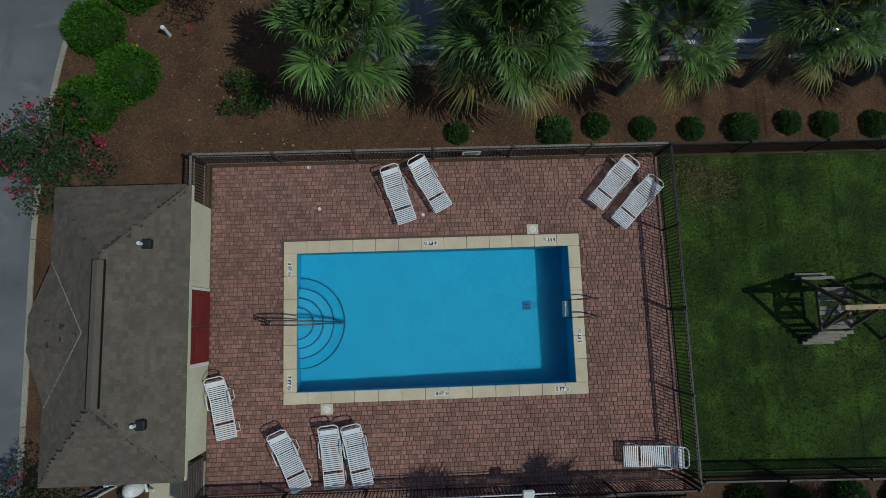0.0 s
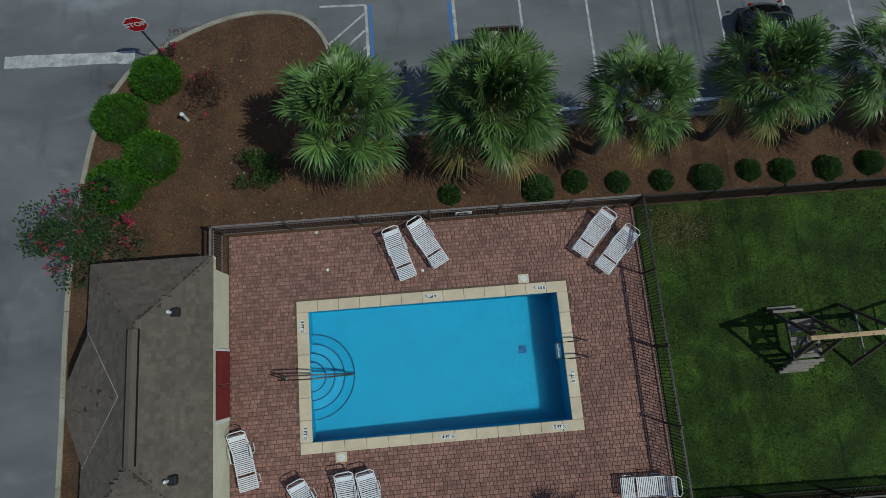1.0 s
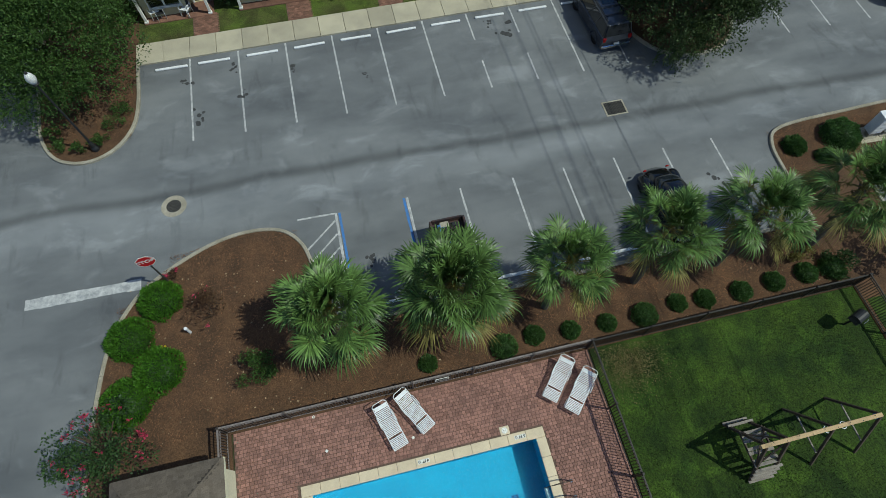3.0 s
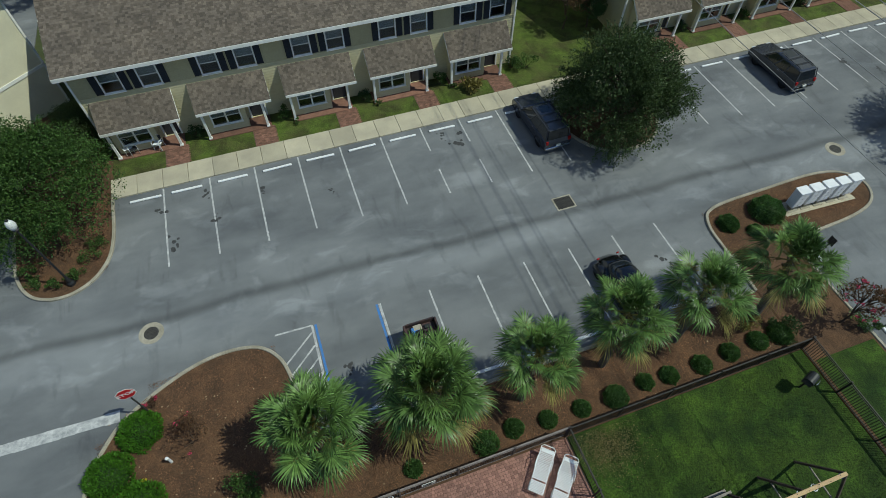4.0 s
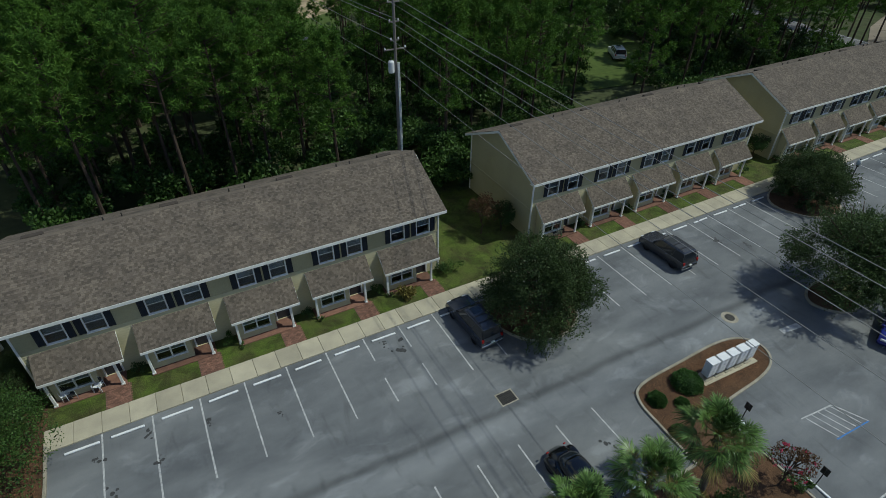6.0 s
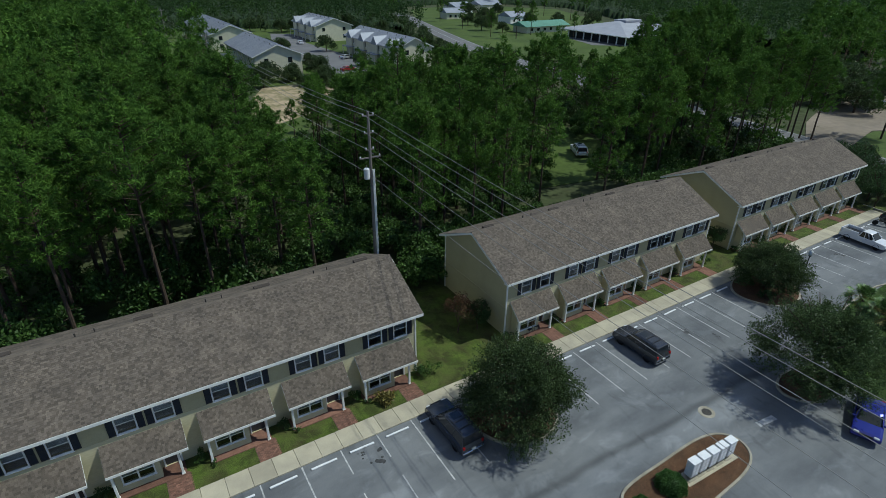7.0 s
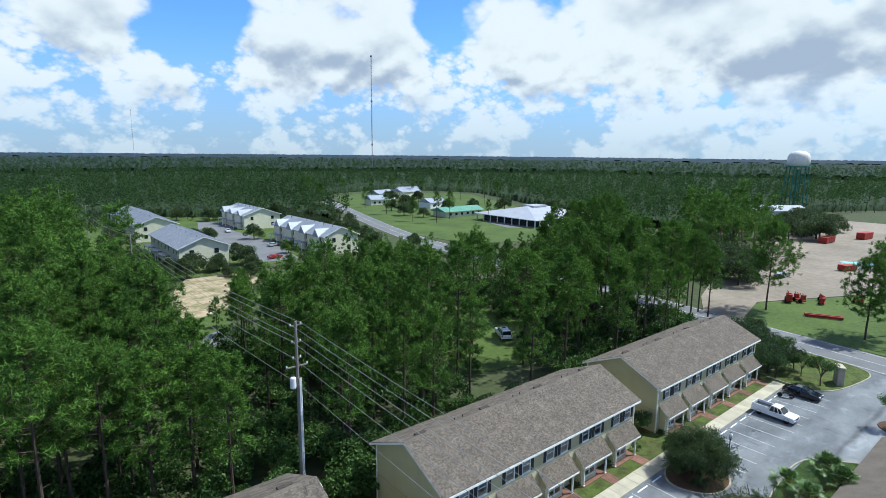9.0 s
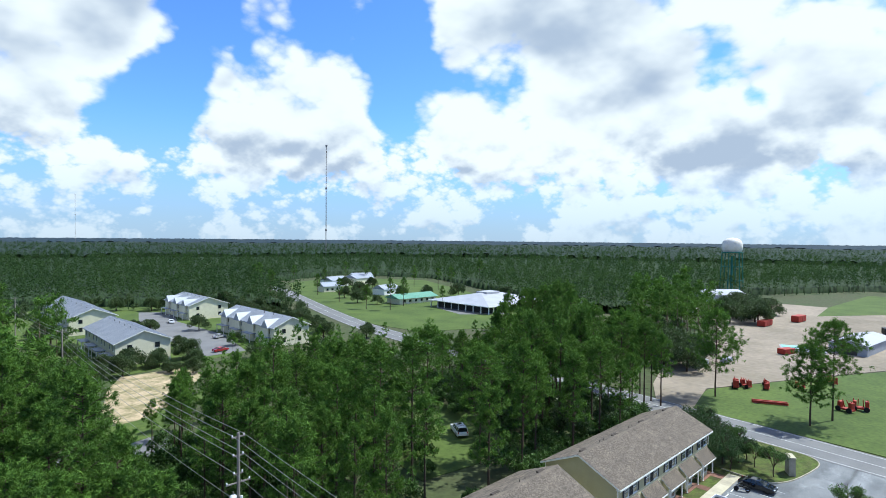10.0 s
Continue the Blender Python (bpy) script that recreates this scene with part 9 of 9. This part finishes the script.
for k in range(6):
    a = k * math.pi / 3
    part("leg", Build().tube([(8.6 * math.cos(a), 8.6 * math.sin(a), -0.5), (7.2 * math.cos(a), 7.2 * math.sin(a), 27.2)], 0.42, 8), M_greensteel, wtw)
    for z in (9, 18):
        e = a + math.pi / 3
        part("strut", Build().tube([(8.0 * math.cos(a), 8.0 * math.sin(a), z), (8.0 * math.cos(e), 8.0 * math.sin(e), z)], 0.18, 6), M_greensteel, wtw)
part("riser", Build().tube([(0, 0, -0.5), (0, 0, 25)], 0.9, 12), M_greensteel, wtw)


def mast(x, y, h, w, label):
    t = thing("radio_mast", label, "radio mast", "radio masts", at=(x, y, 0))
    b = Build()
    c = [(w * math.cos(k * 2.094), w * math.sin(k * 2.094)) for k in range(3)]
    for p in c:
        b.tube([(*p, -1), (*p, h)], w * 0.22, 4)
    n = int(h / (w * 6))
    for i in range(n):
        for k in range(3):
            b.tube([(*c[k], h * i / n), (*c[(k + 1) % 3], h * (i + 1) / n)], w * 0.13, 3, caps=False)
    part("lattice", b, M_towersteel, t)
    for z in (0.995, 0.62, 0.25):
        part("antenna", Build().lathe([(w * 2.2, h * z - 1.5), (w * 2.2, h * z + 1.0), (w * 1.2, h * z + 1.0), (w * 1.2, h * z - 1.5)], 8), M_towersteel, t)


mast(481, 769, 184, 0.75, "tall thin lattice radio mast over the woods")
mast(330, 1850, 150, 0.45, "distant thin radio mast")

# yard sheds, machines, stacked steel
s2 = thing("yard_shed", "grey shed with a white roof behind the yard", "shed", at=(330, 116, 0), turn=-40)
part("wall", Build().box(-14, -9, -0.1, 14, 9, 4.6), M_greymetal, s2)
part("roof", Build().loft([[(x, -9.6, 4.4), (x, 0, 6.8), (x, 9.6, 4.4)] for x in (-14.6, 14.6)]), M_whitemetal, s2)
s3 = thing("yard_shed", "long pale metal shed in the yard", "shed", at=(224, 31.5, 0), turn=-6)
part("wall", Build().box(-18, -5, -0.1, 8, 5, 3.4), M_greymetal, s3)
part("roof", Build().loft([[(x, -5.4, 3.3), (x, 0, 4.5), (x, 5.4, 3.3)] for x in (-18.4, 8.4)]), M_whitemetal, s3)
part("door", Build().box(-18.08, -2.5, 0, -17.98, 2.5, 2.8), M_iron, s3)
tq = thing("tarpaulin", "pale turquoise and white tarpaulin spread on the dirt", "tarpaulin", at=(205, 45, 0.05), turn=20)
part("sheet", Build().box(-5, -6, 0, 5, 6, 0.12, 0.05), M_whitemetal, tq)
part("blue_sheet", Build().box(0.5, -5.5, 0.11, 4.7, 5.5, 0.24, 0.05), mat("turquoise_sheet", (0.25, 0.55, 0.55), rough=0.6), tq)
yr = random.Random(9)


def machine(x, y, s, a, kind="frame"):
    t = thing("farm_machine", "red steel implement standing in the yard", "machine", "red implements", at=(x, y, 0.03), turn=a)
    part("frame", Build().box(-1.2 * s, -0.5 * s, 0.3 * s, 1.2 * s, 0.5 * s, 0.6 * s, 0.05).box(-1.1 * s, -0.45 * s, 0.6 * s, -0.6 * s, 0.45 * s, 1.6 * s, 0.05).box(0.5 * s, -0.45 * s, 0.6 * s, 1.0 * s, 0.45 * s, 1.5 * s, 0.05), M_redsteel, t)
    for sx in (-0.8, 0.8):
        part("wheel", Build().lathe([(0.2 * s, -0.1), (0.4 * s, -0.1), (0.4 * s, 0.1), (0.2 * s, 0.1)], 12), M_tyre, t).matrix_basis = pose(sx * s, 0.55 * s, 0.4 * s, 90, 0, 0)
    for k in range(4):
        part("bar", Build().tube([(-1.1 * s + k * 0.7 * s, -0.4 * s, 0.5 * s), (-0.9 * s + k * 0.6 * s, 0.3 * s, 1.9 * s)], 0.06 * s, 6), M_redsteel, t)


for x, y, s, a in ((139.0, 44.0, 1.3, 20), (141.0, 42.5, 1.2, 60), (143.0, 38.5, 1.0, 10), (150.0, 33.5, 0.9, 80), (146.0, 39.5, 0.9, 30), (160, 29, 1.2, 40), (136.5, 22.5, 1.3, 70), (139.5, 20.5, 1.3, 100)):
    machine(x, y, s, a)
for x0, y0, x1, y1 in ((128.8, 37.6, 131.8, 31.5), (129.6, 37.9, 132.6, 31.9)):
    t = thing("steel_girder", "long red steel girder lying on the grass", "girder", "red girders")
    b = Build().beam((x0, y0, 0.18), (x1, y1, 0.18), 0.35, 0.08).beam((x0, y0, 0.62), (x1, y1, 0.62), 0.35, 0.08).beam((x0, y0, 0.4), (x1, y1, 0.4), 0.08, 0.4)
    part("beam", b, M_redsteel, t)
    for f in (0.1, 0.9):
        part("support_block", Build().box(x0 + (x1 - x0) * f - 0.3, y0 + (y1 - y0) * f - 0.3, -0.05, x0 + (x1 - x0) * f + 0.3, y0 + (y1 - y0) * f + 0.3, 0.15), M_wood, t)
for x, y, w, d, h, m, lab in ((250, 68, 9, 3.0, 2.4, M_redsteel, "long red steel container"), (274, 61.5, 8, 3, 2.8, M_redsteel, "red steel container in the yard"), (192.5, 46.5, 5.0, 2.4, 1.8, M_redsteel, "red steel bin on the dirt"), (262, 30, 4, 3, 2.5, M_black, "dark machine standing on the dirt"), (158, 59, 3.5, 2, 1.5, M_mail, "white trailer by the trees"), (166, 55, 4.5, 2, 1.4, M_greymetal, "grey trailer by the trees"), (282, 120, 6, 3, 2.6, M_mail, "white truck box in the yard"), (276, 112, 6, 3, 2.2, M_kerb, "pale stack in the yard"), (290, 126, 6, 3, 2.8, M_iron, "dark truck box in the yard"), (268, 104, 5, 3, 2, M_mail, "white trailer in the yard")):
    t = thing("yard_container", lab, "container", "yard containers", at=(x, y, 0.03), turn=yr.uniform(-30, 30))
    part("box", Build().box(-w / 2, -d / 2, 0.25, w / 2, d / 2, h, 0.06), m, t)
    part("skid", Build().box(-w / 2 + 0.3, -d / 2 + 0.2, -0.05, w / 2 - 0.3, d / 2 - 0.2, 0.25), M_iron, t)
    for k in range(5):
        part("rib", Build().box(-w / 2 + 0.4 + k * (w - 0.9) / 4, -d / 2 - 0.05, 0.3, -w / 2 + 0.5 + k * (w - 0.9) / 4, d / 2 + 0.05, h - 0.05), m, t)

mo = thing("monument_sign", "pale stone entrance monument on the grass island", "monument", at=(93.6, 22.2, 0.05), turn=30)
part("pillar", Build().loft([[(-1.0, -0.45, -0.1), (1.0, -0.45, -0.1), (1.0, 0.45, -0.1), (-1.0, 0.45, -0.1)], [(-0.85, -0.4, 2.6), (0.85, -0.4, 2.6), (0.85, 0.4, 2.6), (-0.85, 0.4, 2.6)]]), M_kerb, mo)
part("cap", Build().box(-1.0, -0.5, 2.6, 1.0, 0.5, 2.78, 0.04), M_concrete, mo)
for k in range(3):
    part("text_bar", Build().box(-0.55, -0.46, 1.9 - 0.3 * k, 0.55 - 0.15 * k, -0.41, 2.05 - 0.3 * k), M_iron, mo)


def porch_chair(x, y, turn, material, label):
    """A curved metal armchair with a rounded back."""
    t = thing("porch_chair", label, "chair", "porch chairs", at=(x, y, 0.16), turn=turn)
    part("seat", Build().box(-0.24, -0.23, 0.40, 0.24, 0.23, 0.43, 0.012), material, t)
    arc = [(0.25 * math.cos(a), 0.24, 0.43 + 0.48 * math.sin(a)) for a in [math.pi * i / 10 for i in range(11)]]
    part("back_frame", Build().tube(arc, 0.018, 6), material, t)
    for k in range(5):
        q = -0.16 + k * 0.08
        part("back_bar", Build().tube([(q, 0.24, 0.42), (q * 1.1, 0.25, 0.43 + 0.46 * math.sqrt(max(0.05, 1 - (q / 0.25) ** 2)))], 0.012, 5), material, t)
    for s in (-1, 1):
        part("arm", Build().tube([(0.26 * s, 0.24, 0.66), (0.28 * s, -0.10, 0.66), (0.26 * s, -0.22, 0.42)], 0.016, 6), material, t)
        for y0 in (-0.2, 0.22):
            part("leg", Build().tube([(0.22 * s, y0, 0.41), (0.25 * s, y0 * 1.2, -0.01)], 0.016, 6), material, t)


for x, y, a in ((-10.07, 30.61, 20), (-8.22, 30.42, -25)):
    porch_chair(x, y, a, M_whiteframe, "white metal armchair on a porch")
for x, y, a in ((20.4 + 7.4, 30.6, 10), (20.4 + 8.3, 30.7, -20), (67.0, 30.6, 0), (72.5, 30.7, 15)):
    porch_chair(x, y, a, M_black, "dark metal armchair on a porch")

# ---------------------------------------------------------------- brick paving of the deck
db = Build()
for x0, y0, x1, y1 in ((-7.24, 2.70, 8.1, 5.40), (-7.24, -5.9, 8.1, -2.61), (-7.24, -2.61, -4.79, 2.70), (5.16, -2.61, 8.1, 2.70)):
    db.box(x0, y0, -0.2, x1, y1, -0.022)
deck = solo("pool_deck", db, M_joint, "red-brown brick paver pool deck", "pool deck", kind="structure")
prng = random.Random(11)
rest, near, kinds = Build(), 0, {}
H = 0.142
j = 0
y = -5.88
while y < 5.36:
    x = -7.22 + (0.07 if j % 2 else 0.0)
    while x < 8.05:
        w = prng.choice((0.125, 0.15, 0.15, 0.19))
        a, c = x, min(x + w, 8.08)
        x += w
        if c - a < 0.05:
            continue
        mx, my = (a + c) / 2, y + H / 2
        if -4.85 < mx < 5.22 and -2.67 < my < 2.76:
            continue
        dz = prng.uniform(-0.006, 0.003)
        if near < 300 and -7.2 < mx < -4.9 and -0.4 < my < 2.6 and abs(c - a - w) < 1e-6:
            me = kinds.get(w)
            if me is None:
                me = Build().box(-w / 2 + 0.006, -H / 2 + 0.006, -0.06, w / 2 - 0.006, H / 2 - 0.006, 0.0, 0.010).mesh("paver")
                me.materials.append(M_paver)
                kinds[w] = me
            piece("paver", me, deck, pose(mx, my, dz, prng.uniform(-0.4, 0.4), prng.uniform(-0.4, 0.4), prng.uniform(-1, 1)))
            near += 1
        else:
            g, t = 0.006, 0.010
            v = [(a + g, y + g, -0.05), (c - g, y + g, -0.05), (c - g, y + H - g, -0.05), (a + g, y + H - g, -0.05),
                 (a + g, y + g, dz - t), (c - g, y + g, dz - t), (c - g, y + H - g, dz - t), (a + g, y + H - g, dz - t),
                 (a + g + t, y + g + t, dz), (c - g - t, y + g + t, dz), (c - g - t, y + H - g - t, dz), (a + g + t, y + H - g - t, dz)]
            rest.add(v, [(0, 1, 5, 4), (1, 2, 6, 5), (2, 3, 7, 6), (3, 0, 4, 7), (4, 5, 9, 8), (5, 6, 10, 9), (6, 7, 11, 10), (7, 4, 8, 11), (8, 9, 10, 11)])
    y += H
    j += 1
tagged(part("pavers", rest, M_paver, deck), kind="stuff")
